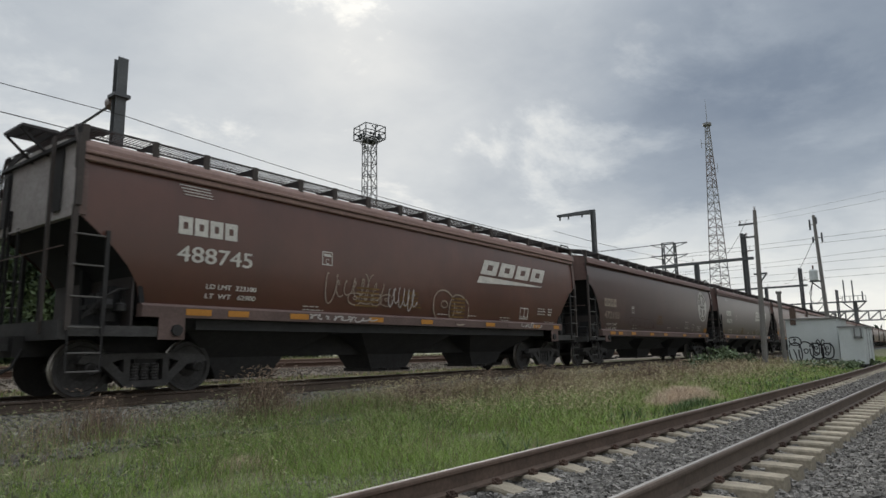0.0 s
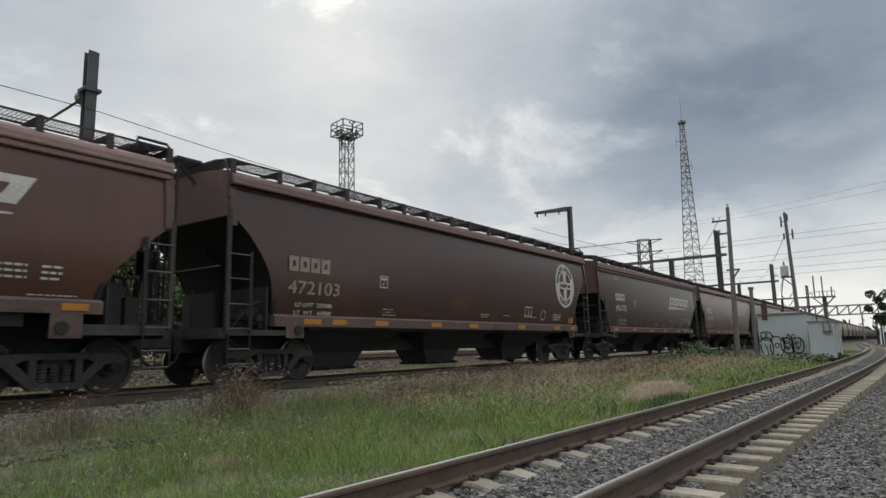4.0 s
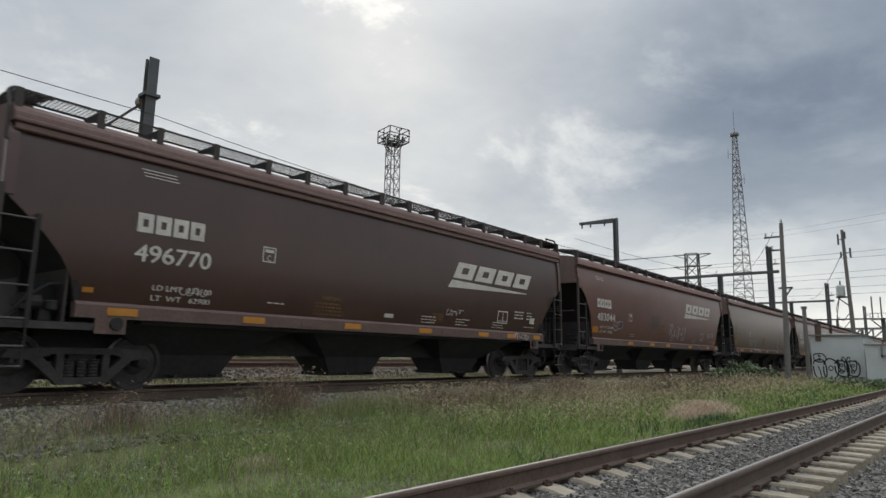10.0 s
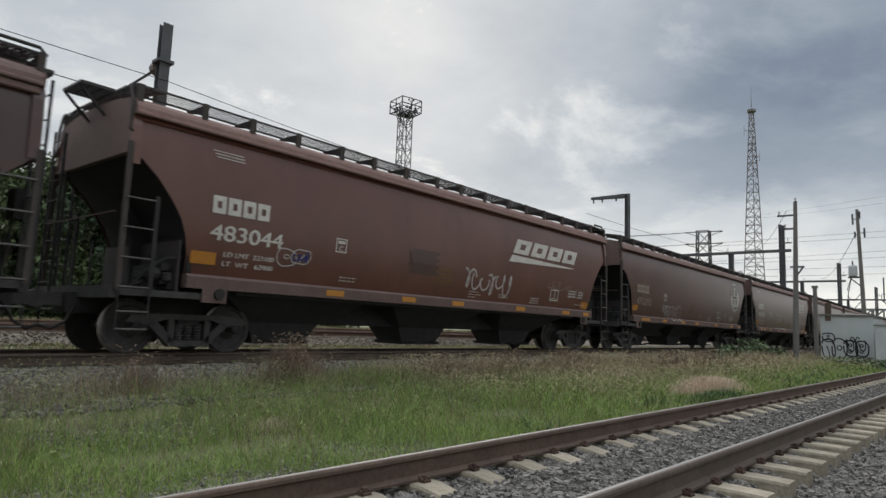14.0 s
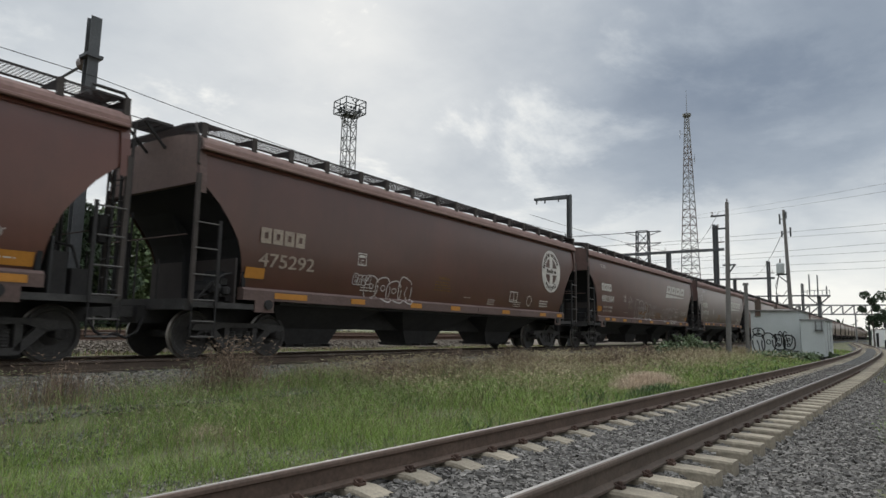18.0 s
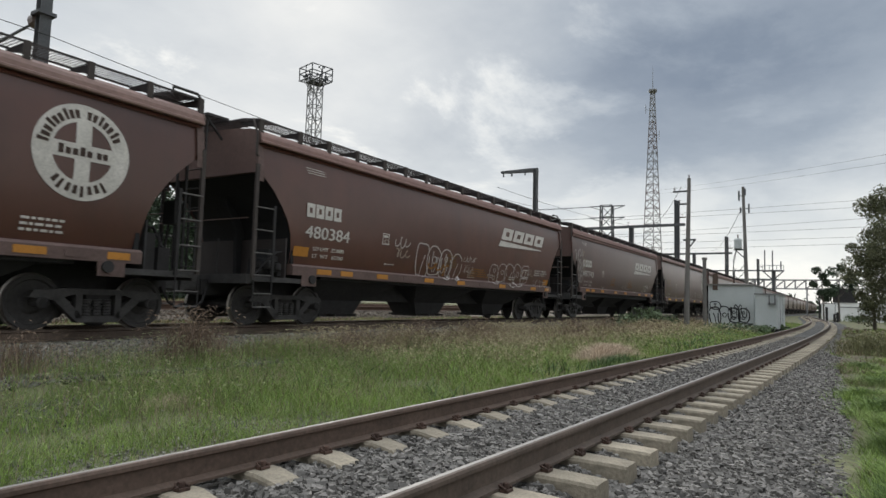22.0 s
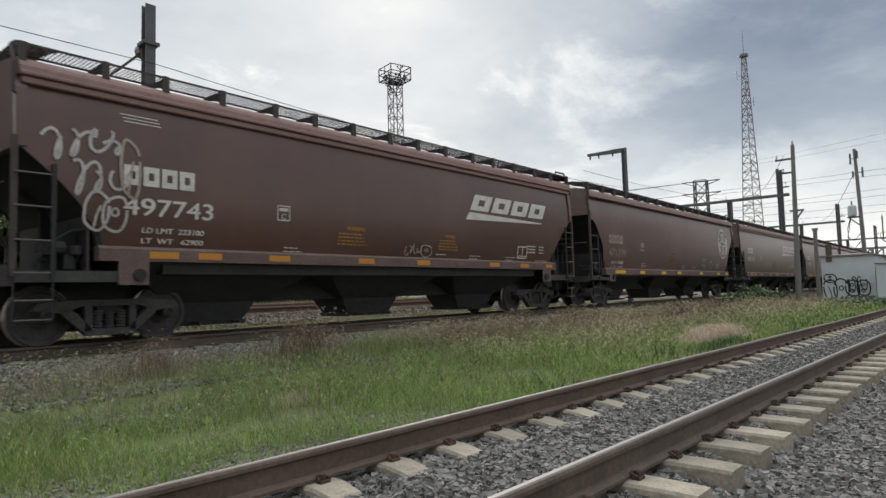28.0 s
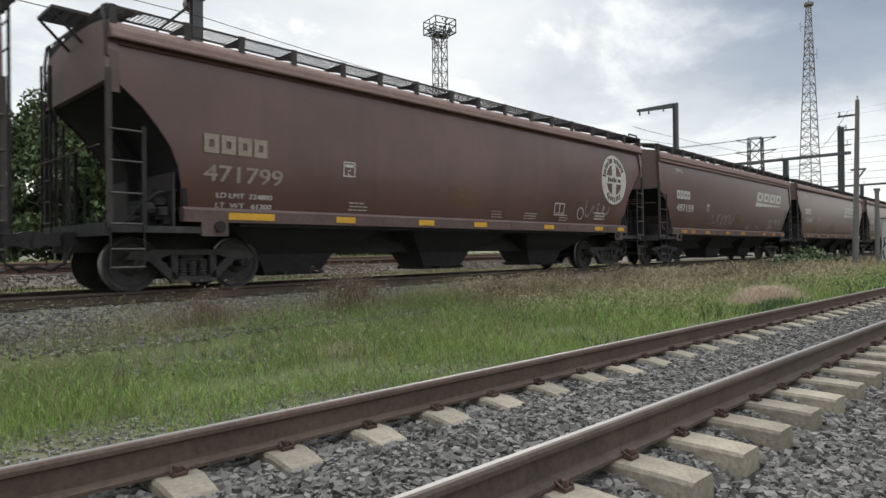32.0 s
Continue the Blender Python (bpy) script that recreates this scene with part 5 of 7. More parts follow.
flat(cars[4], "graffiti", [rect(6.75 - 8.67 + 0.06 * math.sin(k * 2.3), 7.75 - 8.67 + 0.07 * math.cos(k * 3.1), 1.92 + k * 0.085, 2.006 + k * 0.085) for k in range(7)], M["paint_dark"], "dark painted-out patch", 0.012)
for i in SHALLOW:
    for o in cars[i].children:
        if o.name.startswith(("reflector_strip", "sill_plate")) or (o.name.startswith("graffiti") and max(v.co.z for v in o.data.vertices) < 1.45):
            for v in o.data.vertices:
                v.co.z = shallow(v.co.z, i)
for i in range(0, 13):
    h = half_of(i)
    bm = bmesh.new()
    for k in range(7):
        bm.faces.new([bm.verts.new((-h + 0.02, y, z)) for y, z in ((-1.33, 3.88), (-0.93, 3.88), (-0.93, 3.98), (-1.33, 3.98))] if k == 0 else [bm.verts.new((-h + 0.012, y, z)) for y, z in ((-0.4 - k * 0.02, 3.42 + k * 0.06), (0.2 + k * 0.02, 3.42 + k * 0.06), (0.2 + k * 0.02, 3.434 + k * 0.06), (-0.4, 3.434 + k * 0.06))])
    tagged(part("end_lettering", bm, M["faded"], cars[i], "small worn notices on the end sheet"), kind="stuff")
    me = text_mesh(NUMBER[i], 0.15, 0, 3.72, 0.52)
    for v in me.vertices:
        v.co = Vector((-h + 0.02, -0.93 - v.co.x, v.co.z))
    me.materials.append(M["faded"])
    part("end_number", me, M["faded"], cars[i], "small pale car number on the end sheet")

# ---- sleepers and stones ----


def sleeper_mesh():
    bm = bmesh.new()
    # (across the track, top height, half width of the top)
    rows = [(-1.25, -0.005, 0.10), (-1.10, 0.0, 0.105), (-0.86, 0.0, 0.11), (-0.60, 0.0, 0.11), (-0.42, -0.03, 0.10), (-0.28, -0.12, 0.095), (0.28, -0.12, 0.095), (0.42, -0.03, 0.10), (0.60, 0.0, 0.11), (0.86, 0.0, 0.11), (1.10, 0.0, 0.105), (1.25, -0.005, 0.10)]
    rings = [[bm.verts.new(p) for p in ((-w - 0.03, y, -0.24), (w + 0.03, y, -0.24), (w + 0.012, y, z - 0.02), (w, y, z), (-w, y, z), (-w - 0.012, y, z - 0.02))] for y, z, w in rows]
    for a, b in zip(rings, rings[1:]):
        for k in range(6):
            j = (k + 1) % 6
            bm.faces.new((a[k], a[j], b[j], b[k]))
    bm.faces.new(rings[0])
    bm.faces.new(rings[-1][::-1])
    return mesh_of("sleeper", bm, M["concrete"])


def clip_mesh():
    bm = bmesh.new()
    box(bm, -0.038, 0.038, -0.028, 0.028, 0.0, 0.018)
    tube(bm, [(-0.042, 0.022, 0.022), (-0.022, -0.038, 0.036), (0.022, -0.038, 0.036), (0.042, 0.022, 0.022)], 0.008, 5)
    lathe(bm, [(0.018, 0.02), (0.05, 0.02), (0.055, 0.014)], 6, "z")
    return mesh_of("rail_clip", bm, M["clip"])


slp, clp = sleeper_mesh(), clip_mesh()
rnd = random.Random(5)
for k in range(-12, 146):
    x = 4.34 + 0.6 * k
    s = new("sleeper", slp)
    s.parent = near_track
    s.matrix_basis = pose(x + rnd.uniform(-0.012, 0.012), near_y(x), rnd.uniform(-0.006, 0.004), 0, 0, math.degrees(math.atan(slope_of(near_y, x))) + rnd.uniform(-0.8, 0.8))
    if -1 < x < 26:
        for y in (-0.855, -0.65, 0.65, 0.855):
            c = new("rail_clip", clp)
            c.parent = s
            c.matrix_basis = pose(0, y, 0.0, 0, 0, 0 if y in (-0.65, 0.855) else 180)
bm = bmesh.new()
for k in range(146, 300):
    x = 4.34 + 0.6 * k
    box(bm, x - 0.11, x + 0.11, near_y(x) - 1.25, near_y(x) + 1.25, -0.2, 0.0)
tagged(part("sleepers", bm, M["concrete"], near_track), kind="stuff")
bm = bmesh.new()
box(bm, -0.12, 0.12, -1.3, 1.3, -0.37, -0.19)
wslp = mesh_of("sleeper", bm, M["wood"])
for k in range(-14, 110):
    x = 0.58 * k
    s = new("sleeper", wslp)
    s.parent = train_track
    s.matrix_basis = pose(x, train_y(x), RAIL_Z + rnd.uniform(-0.01, 0.01), 0, 0, 2.2 + rnd.uniform(-1, 1))

gen = np.random.default_rng(3)
CUBE = np.array([(-1, -1, -1), (1, -1, -1), (1, 1, -1), (-1, 1, -1), (-1, -1, 1), (1, -1, 1), (1, 1, 1), (-1, 1, 1)]) * 0.66
TRI = np.array([(0, 2, 1), (0, 3, 2), (4, 5, 6), (4, 6, 7), (0, 1, 5), (0, 5, 4), (1, 2, 6), (1, 6, 5), (2, 3, 7), (2, 7, 6), (3, 0, 4), (3, 4, 7)])


def stones(name, pts, size, label, material="stone"):
    """Angular crushed stones at points (n, 3)."""
    n = len(pts)
    base = CUBE[None] * gen.uniform(0.55, 1.25, (n, 8, 3))
    base = base * np.stack((gen.uniform(0.75, 1.35, n), gen.uniform(0.65, 1.05, n), gen.uniform(0.55, 0.95, n)), 1)[:, None, :]
    a, b = gen.uniform(0, 6.283, n), gen.uniform(-0.8, 0.8, n)
    ca, sa, cb, sb = np.cos(a), np.sin(a), np.cos(b), np.sin(b)
    z0 = np.zeros(n)
    rz = np.stack((np.stack((ca, -sa, z0), 1), np.stack((sa, ca, z0), 1), np.stack((z0, z0, z0 + 1), 1)), 1)
    rx = np.stack((np.stack((z0 + 1, z0, z0), 1), np.stack((z0, cb, -sb), 1), np.stack((z0, sb, cb), 1)), 1)
    v = np.einsum("nij,nkj->nki", rz @ rx, base) * (size * (0.5 + 0.95 * gen.uniform(0, 1, (n, 1, 1)) ** 1.6)) + pts[:, None, :]
    f = TRI[None] + (np.arange(n) * 8)[:, None, None]
    return tagged(new(name, quick(name, v.reshape(-1, 3), f.reshape(-1, 3), M[material])), label, "ballast stones", kind="stuff")


def bed_height(d):
    prof = [(-2.75, -0.26), (-2.5, -0.17), (-1.9, -0.14), (-1.4, -0.15), (-1.15, -0.13), (-0.9, -0.06), (0.9, -0.06), (1.3, -0.08), (1.7, -0.17), (2.1, -0.28)]
    return np.interp(d, [p[0] for p in prof], [p[1] for p in prof])


def verge_edge(x):
    """How far the ballast reaches from the near track's centre line on the camera's side."""
    return np.interp(x, (4, 8, 15, 27, 60), (2.65, 2.5, 2.0, 1.45, 1.4))


def ballast_points(x0, x1, per_m2, d0=-2.7, d1=1.75):
    n = int((x1 - x0) * (d1 - d0) * per_m2)
    x, d = gen.uniform(x0, x1, n), gen.uniform(d0, d1, n)
    y = np.array([near_y(v) for v in x]) + d
    z = bed_height(d) + gen.uniform(-0.012, 0.022, n)
    # leave the sleepers' tops and the rails clear, but for a stray stone
    k = np.abs(((x - 4.34 + 0.3) % 0.6) - 0.3) < 0.14
    ends = (np.abs(d) > 0.40) & (np.abs(d) < 1.29)
    railz = (np.abs(np.abs(d) - 0.7525) < 0.09)
    keep = ~(k & ends) & ~railz & (d > -verge_edge(x) - 0.3)
    return np.stack((x, y, z), 1)[keep]


stones("ballast_stones", np.concatenate((ballast_points(-7, -1, 700), ballast_points(-1, 8, 1900), ballast_points(8, 16, 1150), ballast_points(16, 34, 480))), 0.029, "loose angular grey ballast stones between the sleepers")
n = 26000
x, d = -3 + 25 * gen.uniform(0, 1, n) ** 1.4, gen.uniform(-3.8, -1.35, n)
y = np.array([train_y(v) for v in x]) + d
z = RAIL_Z + np.interp(d, (-3.9, -3.3, -2.4, -1.5), (-0.62, -0.50, -0.33, -0.20)) + 0.012
stones("train_stones", np.stack((x, y, z), 1), 0.036, "loose weathered stones on the shoulder of the train's track", "gravel")

n = 9000
x, d = gen.uniform(-4, 9.5, n), gen.uniform(-6.0, -3.4, n)
y = np.array([train_y(v) for v in x]) + d
keep = gen.uniform(0, 1, n) < np.clip((9.5 - x) / 3, 0, 1) * np.clip((d + 6.0) / 1.8, 0.02, 1)
x, y = x[keep], y[keep]
stones("shoulder_stones", np.stack((x, y, np.array([ground_z(a, b) for a, b in zip(x, y)]) + 0.008), 1), 0.036, "scattered grey stones at the foot of the shoulder")
n = 16000
x, d = gen.uniform(-3, 9, n), gen.uniform(0.9, 3.2, n)
keep = gen.uniform(0, 1, n) < np.clip((8.5 - x) / 4, 0, 1) * np.clip((3.2 - d) / 0.7, 0, 1)
x, d = x[keep], d[keep]
y = np.array([near_y(v) for v in x]) + d
z = np.maximum(np.array([ground_z(a, b) for a, b in zip(x, y)]), bed_height(d)) + 0.006
stones("edge_gravel", np.stack((x, y, z), 1), 0.018, "small pale gravel between the rail and the grass", "gravel")
n = 14000
x, d = gen.uniform(-8, 30, n), gen.uniform(-2.0, -0.85, n)
y = np.array([back_y(v) for v in x]) + d
stones("yard_stones", np.stack((x, y, 0.80 + np.interp(d, (-2.0, -1.5), (-0.45, -0.20)) + 0.01), 1), 0.036, "pale weathered stones along the yard track", "yard_stone")

# ---- grass ----


def ground_at(x, y):
    return np.array([ground_z(a, b) for a, b in zip(x, y)])


def blades(name, x, y, h, w, lean, material, label, z=None):
    """Bent grass blades: three short pieces each, tapering to a point."""
    n = len(x)
    z = ground_at(x, y) if z is None else z
    a, b = gen.uniform(0, 6.283, n), gen.uniform(0, 6.283, n)
    side = np.stack((np.cos(a), np.sin(a), 0 * a), 1) * w[:, None] / 2
    out = np.stack((np.cos(b), np.sin(b), 0 * b), 1) * (lean * h)[:, None]
    up = np.zeros((n, 3))
    up[:, 2] = 1
    p0 = np.stack((x, y, z - 0.02), 1)
    p1 = p0 + up * (h * 0.55)[:, None] + out * 0.3
    p2 = p0 + up * (h * 0.92)[:, None] + out
    v = np.stack((p0 - side, p0 + side, p1 - side * 0.8, p1 + side * 0.8, p2), 1).reshape(-1, 3)
    f = np.array([(0, 1, 3), (0, 3, 2), (2, 3, 4)])[None] + (np.arange(n) * 5)[:, None, None]
    return tagged(new(name, quick(name, v, f.reshape(-1, 3), material)), label, "grass", kind="stuff")


def meadow(n, x0, x1, far=1.0):
    """Random places between the two tracks."""
    x = gen.uniform(x0, x1, n)
    lo, hi = np.array([near_y(v) + 1.12 + 0.75 * min(1.0, max(0.0, (7.5 - v) / 6)) + (0.2 + 0.25 * max(0.0, min(1.0, (7 - v) / 4))) * noise.noise((v * 0.8, 0, 7)) for v in x]), np.array([train_y(v) - 2.5 for v in x])
    u = gen.uniform(0, 1, n)
    return x, lo + (hi - lo) * u, u


def patch(x, y, s, seed):
    return np.array([noise.noise((a * s, b * s, seed)) for a, b in zip(x, y)])


for x0, x1, n, wide in ((-3, 9, 230000, 0.5), (9, 20, 120000, 0.9), (20, 40, 55000, 2.1), (40, 75, 18000, 5.5)):
    x, y, u = meadow(n, x0, x1)
    k, big = patch(x, y, 0.8, 2.0), patch(x, y, 0.33, 21.0)
    # gravel shows through near the train's shoulder
    thin = np.clip((8.5 + 2.5 * big - x) / 4.0, 0, 1) * np.clip((u + 0.5 * k + 0.3 * big - 0.33) / 0.32, 0, 1)
    bare = (u < 0.05 + 0.08 * patch(x, y, 0.8, 5.0)) & (gen.uniform(0, 1, n) < 0.6)
    keep = (gen.uniform(0, 1, n) > thin * 0.88) & ~bare & (gen.uniform(0, 1, n) < 0.72 + 0.8 * k) & (gen.uniform(0, 1, n) > np.clip((u - 0.72) * 2.0, 0, 0.5))
    x, y, u, k, big = x[keep], y[keep], u[keep], k[keep], big[keep]
    m = len(x)
    h = (0.08 + 0.26 * np.clip(u * 1.7, 0, 1)) * gen.uniform(0.35, 1.35, m) * (1 + 0.6 * k)
    w = gen.uniform(0.004, 0.010, m) * wide
    age = np.clip((u - 0.53 + 0.16 * np.clip((x - 8) / 7, 0, 1)) * 2.1 + 0.5 * big + 0.3 * k - 0.5 * np.exp(-((x - 7.4) / 1.9) ** 2), 0.13, 0.88)
    roll = gen.uniform(0, 1, m)
    green, dead = roll > age, roll < age * 0.5
    dry = ~green & ~dead
    fresh = green & (gen.uniform(0, 1, m) < np.clip(1.05 - u * 1.3, 0.12, 1))
    green &= ~fresh
    for name, sel, up, material, label in (("grass_blades", green, 1.0, "grass", "green uncut grass between the tracks"), ("fresh_grass", fresh, 0.95, "lush", "bright green grass along the near rail"), ("dry_grass", dry, 1.15, "straw", "dry straw-coloured grass among the green"), ("dead_stalks", dead, 1.3, "stalk", "brown dead stalks towards the train's ballast")):
        blades(name, x[sel], y[sel], h[sel] * up, w[sel] * (0.8 if up > 1 else 1), gen.uniform(0.15, 1.15, sel.sum()), M[material], label)
# darker broad-bladed weeds in patches
n = 16000
x, y, u = meadow(n, 5, 42)
keep = (patch(x, y, 0.9, 51.0) > 0.22) & (u > 0.08)
x, y = x[keep], y[keep]
blades("field_weeds", x, y, gen.uniform(0.08, 0.34, len(x)), 0.010 + 0.0011 * x, gen.uniform(0.3, 1.0, len(x)), M["weed"], "patches of darker broad-bladed weeds in the grass")
# sparse stalks that stand in the gravel
n = 3800
x, y, u = meadow(n, -4, 10)
keep = u > 0.35 + 0.3 * patch(x, y, 0.5, 31.0)
x, y = x[keep], y[keep]
blades("dead_stalks", x, y, gen.uniform(0.12, 0.42, len(x)), np.full(len(x), 0.006), gen.uniform(0.1, 0.9, len(x)), M["stalk"], "thin brown stalks standing in the gravel")


def seed_heads(name, x, y, h, label, size=1.0, material=None):
    """Thin stalks, each with a drooping curved spindle of seeds."""
    n = len(x)
    z = ground_at(x, y)
    b = gen.uniform(0, 6.283, n)
    lean = gen.uniform(0.05, 0.35, n) * h
    way = np.stack((np.cos(b), np.sin(b), 0 * b), 1)
    up = np.zeros((n, 3))
    up[:, 2] = 1
    long, droop = gen.uniform(0.7, 1.3, n)[:, None] * size, gen.uniform(-0.6, 1.0, n)[:, None]
    foot, top = np.stack((x, y, z), 1), np.stack((x + np.cos(b) * lean, y + np.sin(b) * lean, z + h), 1)
    c1 = top + (way * 0.028 + up * 0.022) * long
    c2 = top + (way * 0.065 + up * (0.026 - 0.022 * droop)) * long
    tip = top + (way * 0.105 + up * (0.02 - 0.06 * droop)) * long
    across = np.cross(way, up) * 0.0095 * size
    rise = up * 0.0095 * size
    t = across * 0.25
    v = np.stack((foot - t, foot + t, top, c1 + across, c1 - across * 0.6 + rise, c1 - across * 0.6 - rise, c2 + across, c2 - across * 0.6 + rise, c2 - across * 0.6 - rise, tip), 1).reshape(-1, 3)
    f = [(0, 1, 2)] + [q for k in range(3) for q in ((2, 3 + k, 3 + (k + 1) % 3), (3 + k, 6 + k, 6 + (k + 1) % 3), (3 + k, 6 + (k + 1) % 3, 3 + (k + 1) % 3), (6 + k, 9, 6 + (k + 1) % 3))]
    f = np.array(f)[None] + (np.arange(n) * 10)[:, None, None]
    return tagged(new(name, quick(name, v, f.reshape(-1, 3), material or M["seed"])), label, "grass", kind="stuff")


for x0, x1, n, s in ((-2, 9, 11000, 0.46), (9, 20, 20000, 0.58), (20, 42, 12000, 0.95)):
    x, y, u = meadow(n, x0, x1)
    keep = gen.uniform(0, 1, n) < np.clip((u - 0.10) * 1.5, 0, 1) * (0.6 + 1.3 * patch(x, y, 0.6, 41.0))
    x, y, u = x[keep], y[keep], u[keep]
    seed_heads("seed_heads", x, y, gen.uniform(0.16, 0.50, len(x)), "pale nodding seed heads over the tall grass", s, M["seed_green"] if x0 < 9 else None)


def clump(name, cx, cy, rx, ry, n, h, material, label, heads=True, w=0.006, arch=0.6):
    r, a = np.minimum(np.abs(gen.normal(0, 0.55, n)), 1.5), gen.uniform(0, 6.283, n)
    x, y = cx + rx * r * np.cos(a), cy + ry * r * np.sin(a)
    hh = h * np.clip(1.05 - 0.25 * r ** 2, 0.45, 1) * gen.uniform(0.4, 1.15, n)
    blades(name, x, y, hh, np.full(n, w), gen.uniform(0.1, arch, n), material, label)
    if heads:
        k = n // 3
        seed_heads(name + "_heads", x[:k], y[:k], hh[:k], label, 0.5 + 0.03 * cx, material)


clump("pink_grass", 15.5, 5.15, 1.75, 0.42, 17000, 0.45, M["pink"], "clump of feathery pinkish dry grass beside the track", False, 0.0045, 0.9)
clump("weed_clump", 13.9, 4.5, 1.7, 0.28, 700, 0.28, M["weed"], "dark green weeds at the foot of the dry grass", False, 0.016)
clump("dry_stalks", 6.5, 8.75, 0.8, 0.45, 1000, 0.80, M["stalk"], "tall reddish-brown dry stalks by the ballast", w=0.008)
clump("dry_stalks", 4.0, 8.9, 0.7, 0.4, 300, 0.6, M["stalk"], "tall reddish-brown dry stalks by the ballast", w=0.008)
clump("dry_stalks", 4.6, 6.4, 0.42, 0.3, 420, 0.22, M["pink"], "flattened patch of pinkish dead grass", False)
for cx, cy in ((9.6, 8.2), (13, 9.0), (16, 9.2), (22, 8.6), (26, 8.8)):
    clump("dry_stalks", cx, cy, 1.4, 0.5, 600, 0.55, M["stalk"], "dry stalks among the tall grass", w=0.01)

# verge beyond the ballast on the near side
xs = list(np.arange(-8, 60, 0.5))
rows = (0.0, 0.35, 0.8, 1.4)
verts = [(x, near_y(x) - float(verge_edge(x)) + 0.12 * noise.noise((x * 0.9, 0, 3)) - d, (-0.16 if d == 0 else -0.105 if d < 1 else -0.14)) for x in xs for d in rows]
tagged(new("verge_turf", raw("verge_turf", verts, [(i * 4 + j, i * 4 + j + 1, i * 4 + j + 5, i * 4 + j + 4) for i in range(len(xs) - 1) for j in range(3)], M["turf"], True)), "low grassy turf that creeps over the ballast edge", "verge", kind="structure")
for x0, x1, n, wide in ((-6, 3, 16000, 0.8), (4.5, 14, 60000, 0.7), (14, 30, 46000, 1.3), (30, 60, 16000, 3.6)):
    x = gen.uniform(x0, x1, n)
    edge = np.array([near_y(v) for v in x]) - verge_edge(x) + 0.55 * patch(x, x * 0, 0.55, 3.0) - 0.25
    y = edge - gen.uniform(0, 1, n) ** 1.5 * (2.2 + 0.22 * (x - 5))
    k = patch(x, y, 0.7, 12.0)
    keep = gen.uniform(0, 1, n) < (0.50 + 2.2 * k) * np.clip(0.35 + (edge - y) * 1.5, 0, 1)
    x, y, k = x[keep], y[keep], k[keep]
    m = len(x)
    bed = bed_height(np.clip(y - np.array([near_y(v) for v in x]), -2.75, 0))
    base = np.maximum(ground_at(x, y), np.where(bed > -0.2, bed, -1))
    tone = gen.uniform(0, 1, m) + 0.8 * patch(x, y, 0.5, 17.0) - 0.45 * np.clip((x - 9) / 6, 0, 1)
    for sel, material, label in ((tone > 0.6, "lush", "tufts of bright green grass along the verge"), ((tone <= 0.6) & (tone > 0.12), "grass", "dull green grass along the verge"), (tone <= 0.12, "stalk", "brown seeding stalks in the verge")):
        q = sel.sum()
        blades("verge_grass", x[sel], y[sel], gen.uniform(0.05, 0.17, q) * (1 + 1.6 * np.clip(k[sel], 0, 1)), gen.uniform(0.006, 0.012, q) * wide, gen.uniform(0.3, 1.4, q), M[material], label, base[sel])
for k, (cx, cy, r) in enumerate(((8.9, -0.50, 0.45), (6.5, -0.75, 0.40), (7.6, -0.95, 0.55), (5.6, -0.85, 0.4), (10.3, -0.35, 0.5), (9.4, -1.2, 0.8), (11.6, -0.15, 0.5), (12.4, -0.9, 0.8), (13.8, -0.3, 0.6), (15.5, -0.6, 0.8), (17.5, 0.0, 0.6), (10.4, -2.2, 0.9), (6.9, -1.6, 0.7), (5.3, -0.45, 0.35), (4.8, -0.75, 0.4), (6.0, -0.5, 0.35), (5.5, -1.3, 0.5), (7.4, -0.45, 0.35))):
    clump("verge_tuft", cx, cy, r, r * 0.85, 2200, 0.24, M["grass" if k % 3 else "lush"], "thick tuft of long arching green grass on the verge", False, 0.006, 1.7)
    clump("verge_tuft", cx, cy, r * 0.7, r * 0.6, 600, 0.26, M["weed"], "dark green heart of a grass tuft", False, 0.008, 1.2)
for cx, cy in ((24, -0.2), (25.8, 0.0), (27.5, -0.6), (22, -1.2), (25, -1.8)):
    clump("verge_weeds", cx, cy, 1.2, 0.9, 700, 0.6, M["leaf_dry"], "reddish-brown seeding weeds on the verge", True, 0.02)


# ---- trees and bushes ----


def leaf_cloud(pts, size, material, name="crown", spread=1.0):
    """Small folded leaves at points."""
    n = len(pts)
    a, b = gen.normal(0, 1, (n, 3)), gen.normal(0, 1, (n, 3))
    a /= np.linalg.norm(a, axis=1)[:, None]
    b = np.cross(a, b)
    b /= np.linalg.norm(b, axis=1)[:, None]
    s = size * gen.uniform(0.5, 1.3, (n, 1))
    v = np.stack((pts - a * s, pts + b * s * 0.45, pts + a * s, pts - b * s * 0.45), 1).reshape(-1, 3)
    f = np.array([(0, 1, 2), (0, 2, 3)])[None] + (np.arange(n) * 4)[:, None, None]
    return quick(name, v, f.reshape(-1, 3), material)


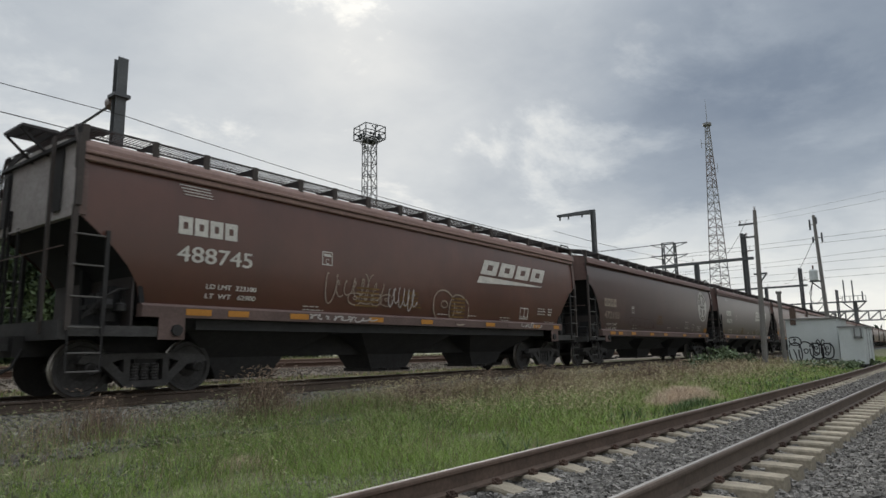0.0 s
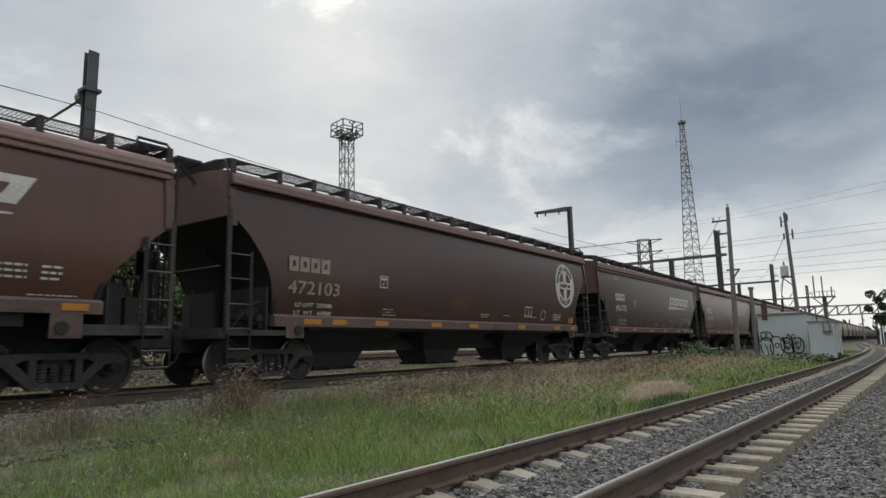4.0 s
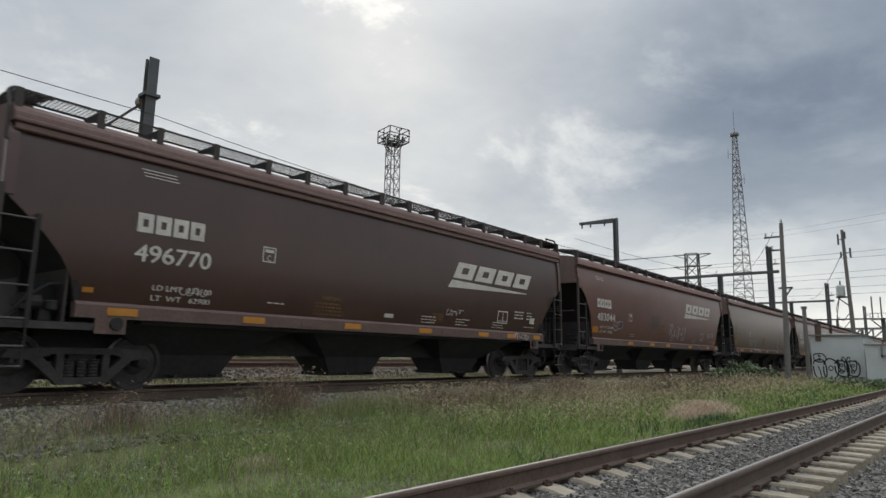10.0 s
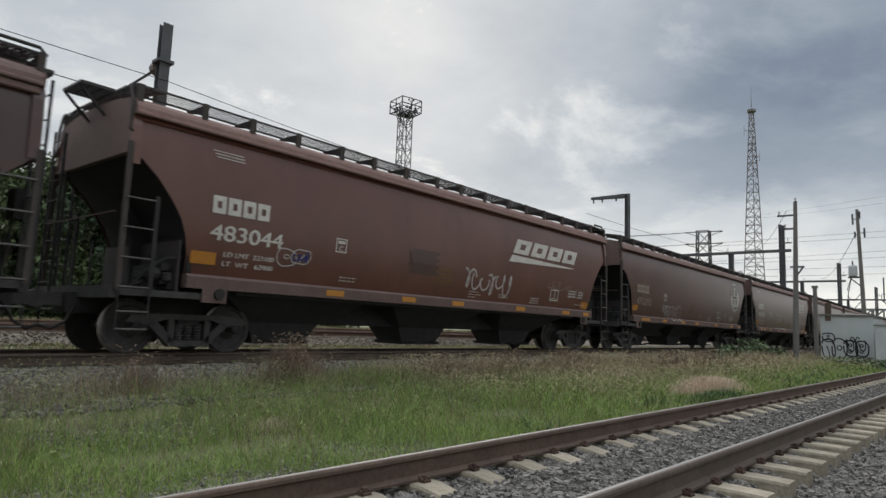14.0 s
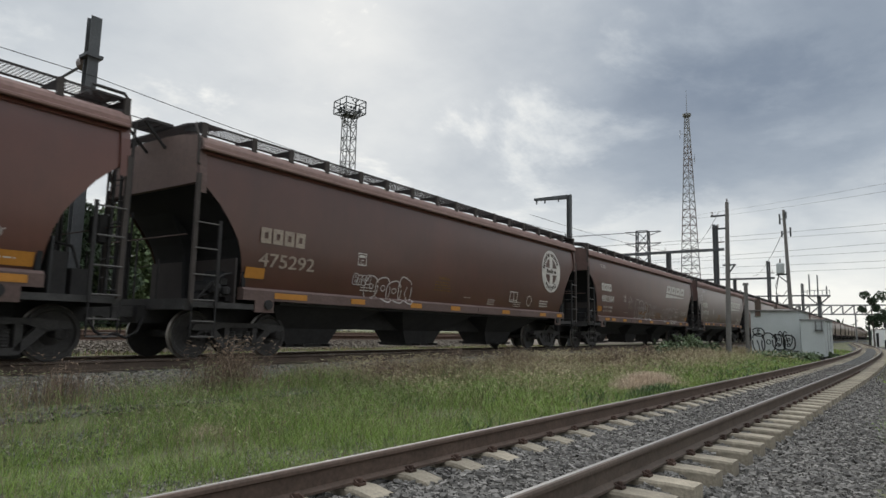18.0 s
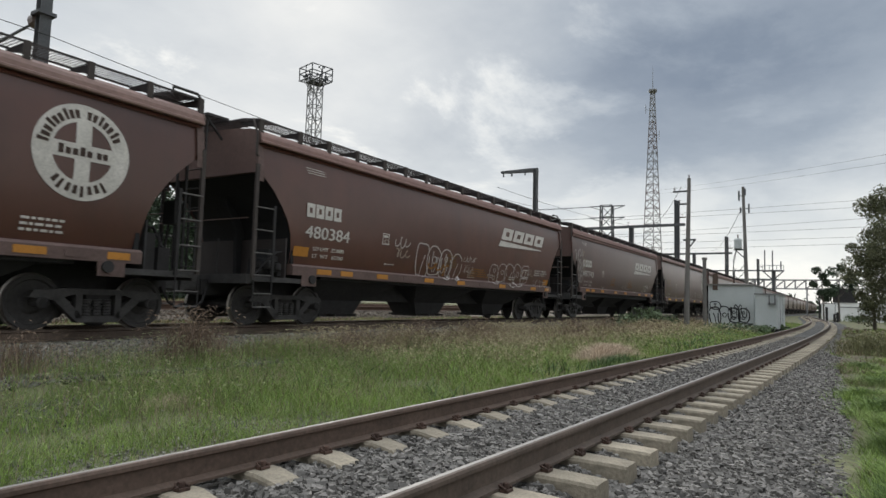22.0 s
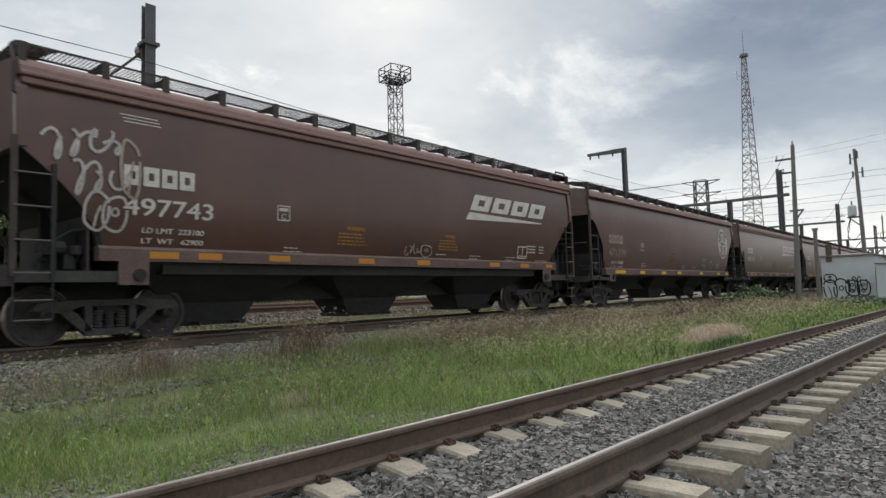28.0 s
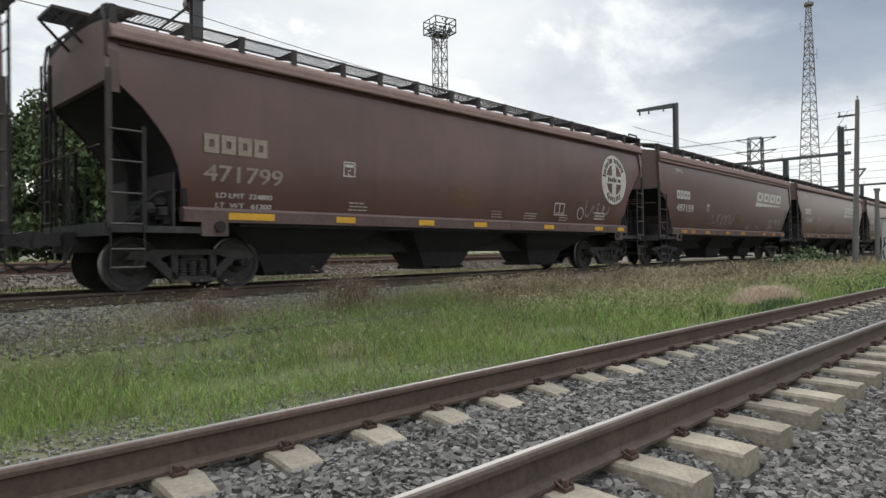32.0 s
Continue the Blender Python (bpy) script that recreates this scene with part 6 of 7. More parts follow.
def tree(x, y, height, crown_r, trunk_r, n_leaves, label, seed, material="leaf", low=0.35, leaf=0.13, clumps=26, droop=0.0, squash=0.8):
    r = random.Random(seed)
    z0 = ground_z(x, y) - 0.05
    t = thing("tree", label, "tree", pose(x, y, z0))
    bm = bmesh.new()
    bend = (r.uniform(-0.4, 0.4), r.uniform(-0.4, 0.4))
    spine = [Vector((bend[0] * (k / 6) ** 2, bend[1] * (k / 6) ** 2, height * 0.8 * k / 6)) for k in range(7)]
    tube(bm, spine, trunk_r, 8, trunk_r * 0.3)
    part("trunk", bm, M["bark"], t)
    centres = []
    for k in range(clumps):
        u = low + (1 - low) * (k + 0.5) / clumps
        p = spine[min(6, int(u * 6))]
        rad = crown_r * (0.35 + 0.75 * math.sin(math.pi * min(1, max(0.05, (u - low) / (1 - low) * 0.85 + 0.12)))) * r.uniform(0.45, 1.0)
        ang = r.uniform(0, 6.283)
        c = Vector((p.x + math.cos(ang) * rad, p.y + math.sin(ang) * rad, height * u * r.uniform(0.92, 1.05) - droop * rad))
        centres.append(c)
        if k % 3 == 0:
            bm = bmesh.new()
            root = spine[max(1, min(5, int(u * 5)))]
            mid = (root + c) / 2 + Vector((0, 0, 0.2))
            tube(bm, [root, mid, c], trunk_r * 0.35, 6, trunk_r * 0.08)
            part("limb", bm, M["bark"], t)
    per = n_leaves // clumps
    pts = []
    for c in centres:
        s = crown_r * r.uniform(0.17, 0.34)
        q = gen.normal(0, 1, (per, 3))
        q *= np.minimum(1, 1.55 / np.linalg.norm(q, axis=1))[:, None] * np.array((s, s, s * squash)) * 0.85
        pts.append(q + np.array(c))
    part("crown", leaf_cloud(np.concatenate(pts), leaf, M[material]), M[material], t)
    return t


tree(54, -2.0, 9.7, 2.7, 0.20, 21000, "tall loose-crowned tree with a grey trunk by the track", 1, "leaf_olive", 0.22, 0.085, 46)
tree(56, -0.3, 6.6, 1.7, 0.12, 10500, "olive-leaved tree behind the verge", 2, "leaf_olive", 0.10, 0.085, 26)
tree(58, -2.3, 11.2, 3.0, 0.16, 16000, "slim tree with a high open crown", 3, "leaf_olive", 0.40, 0.12, 34)
tree(40, -3.6, 8.0, 2.4, 0.20, 16000, "dark drooping tree that hangs to the ground", 4, "leaf_dark", 0.06, 0.12, 38, 0.3, 1.4)
tree(96, 5.1, 6.6, 1.5, 0.12, 2600, "round-crowned tree beyond the curve", 5, "leaf_dark", 0.45, 0.17, 12)
tree(104, 3.7, 8.2, 2.0, 0.13, 900, "tree with clumped dark foliage beyond the curve", 6, "leaf_dark", 0.5, 0.24, 11)
tree(80, -8.0, 12.0, 5.0, 0.3, 9000, "broad green tree behind the verge", 7, "leaf", 0.25, 0.28, 26)
tree(50, -10.0, 11.0, 4.5, 0.3, 9000, "broad green tree behind the verge", 8, "leaf_dark", 0.2, 0.22, 26)
for k, (x, y, h) in enumerate(((10.0, 41, 9.0), (14.0, 40.5, 8.6), (33, 49, 8.0), (38, 53, 8.0), (44, 58, 7.0), (51, 62, 7.5), (12.0, 43, 8.5), (14.6, 46, 9.0), (16.8, 42.5, 7.6), (8.0, 44, 9.0), (18.4, 50, 6.5), (3.0, 46, 9.0), (21.0, 45, 8.0), (24.5, 47, 8.6), (28.5, 48, 8.4), (-8, 48, 10), (20.5, 66, 8.0))):
    tree(x, y, h, 3.9, 0.22, 13000, "leafy tree beyond the yard tracks", 20 + k, "leaf_dark" if k % 3 else "leaf", 0.04, 0.19, 36)


def bush(x, y, h, r, n, label, seed, material="weed", leaf=0.07):
    z0 = ground_z(x, y)
    t = thing("bush", label, "bush", pose(x, y, z0))
    rr = random.Random(seed)
    bm = bmesh.new()
    pts = []
    for k in range(9):
        c = Vector((rr.uniform(-r, r) * 0.8, rr.uniform(-r, r) * 0.6, h * rr.uniform(0.45, 0.95)))
        tube(bm, [(0, 0, 0), c * 0.5 + Vector((0, 0, 0.1)), c], 0.018, 5, 0.006)
        pts.append(gen.normal(0, 1, (n // 9, 3)) * np.array((r * 0.28, r * 0.28, h * 0.16)) + np.array(c))
    part("stem", bm, M["bark"], t)
    q = np.concatenate(pts)
    q[:, 2] = np.maximum(q[:, 2], 0.03)
    part("foliage", leaf_cloud(q, leaf, M[material], "foliage"), M[material], t)


for k, (x, y, h, r) in enumerate(((28.8, 9.5, 0.4, 0.5), (31.2, 9.7, 0.6, 0.6), (34.6, 9.9, 0.95, 0.6), (36.4, 9.9, 0.75, 0.6), (37.6, 9.4, 0.6, 0.5), (39.0, 7.0, 0.45, 0.8), (40.6, 6.0, 0.42, 0.8), (41.4, 5.0, 0.40, 0.6), (39.5, 5.2, 0.35, 0.7), (43.0, 4.4, 0.4, 0.5))):
    bush(x, y, h, r, 170, "loose pale-leaved weed bush beside the train's track", 50 + k, "sprout", 0.12)
for k, (x, y, h, r) in enumerate(((66, -2.5, 0.7, 1.4), (48, -3.4, 0.9, 1.4), (38, -5.4, 1.0, 1.4), (88, 1.2, 0.8, 1.6))):
    bush(x, y, h, r, 800, "low green bush on the verge", 70 + k, "leaf", 0.12)

# far woods close the horizon
pts = []
for k in range(300):
    a = 2 * math.pi * k / 300
    R = 420 + 60 * math.sin(7 * a) + gen.uniform(-30, 30)
    h = gen.uniform(5, 11)
    c = np.array((R * math.cos(a), R * math.sin(a), h * 0.45))
    pts.append(gen.normal(0, 1, (70, 3)) * np.array((6, 6, h * 0.32)) + c)
q = np.concatenate(pts)
q[:, 2] = np.maximum(q[:, 2], 0.2)
tagged(new("far_woods", leaf_cloud(q, 2.2, M["leaf_dark"], "far_woods")), "low dark woods along the horizon", "woods", kind="stuff")

# ---- masts, gantries, towers ----


def h_section(bm, x, y, z0, z1, w=0.28, t=0.03):
    box(bm, x - w / 2, x + w / 2, y - w / 2, y - w / 2 + t, z0, z1)
    box(bm, x - w / 2, x + w / 2, y + w / 2 - t, y + w / 2, z0, z1)
    box(bm, x - t / 2, x + t / 2, y - w / 2 + t, y + w / 2 - t, z0, z1)


def mast_y(x):
    return np.interp(x, (6.85, 36.2, 73, 113, 160, 205), (15.68, 17.18, 17.67, 19.64, 21.36, 23.2)) if x > 6.8 else train_y(x) + 3.68


def insulator(bm, p, r=0.06, n=4, axis="z", step_=0.07):
    for k in range(n):
        lathe(bm, [(k * step_, r * 0.4), (k * step_ + 0.02, r), (k * step_ + 0.05, r * 0.4)], 10, axis, p)


def catenary_mast(x, height, label):
    y = mast_y(x)
    t = thing("catenary_mast", label, "mast", pose(x, y, ground_z(x, y) - 0.1), "masts along the line")
    bm = bmesh.new()
    h_section(bm, 0, 0, 0, height, 0.25)
    box(bm, -0.22, 0.22, -0.22, 0.22, 0, 0.14)
    part("post", bm, M["steel"], t)
    return t


m1 = catenary_mast(6.85, 8.55, "dark steel mast with an insulated arm over the yard")
bm = bmesh.new()
box(bm, -0.20, 0.20, -0.20, 0.20, 7.50, 7.58)
part("bracket", bm, M["steel"], m1)
bm = bmesh.new()
lathe(bm, [(0, 0.08), (0.05, 0.18), (0.28, 0.18), (0.34, 0.07)], 12, "y", (0, 0.13, 7.45))
part("insulator", bm, M["glass"], m1)
bm = bmesh.new()
tube(bm, [(0, 0.4, 7.45), (0, 3.0, 7.36)], 0.035)
part("arm", bm, M["steel"], m1)
bm = bmesh.new()
tube(bm, [(0, 2.95, 7.36), (-0.1, 3.1, 7.12)], 0.022)
tube(bm, [(-0.4, 3.1, 7.12), (0.3, 3.1, 7.10)], 0.03)
part("wire_clamp", bm, M["steel"], m1)

m2 = catenary_mast(36.2, 9.62, "square steel mast with a short arm at its top")
bm = bmesh.new()
prism(bm, [(0.13, 9.36), (0.13, 9.62), (2.45, 9.62), (2.45, 9.48)], -0.11, 0.11, "x")
part("arm", bm, M["steel"], m2)
for y in (0.75, 1.7, 2.3):
    bm = bmesh.new()
    bar(bm, (0, y, 9.52), (0, y, 9.24), 0.07)
    part("hanger", bm, M["steel"], m2)


def gantry(x, height, beam_z, span):
    y = mast_y(x)
    t = thing("portal_gantry", "dark steel portal gantry with a long cross beam", "gantry", pose(x, y, ground_z(x, y) - 0.1), "gantries along the line")
    for yy, h in ((0.15, height), (-0.15, height - 0.12), (5.1, beam_z - 0.1), (span, beam_z - 0.1)):
        bm = bmesh.new()
        h_section(bm, 0, yy, 0, h, 0.25 if yy < 1 else 0.46, 0.04)
        part("post", bm, M["steel"], t)
    for z in (beam_z - 2.2, beam_z + 0.8, height - 0.4):
        bm = bmesh.new()
        box(bm, -0.15, 0.15, -0.29, 0.29, z - 0.08, z + 0.08)
        part("batten_plate", bm, M["steel"], t)
    bm = bmesh.new()
    box(bm, -0.12, 0.12, -0.85, span, beam_z - 0.15, beam_z + 0.15)
    part("beam", bm, M["steel"], t)
    bm = bmesh.new()
    insulator(bm, (0, span * 0.42, beam_z + 0.2), 0.13, 3, "z", 0.14)
    part("insulator", bm, M["glass"], t)
    bm = bmesh.new()
    insulator(bm, (0, -0.55, beam_z + 0.9), 0.10, 4, "z", 0.12)
    bar(bm, (0, 0, beam_z + 0.8), (0, -0.9, beam_z + 0.8), 0.1)
    part("insulator", bm, M["glass"], t)
    return t


gantry(73, 13.1, 10.3, 13)
gantry(113, 13.1, 10.3, 11.5)
gantry(160, 12.8, 10.1, 11)
gantry(205, 12.8, 10.1, 11)


def lattice(bm, x0, w0, w1, z0, z1, n, r, legs=4):
    """A tapering lattice shaft: legs, rings and zigzag braces."""
    def corner(k, z):
        w = w0 + (w1 - w0) * (z - z0) / (z1 - z0)
        a = 2 * math.pi * (k + 0.5) / legs
        s = w * (0.7071 if legs == 4 else 0.577)
        return Vector((x0 + math.cos(a) * s, math.sin(a) * s, z))
    for k in range(legs):
        bar(bm, corner(k, z0), corner(k, z1), r * 1.5)
    for i in range(n):
        a, b = z0 + (z1 - z0) * i / n, z0 + (z1 - z0) * (i + 1) / n
        for k in range(legs):
            j = (k + 1) % legs
            bar(bm, corner(k, b), corner(j, b), r)
            if i % 2:
                bar(bm, corner(k, a), corner(j, b), r)
            else:
                bar(bm, corner(j, a), corner(k, b), r)


# floodlight tower with a railed platform
lx, ly, lz = 41.9, 43.0, 21.52
lt = thing("light_tower", "grey lattice floodlight tower with a railed platform", "tower", pose(lx, ly, 0, 0, 0, 78))
bm = bmesh.new()
lattice(bm, 0, 1.12, 1.0, 0, lz, 18, 0.055)
part("shaft", bm, M["galv"], lt)
bm = bmesh.new()
for a in range(8):
    u = math.pi * a / 4
    bar(bm, (0.45 * math.cos(u), 0.45 * math.sin(u), lz - 1.0), (1.04 * math.cos(u), 1.04 * math.sin(u), lz), 0.07)
tagged(part("platform_support", bm, M["galv"], lt), kind="stuff")
bm = bmesh.new()
for k in range(9):
    c = -1.10 + 0.275 * k
    bar(bm, (c, -1.10, lz + 0.03), (c, 1.10, lz + 0.03), 0.07 if k % 4 == 0 else 0.04)
for c in (-1.10, -0.4, 0.4, 1.10):
    bar(bm, (-1.10, c, lz), (1.10, c, lz), 0.08)
tagged(part("platform", bm, M["steel"], lt), kind="stuff")
for k in range(4):
    a = [(-1.10, -1.10), (1.10, -1.10), (1.10, 1.10), (-1.10, 1.10)]
    (xa, ya), (xb, yb) = a[k], a[(k + 1) % 4]
    bm = bmesh.new()
    for z in (0.65, 1.25):
        bar(bm, (xa, ya, lz + z), (xb, yb, lz + z), 0.07)
    bar(bm, (xa, ya, lz), (xa, ya, lz + 1.25), 0.08)
    bar(bm, ((xa + xb) / 2, (ya + yb) / 2, lz), ((xa + xb) / 2, (ya + yb) / 2, lz + 1.25), 0.06)
    part("railing", bm, M["steel"], lt)
    for u in (0.25, 0.5, 0.75):
        bm = bmesh.new()
        px, py = (xa + (xb - xa) * u) * 0.86, (ya + (yb - ya) * u) * 0.86
        box(bm, px - 0.09, px + 0.09, py - 0.09, py + 0.09, lz + 0.25, lz + 0.45)
        part("floodlight", bm, M["steel"], lt)
bm = bmesh.new()
bar(bm, (0.70, -1.05, lz), (0.70, -1.05, lz + 1.75), 0.045)
bar(bm, (0.70, -1.05, lz + 1.6), (0.82, -0.85, lz + 1.8), 0.04)
bar(bm, (0.70, -1.05, lz + 1.6), (0.58, -1.25, lz + 1.8), 0.04)
for q in ((0.82, -0.85), (0.58, -1.25)):
    box(bm, q[0] - 0.06, q[0] + 0.06, q[1] - 0.06, q[1] + 0.06, lz + 1.8, lz + 1.94)
part("beacon_pole", bm, M["steel"], lt, "small forked wind gauge on a pole")
bm = bmesh.new()
box(bm, 0.15, 1.05, -1.05, 0.3, lz + 0.05, lz + 0.09)
part("floor_plate", bm, M["steel"], lt)
for y in (-0.2, 0.2):
    bm = bmesh.new()
    bar(bm, (0.60, y, 0.2), (0.60, y, lz), 0.04)
    part("ladder_rail", bm, M["galv"], lt)
for k in range(42):
    bm = bmesh.new()
    bar(bm, (0.60, -0.2, 0.5 + k * 0.5), (0.60, 0.2, 0.5 + k * 0.5), 0.035)
    part("rung", bm, M["galv"], lt)

# tall radio mast far behind
tt = thing("radio_tower", "tall slender lattice radio tower in faded red and white", "tower", pose(167, 47, 0, 0, 0, 20))
for k in range(7):
    z0, z1 = 58 * k / 7, 58 * (k + 1) / 7
    w = lambda z: 4.9 * (1 - z / 58) + 1.0
    bm = bmesh.new()
    lattice(bm, 0, w(z0), w(z1), z0, z1, 4 if k < 5 else 5, 0.11, 3)
    tagged(part("section", bm, M["redsteel"] if k % 2 else M["galv"], tt), kind="stuff")
bm = bmesh.new()
lathe(bm, [(57.8, 0.9), (58.0, 1.1), (58.5, 1.1), (58.6, 0.4)], 10, "z")
part("top_ring", bm, M["galv"], tt)
bm = bmesh.new()
tube(bm, [(0, 0, 58), (0, 0, 65)], 0.10, 5, 0.03)
part("spike", bm, M["galv"], tt)
for z, a in ((50, 0), (53, 2), (46, 4)):
    bm = bmesh.new()
    bar(bm, (math.cos(a) * 0.8, math.sin(a) * 0.8, z), (math.cos(a) * 2.0, math.sin(a) * 2.0, z), 0.1)
    bar(bm, (math.cos(a) * 2.0, math.sin(a) * 2.0, z - 1.2), (math.cos(a) * 2.0, math.sin(a) * 2.0, z + 1.2), 0.12)
    part("aerial", bm, M["galv"], tt)

# power pylon
pt = thing("power_pylon", "grey lattice power pylon with short cross arms", "pylon", pose(150, 53.2, 0, 0, 0, 10))
bm = bmesh.new()
lattice(bm, 0, 3.4, 2.6, 0, 25.5, 9, 0.16)
part("shaft", bm, M["steel"], pt)
for z in (22.6, 25.4):
    bm = bmesh.new()
    bar(bm, (0, -4.2, z), (0, 4.2, z), 0.2)
    bar(bm, (0, -4.2, z), (0, -1.2, z - 1.0), 0.14)
    bar(bm, (0, 4.2, z), (0, 1.2, z - 1.0), 0.14)
    part("cross_arm", bm, M["steel"], pt)
pt2 = copy_thing(pt, pose(160, -70, 0, 0, 0, 170))


def cable(name, a, b, sag, r, label, parent=None):
    a, b = Vector(a), Vector(b)
    bm = bmesh.new()
    tube(bm, [a.lerp(b, k / 14) - Vector((0, 0, sag * 4 * (k / 14) * (1 - k / 14))) for k in range(15)], r, 4)
    return tagged(part(name, bm, M["wire"]), label, "cable", "overhead wires")


for z0, z1 in ((22.6, 25.4), (21.9, 23.5), (18.3, 21.9), (17.8, 19.4), (16.2, 17.2), (14.7, 15.9)):
    cable("power_line", (150, 52.0, z0), (156, -30, z1), 0.3, 0.028, "thin dark high-voltage line")
for z0, z1 in ((22.6, 24), (25.4, 27)):
    for y in (49.4, 57.0):
        cable("power_line", (150, y, z0), (60 + y * 0.5, 190, z1), 3.0, 0.045, "thin dark high-voltage line")
cable("power_line", (167, 47, 31.4), (70, -21.4, 18.0), 0.6, 0.016, "thin dark high-voltage line")
cable("power_line", (167, 46.6, 30.6), (70, -13.6, 16.1), 0.6, 0.016, "thin dark high-voltage line")
# wires along the masts behind the train
cable("feeder_wire", (-25, 14.35, 7.05), (6.95, 15.56, 7.08), 0.12, 0.010, "thin dark overhead feeder wire")
cable("feeder_wire", (6.95, 15.56, 7.08), (36.2, 16.95, 7.15), 0.38, 0.010, "thin dark overhead feeder wire")
cable("contact_wire", (-25, 14.35, 6.6), (36.2, 16.95, 6.45), 0.08, 0.012, "thin dark overhead contact wire")
cable("contact_wire", (36.2, mast_y(36.2) + 2.8, 8.7), (73, mast_y(73) + 4, 10.2), 0.3, 0.014, "thin dark overhead contact wire")


def pole_thing(x, y, top, h, r0, r1, label):
    t = thing("utility_pole", label, "utility pole", pose(x, y, ground_z(x, y) - 0.1), "poles beside the train")
    bm = bmesh.new()
    tube(bm, [(0, 0, 0), (top[0] * 0.5, top[1] * 0.5, h / 2), (top[0], top[1], h)], r0, 10, r1)
    part("shaft", bm, M["cpole"], t)
    return t


p1 = pole_thing(38.0, 8.53, (0, -0.17), 8.75, 0.155, 0.095, "grey concrete utility pole with two cross arms")
for z, a, b in ((8.02, -0.26, 0.72), (7.28, -0.2, 0.42), (5.2, -0.52, 0.16)):
    bm = bmesh.new()
    bar(bm, (0, a, z), (0, b, z), 0.09)
    part("cross_arm", bm, M["steel"], p1)
for y, z in ((0.64, 8.06), (-0.17, 8.75), (0.36, 7.32)):
    bm = bmesh.new()
    insulator(bm, (0, y, z), 0.07, 3, "z", 0.08)
    part("insulator", bm, M["glass"], p1)
bm = bmesh.new()
bar(bm, (0, -0.48, 5.2), (0, -0.12, 4.7), 0.07)
part("arm_brace", bm, M["steel"], p1)

sp = pole_thing(42.0, 8.38, (0, 0), 4.5, 0.12, 0.11, "short grey concrete post beside the hut")
bm = bmesh.new()
box(bm, -0.08, 0.08, -0.15, 0.15, 4.35, 4.5)
part("cap", bm, M["cpole"], sp)

p2 = pole_thing(49.5, 7.05, (0.1, 0.27), 10.2, 0.155, 0.095, "leaning concrete pole with a transformer and aerials")
bm = bmesh.new()
lathe(bm, [(5.72, 0.22), (5.76, 0.26), (6.38, 0.26), (6.46, 0.2)], 14, "z", (0, 0.62, 0))
tr = part("transformer", bm, M["wall"], p2, "pale grey transformer can")
bm = bmesh.new()
lathe(bm, [(6.46, 0.05), (6.72, 0.05), (6.76, 0.02)], 8, "z", (0, 0.62, 0))
part("bushing", bm, M["glass"], tr)
bm = bmesh.new()
bar(bm, (0, 0.9, 5.66), (0, 0.12, 5.66), 0.1)
bar(bm, (0, 0.8, 5.64), (0, 0.12, 5.0), 0.07)
part("transformer_bracket", bm, M["steel"], p2)
for y, z, h in ((0.52, 9.55, 0.9), (0.12, 9.8, 0.6), (-0.12, 8.6, 0.8), (0.42, 8.5, 0.5)):
    bm = bmesh.new()
    box(bm, -0.05, 0.05, y - 0.05, y + 0.05, z - h * 0.4, z + h * 0.4)
    bar(bm, (0, y, z), (0.1, 0.25, z), 0.05)
    part("aerial", bm, M["steel"], p2)
for dz in (0, 0.5):
    bm = bmesh.new()
    tube(bm, [(0, 0.7, 5.75), (0, 0.95, 4.9 - dz), (0, 0.9, 4.3 - dz), (0, 0.6, 4.1 - dz), (0, 0.12, 4.7 - dz)], 0.025, 5)
    part("drooping_cable", bm, M["wire"], p2)
cable("service_wire", (38.0, 8.8, 8.1), (73, 21, 10.6), 0.8, 0.015, "thin service wire to the gantry")
cable("service_wire", (49.6, 7.5, 8.2), (113, 22, 10.8), 0.8, 0.02, "thin service wire to the gantry")

# ---- hut and cabinet ----
HX, HY0, HY1, HZ = 44.0, 5.88, 8.57, 2.86
hut = thing("trackside_hut", "whitewashed concrete hut with black graffiti on its end wall", "hut", pose(HX, 0, ground_z(HX, 7) - 0.02))
bm = bmesh.new()
box(bm, 0, 3.8, HY0, HY1, 0, HZ)
part("wall", bm, M["wall"], hut)
bm = bmesh.new()
v = [(-0.08, HY0 - 0.08), (3.9, HY0 - 0.08), (3.9, HY1 + 0.08), (-0.08, HY1 + 0.08)]
a, b = [bm.verts.new((x, y, HZ)) for x, y in v], [bm.verts.new((x, y, HZ + 0.08)) for x, y in v]
c = [bm.verts.new(p) for p in ((1.2, 7.2, HZ + 0.20), (2.6, 7.2, HZ + 0.20))]
for i in range(4):
    bm.faces.new((a[i], a[(i + 1) % 4], b[(i + 1) % 4], b[i]))
bm.faces.new(a[::-1])
bm.faces.new((b[0], b[1], c[1], c[0]))
bm.faces.new((b[1], b[2], c[1]))
bm.faces.new((b[2], b[3], c[0], c[1]))
bm.faces.new((b[3], b[0], c[0]))
part("roof", bm, M["cpole"], hut, "low pale hipped roof slab")
bm = bmesh.new()
box(bm, -0.05, 0.25, 8.0, 8.3, HZ - 0.3, HZ + 0.75)
part("chimney", bm, M["rail"], hut, "rusty square vent pipe")
polys = scrawl(6.2, 8.45, 0.42, 1.55, 4, 0.075, 9, True) + scrawl(6.3, 7.2, 0.6, 1.75, 3, 0.06, 11, False) + scrawl(7.9, 8.4, 1.3, 1.85, 1, 0.07, 12, True)
bm = bmesh.new()
for poly in polys:
    # mirrored across so that it reads along the end wall
    bm.faces.new([bm.verts.new((-0.006, x, z)) for x, z in poly])
part("graffiti", bm, M["spray_dark"], hut, "thick black graffiti outlines")
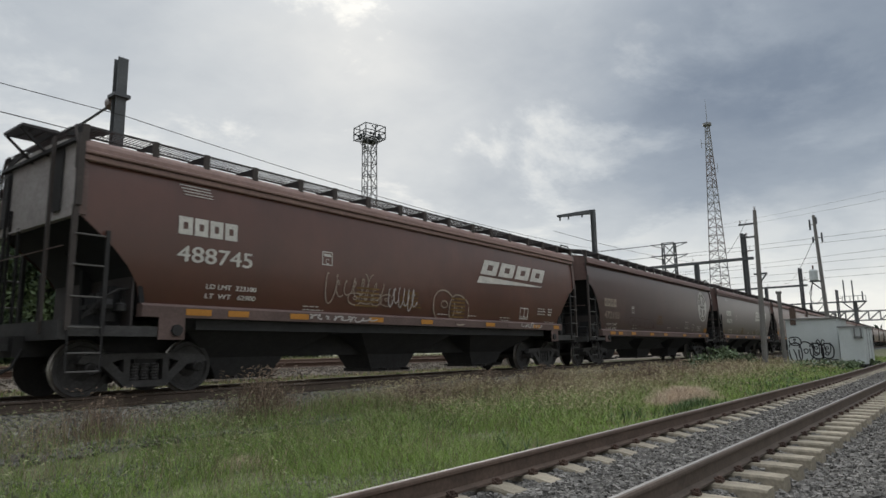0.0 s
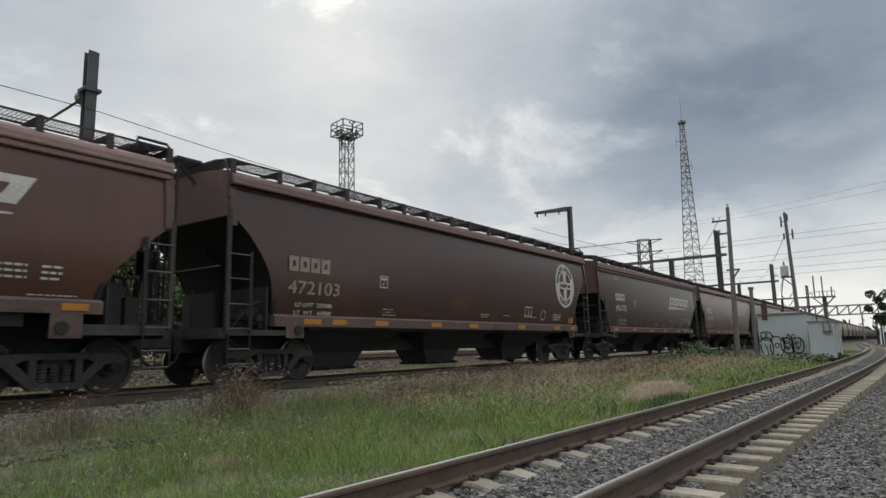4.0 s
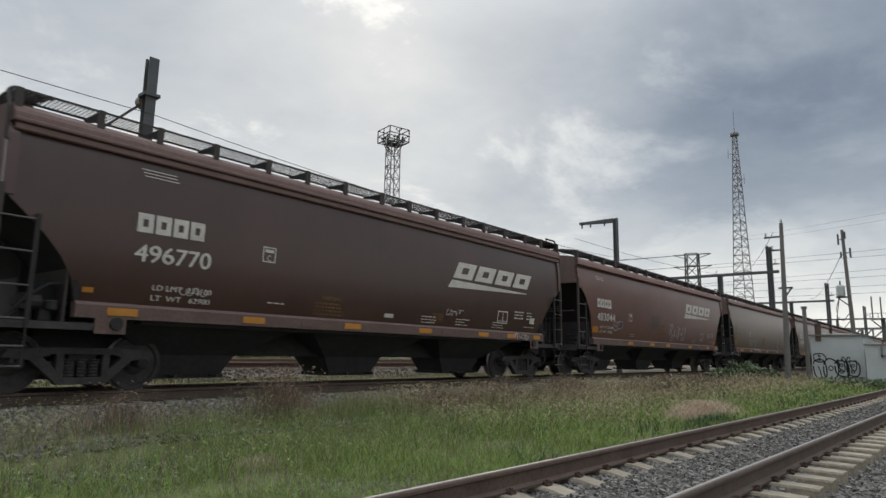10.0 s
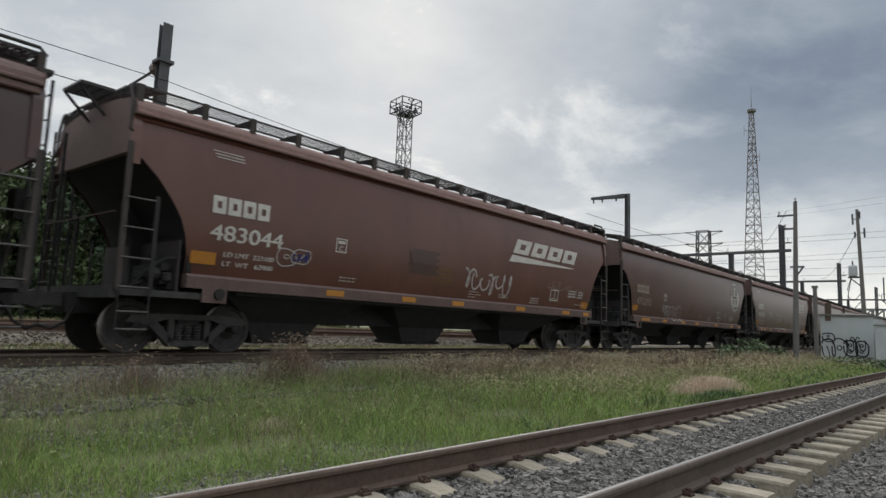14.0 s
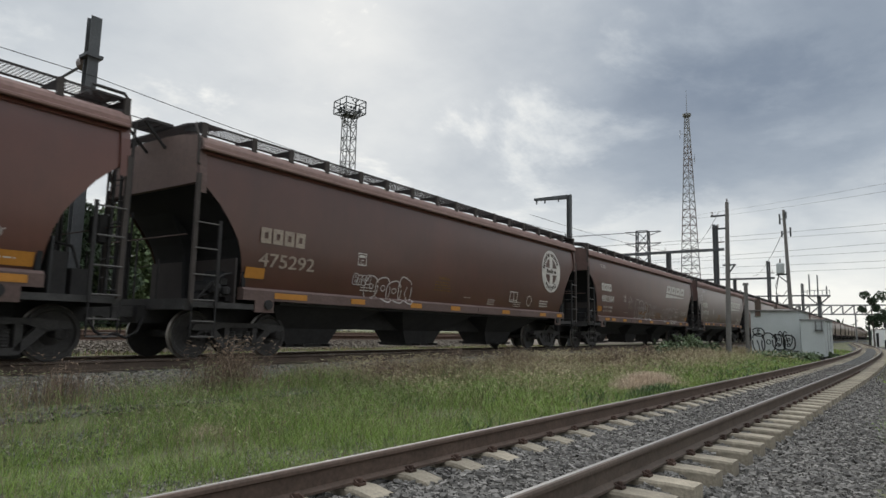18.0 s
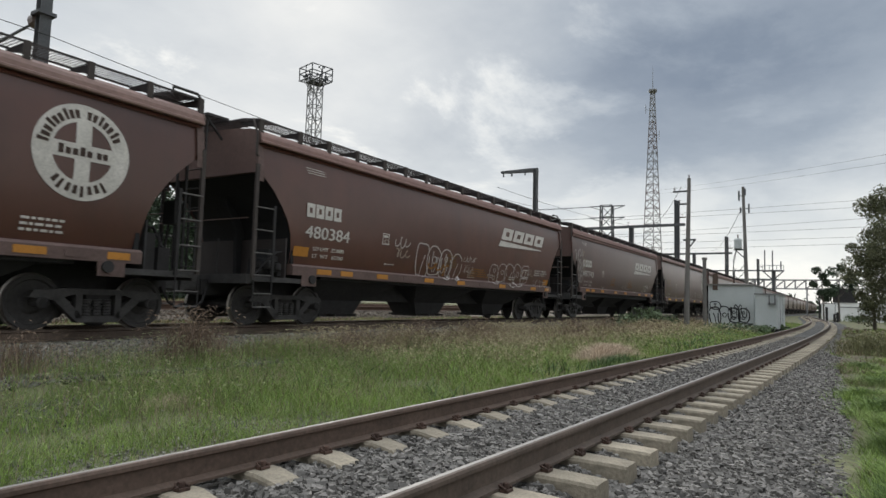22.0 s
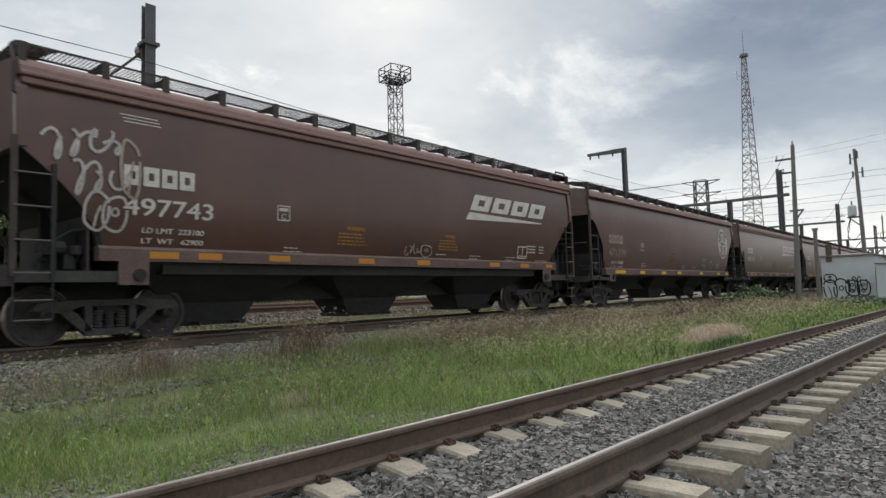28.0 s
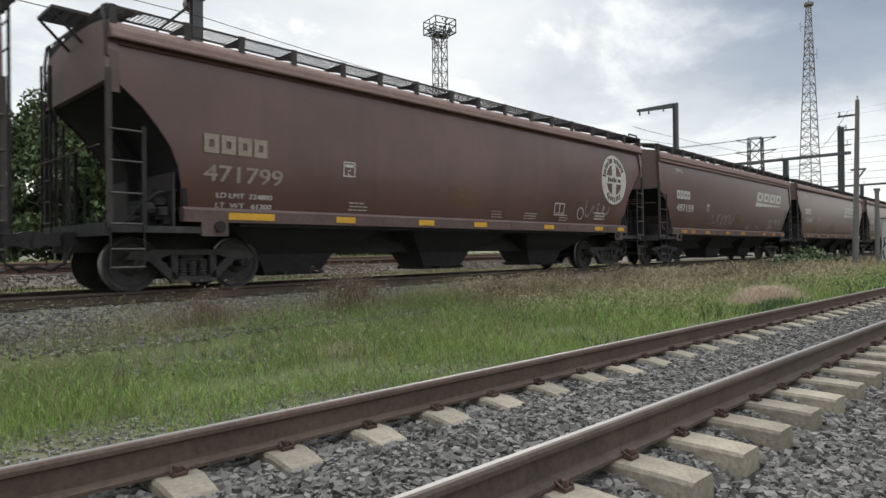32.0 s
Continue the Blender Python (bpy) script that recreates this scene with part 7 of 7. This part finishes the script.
for y in (6.1, 6.35, 6.6, 6.85):
    bm = bmesh.new()
    box(bm, -0.5, -0.42, y - 0.04, y + 0.04, 0, 0.45)
    part("stub_post", bm, M["steel"], hut)
bm = bmesh.new()
box(bm, -0.52, -0.40, 5.9, 7.1, 0.45, 0.52)
part("shelf_bar", bm, M["steel"], hut)

cab = thing("signal_cabinet", "pale grey metal signal cabinet on a dark plinth", "cabinet", pose(42.0, 0, ground_z(42, 5) - 0.02))
bm = bmesh.new()
box(bm, 0, 3.6, 4.36, 5.56, 0.25, 2.24)
part("body", bm, M["wall"], cab)
bm = bmesh.new()
box(bm, -0.05, 3.65, 4.31, 5.61, 2.24, 2.32)
part("lid", bm, M["galv"], cab)
bm = bmesh.new()
box(bm, 0.05, 3.5, 4.42, 5.5, 0, 0.25)
part("plinth", bm, M["dark"], cab)
bm = bmesh.new()
box(bm, -0.13, 0.0, 4.45, 4.53, 1.65, 2.2)
box(bm, -0.13, 0.0, 4.75, 4.83, 1.65, 2.2)
box(bm, -0.13, -0.07, 4.45, 4.83, 1.65, 1.75)
part("bracket", bm, M["galv"], cab)
for x in (1.2, 2.4):
    bm = bmesh.new()
    box(bm, x - 0.01, x + 0.01, 4.352, 4.362, 0.3, 2.2)
    part("door_seam", bm, M["dark"], cab)

# ---- signal post, truss bridge, far walls ----
sx, sy, sz = 178, 20.42, 10.9
sg = thing("signal_mast", "dark signal mast with a railed platform and aerials", "signal", pose(sx, sy, 0))
bm = bmesh.new()
tube(bm, [(0, 0, 0), (0, 0, sz)], 0.35, 8)
part("post", bm, M["steel"], sg)
bm = bmesh.new()
box(bm, -1.0, 1.0, -2.4, 2.4, sz, sz + 0.3)
bar(bm, (0, -2.2, sz), (0, 0, sz - 2.2), 0.25)
bar(bm, (0, 2.2, sz), (0, 0, sz - 2.2), 0.25)
part("platform", bm, M["steel"], sg)
for y, h in ((-1.75, 2.5), (0.1, 5.2), (1.85, 5.4)):
    bm = bmesh.new()
    bar(bm, (0, y, sz + 0.3), (0, y, sz + h), 0.26)
    part("upright", bm, M["steel"], sg)
bm = bmesh.new()
for y in (-2.35, -0.8, 0.8, 2.35):
    bar(bm, (0, y, sz), (0, y, sz + 1.5), 0.12)
bar(bm, (0, -2.35, sz + 1.5), (0, 2.35, sz + 1.5), 0.12)
part("railing", bm, M["galv"], sg)

tb = thing("signal_bridge", "grey steel truss bridge across the tracks", "signal bridge", pose(200, 0, 0))
ya, yb, za, zb = -3.0, 33.0, 7.3, 9.7
for z in (za, zb):
    for x in (-0.6, 0.6):
        bm = bmesh.new()
        bar(bm, (x, ya, z), (x, yb, z), 0.30)
        part("chord", bm, M["galv"], tb)
for k in range(14):
    a, b = ya + (yb - ya) * k / 14, ya + (yb - ya) * (k + 1) / 14
    for x in (-0.6, 0.6):
        bm = bmesh.new()
        bar(bm, (x, a, za), (x, a, zb), 0.22)
        part("strut", bm, M["galv"], tb)
        bm = bmesh.new()
        bar(bm, (x, a, zb), (x, b, za), 0.2)
        part("diagonal", bm, M["galv"], tb)
for y in (ya, 14.8, yb):
    for x in (-0.6, 0.6):
        bm = bmesh.new()
        bar(bm, (x, y, 0), (x, y, za), 0.28)
        part("leg", bm, M["galv"], tb)


def far_wall(name, x, y0, y1, h, label, depth=0.4):
    ob = thing(name, label, "wall", pose(x, 0, -0.2))
    bm = bmesh.new()
    box(bm, 0, depth, y0, y1, 0, h)
    part("panel", bm, M["gate"], ob)
    bm = bmesh.new()
    box(bm, -0.06, depth + 0.06, y0 - 0.05, y1 + 0.05, h, h + 0.12)
    part("coping", bm, M["galv"], ob)
    return ob


far_wall("white_gate", 126, 5.2, 7.1, 2.75, "plain white metal gate panel beside the curve", 0.15)
far_wall("boundary_wall", 112, -4.5, 4.2, 2.1, "whitewashed boundary wall beyond the trees")
far_wall("boundary_wall", 124, -6.0, 5.0, 2.9, "whitewashed boundary wall beyond the trees")
wt = thing("roof_tank", "dark square water tank on a frame", "tank", pose(128, 3.9, 0))
bm = bmesh.new()
box(bm, -1.3, 1.3, -1.6, 1.6, 2.9, 5.2)
part("tank", bm, M["dark"], wt)
for x in (-1.1, 1.1):
    for y in (-1.4, 1.4):
        bm = bmesh.new()
        bar(bm, (x, y, 0), (x, y, 2.9), 0.2)
        part("leg", bm, M["galv"], wt)
for x, y, h in ((100, 4.1, 1.1), (101, 3.8, 1.3), (104, 5.2, 2.0), (126, 7.4, 3.2)):
    t = thing("marker_post", "short dark marker post beside the curve", "post", pose(x, y, -0.15), "posts beside the curve")
    bm = bmesh.new()
    tube(bm, [(0, 0, 0), (0, 0, h)], 0.16, 8)
    part("shaft", bm, M["dark"], t)
# wire fence beyond the yard
for k in range(26):
    x = -30 + k * 3.0
    t = thing("fence_post", "thin grey fence post beyond the yard tracks", "fence post", pose(x, 39, 0.0), "fence posts beyond the yard")
    bm = bmesh.new()
    bar(bm, (0, 0, 0), (0, 0, 1.9), 0.08)
    part("shaft", bm, M["cpole"], t)
for z in (0.6, 1.1, 1.6):
    cable("fence_wire", (-30, 39, z), (45, 39, z), 0.02, 0.012, "thin fence wire beyond the yard tracks")
# grass behind the train and round the yard tracks
for y0, y1, n, tall in ((2.3, 5.0, 34000, 0.20), (9.6, 12.6, 9000, 0.10), (18.0, 22.0, 12000, 0.45)):
    x = gen.uniform(-12, 34, n)
    y = np.array([train_y(v) for v in x]) + gen.uniform(y0, y1, n)
    dry = gen.uniform(0, 1, n) < 0.62
    for sel, material in ((dry, "straw"), (~dry, "grass")):
        blades("yard_grass", x[sel], y[sel], gen.uniform(0.3, 1.0, sel.sum()) * tall, np.full(sel.sum(), 0.018), gen.uniform(0.2, 0.8, sel.sum()), M[material], "rough half-dry grass beside the yard tracks")
# tall yard grass in front of the trees
x, y = gen.uniform(-25, 60, 16000), gen.uniform(31, 44, 16000)
blades("yard_grass", x, y, gen.uniform(0.15, 0.45, 16000), np.full(16000, 0.05), gen.uniform(0.1, 0.6, 16000), M["leaf_dry"], "rough olive grass of the yard")


def motions():
    """The train rolls towards -x, its wheels with it."""
    for i, car in enumerate(cars):
        walk(car, [(t, car_pose(i, t)) for t in range(0, 33)])
        if i > 11:
            continue
        for tr in car.children:
            for w in tr.children:
                if w.name.startswith("wheelset"):
                    x = w.matrix_basis.translation.x
                    walk(w, [(k * 4 / 30, pose(x, 0, WHEEL_R) @ Matrix.Rotation(-travelled(k * 4 / 30) / WHEEL_R, 4, "Y")) for k in range(241)])


motions()
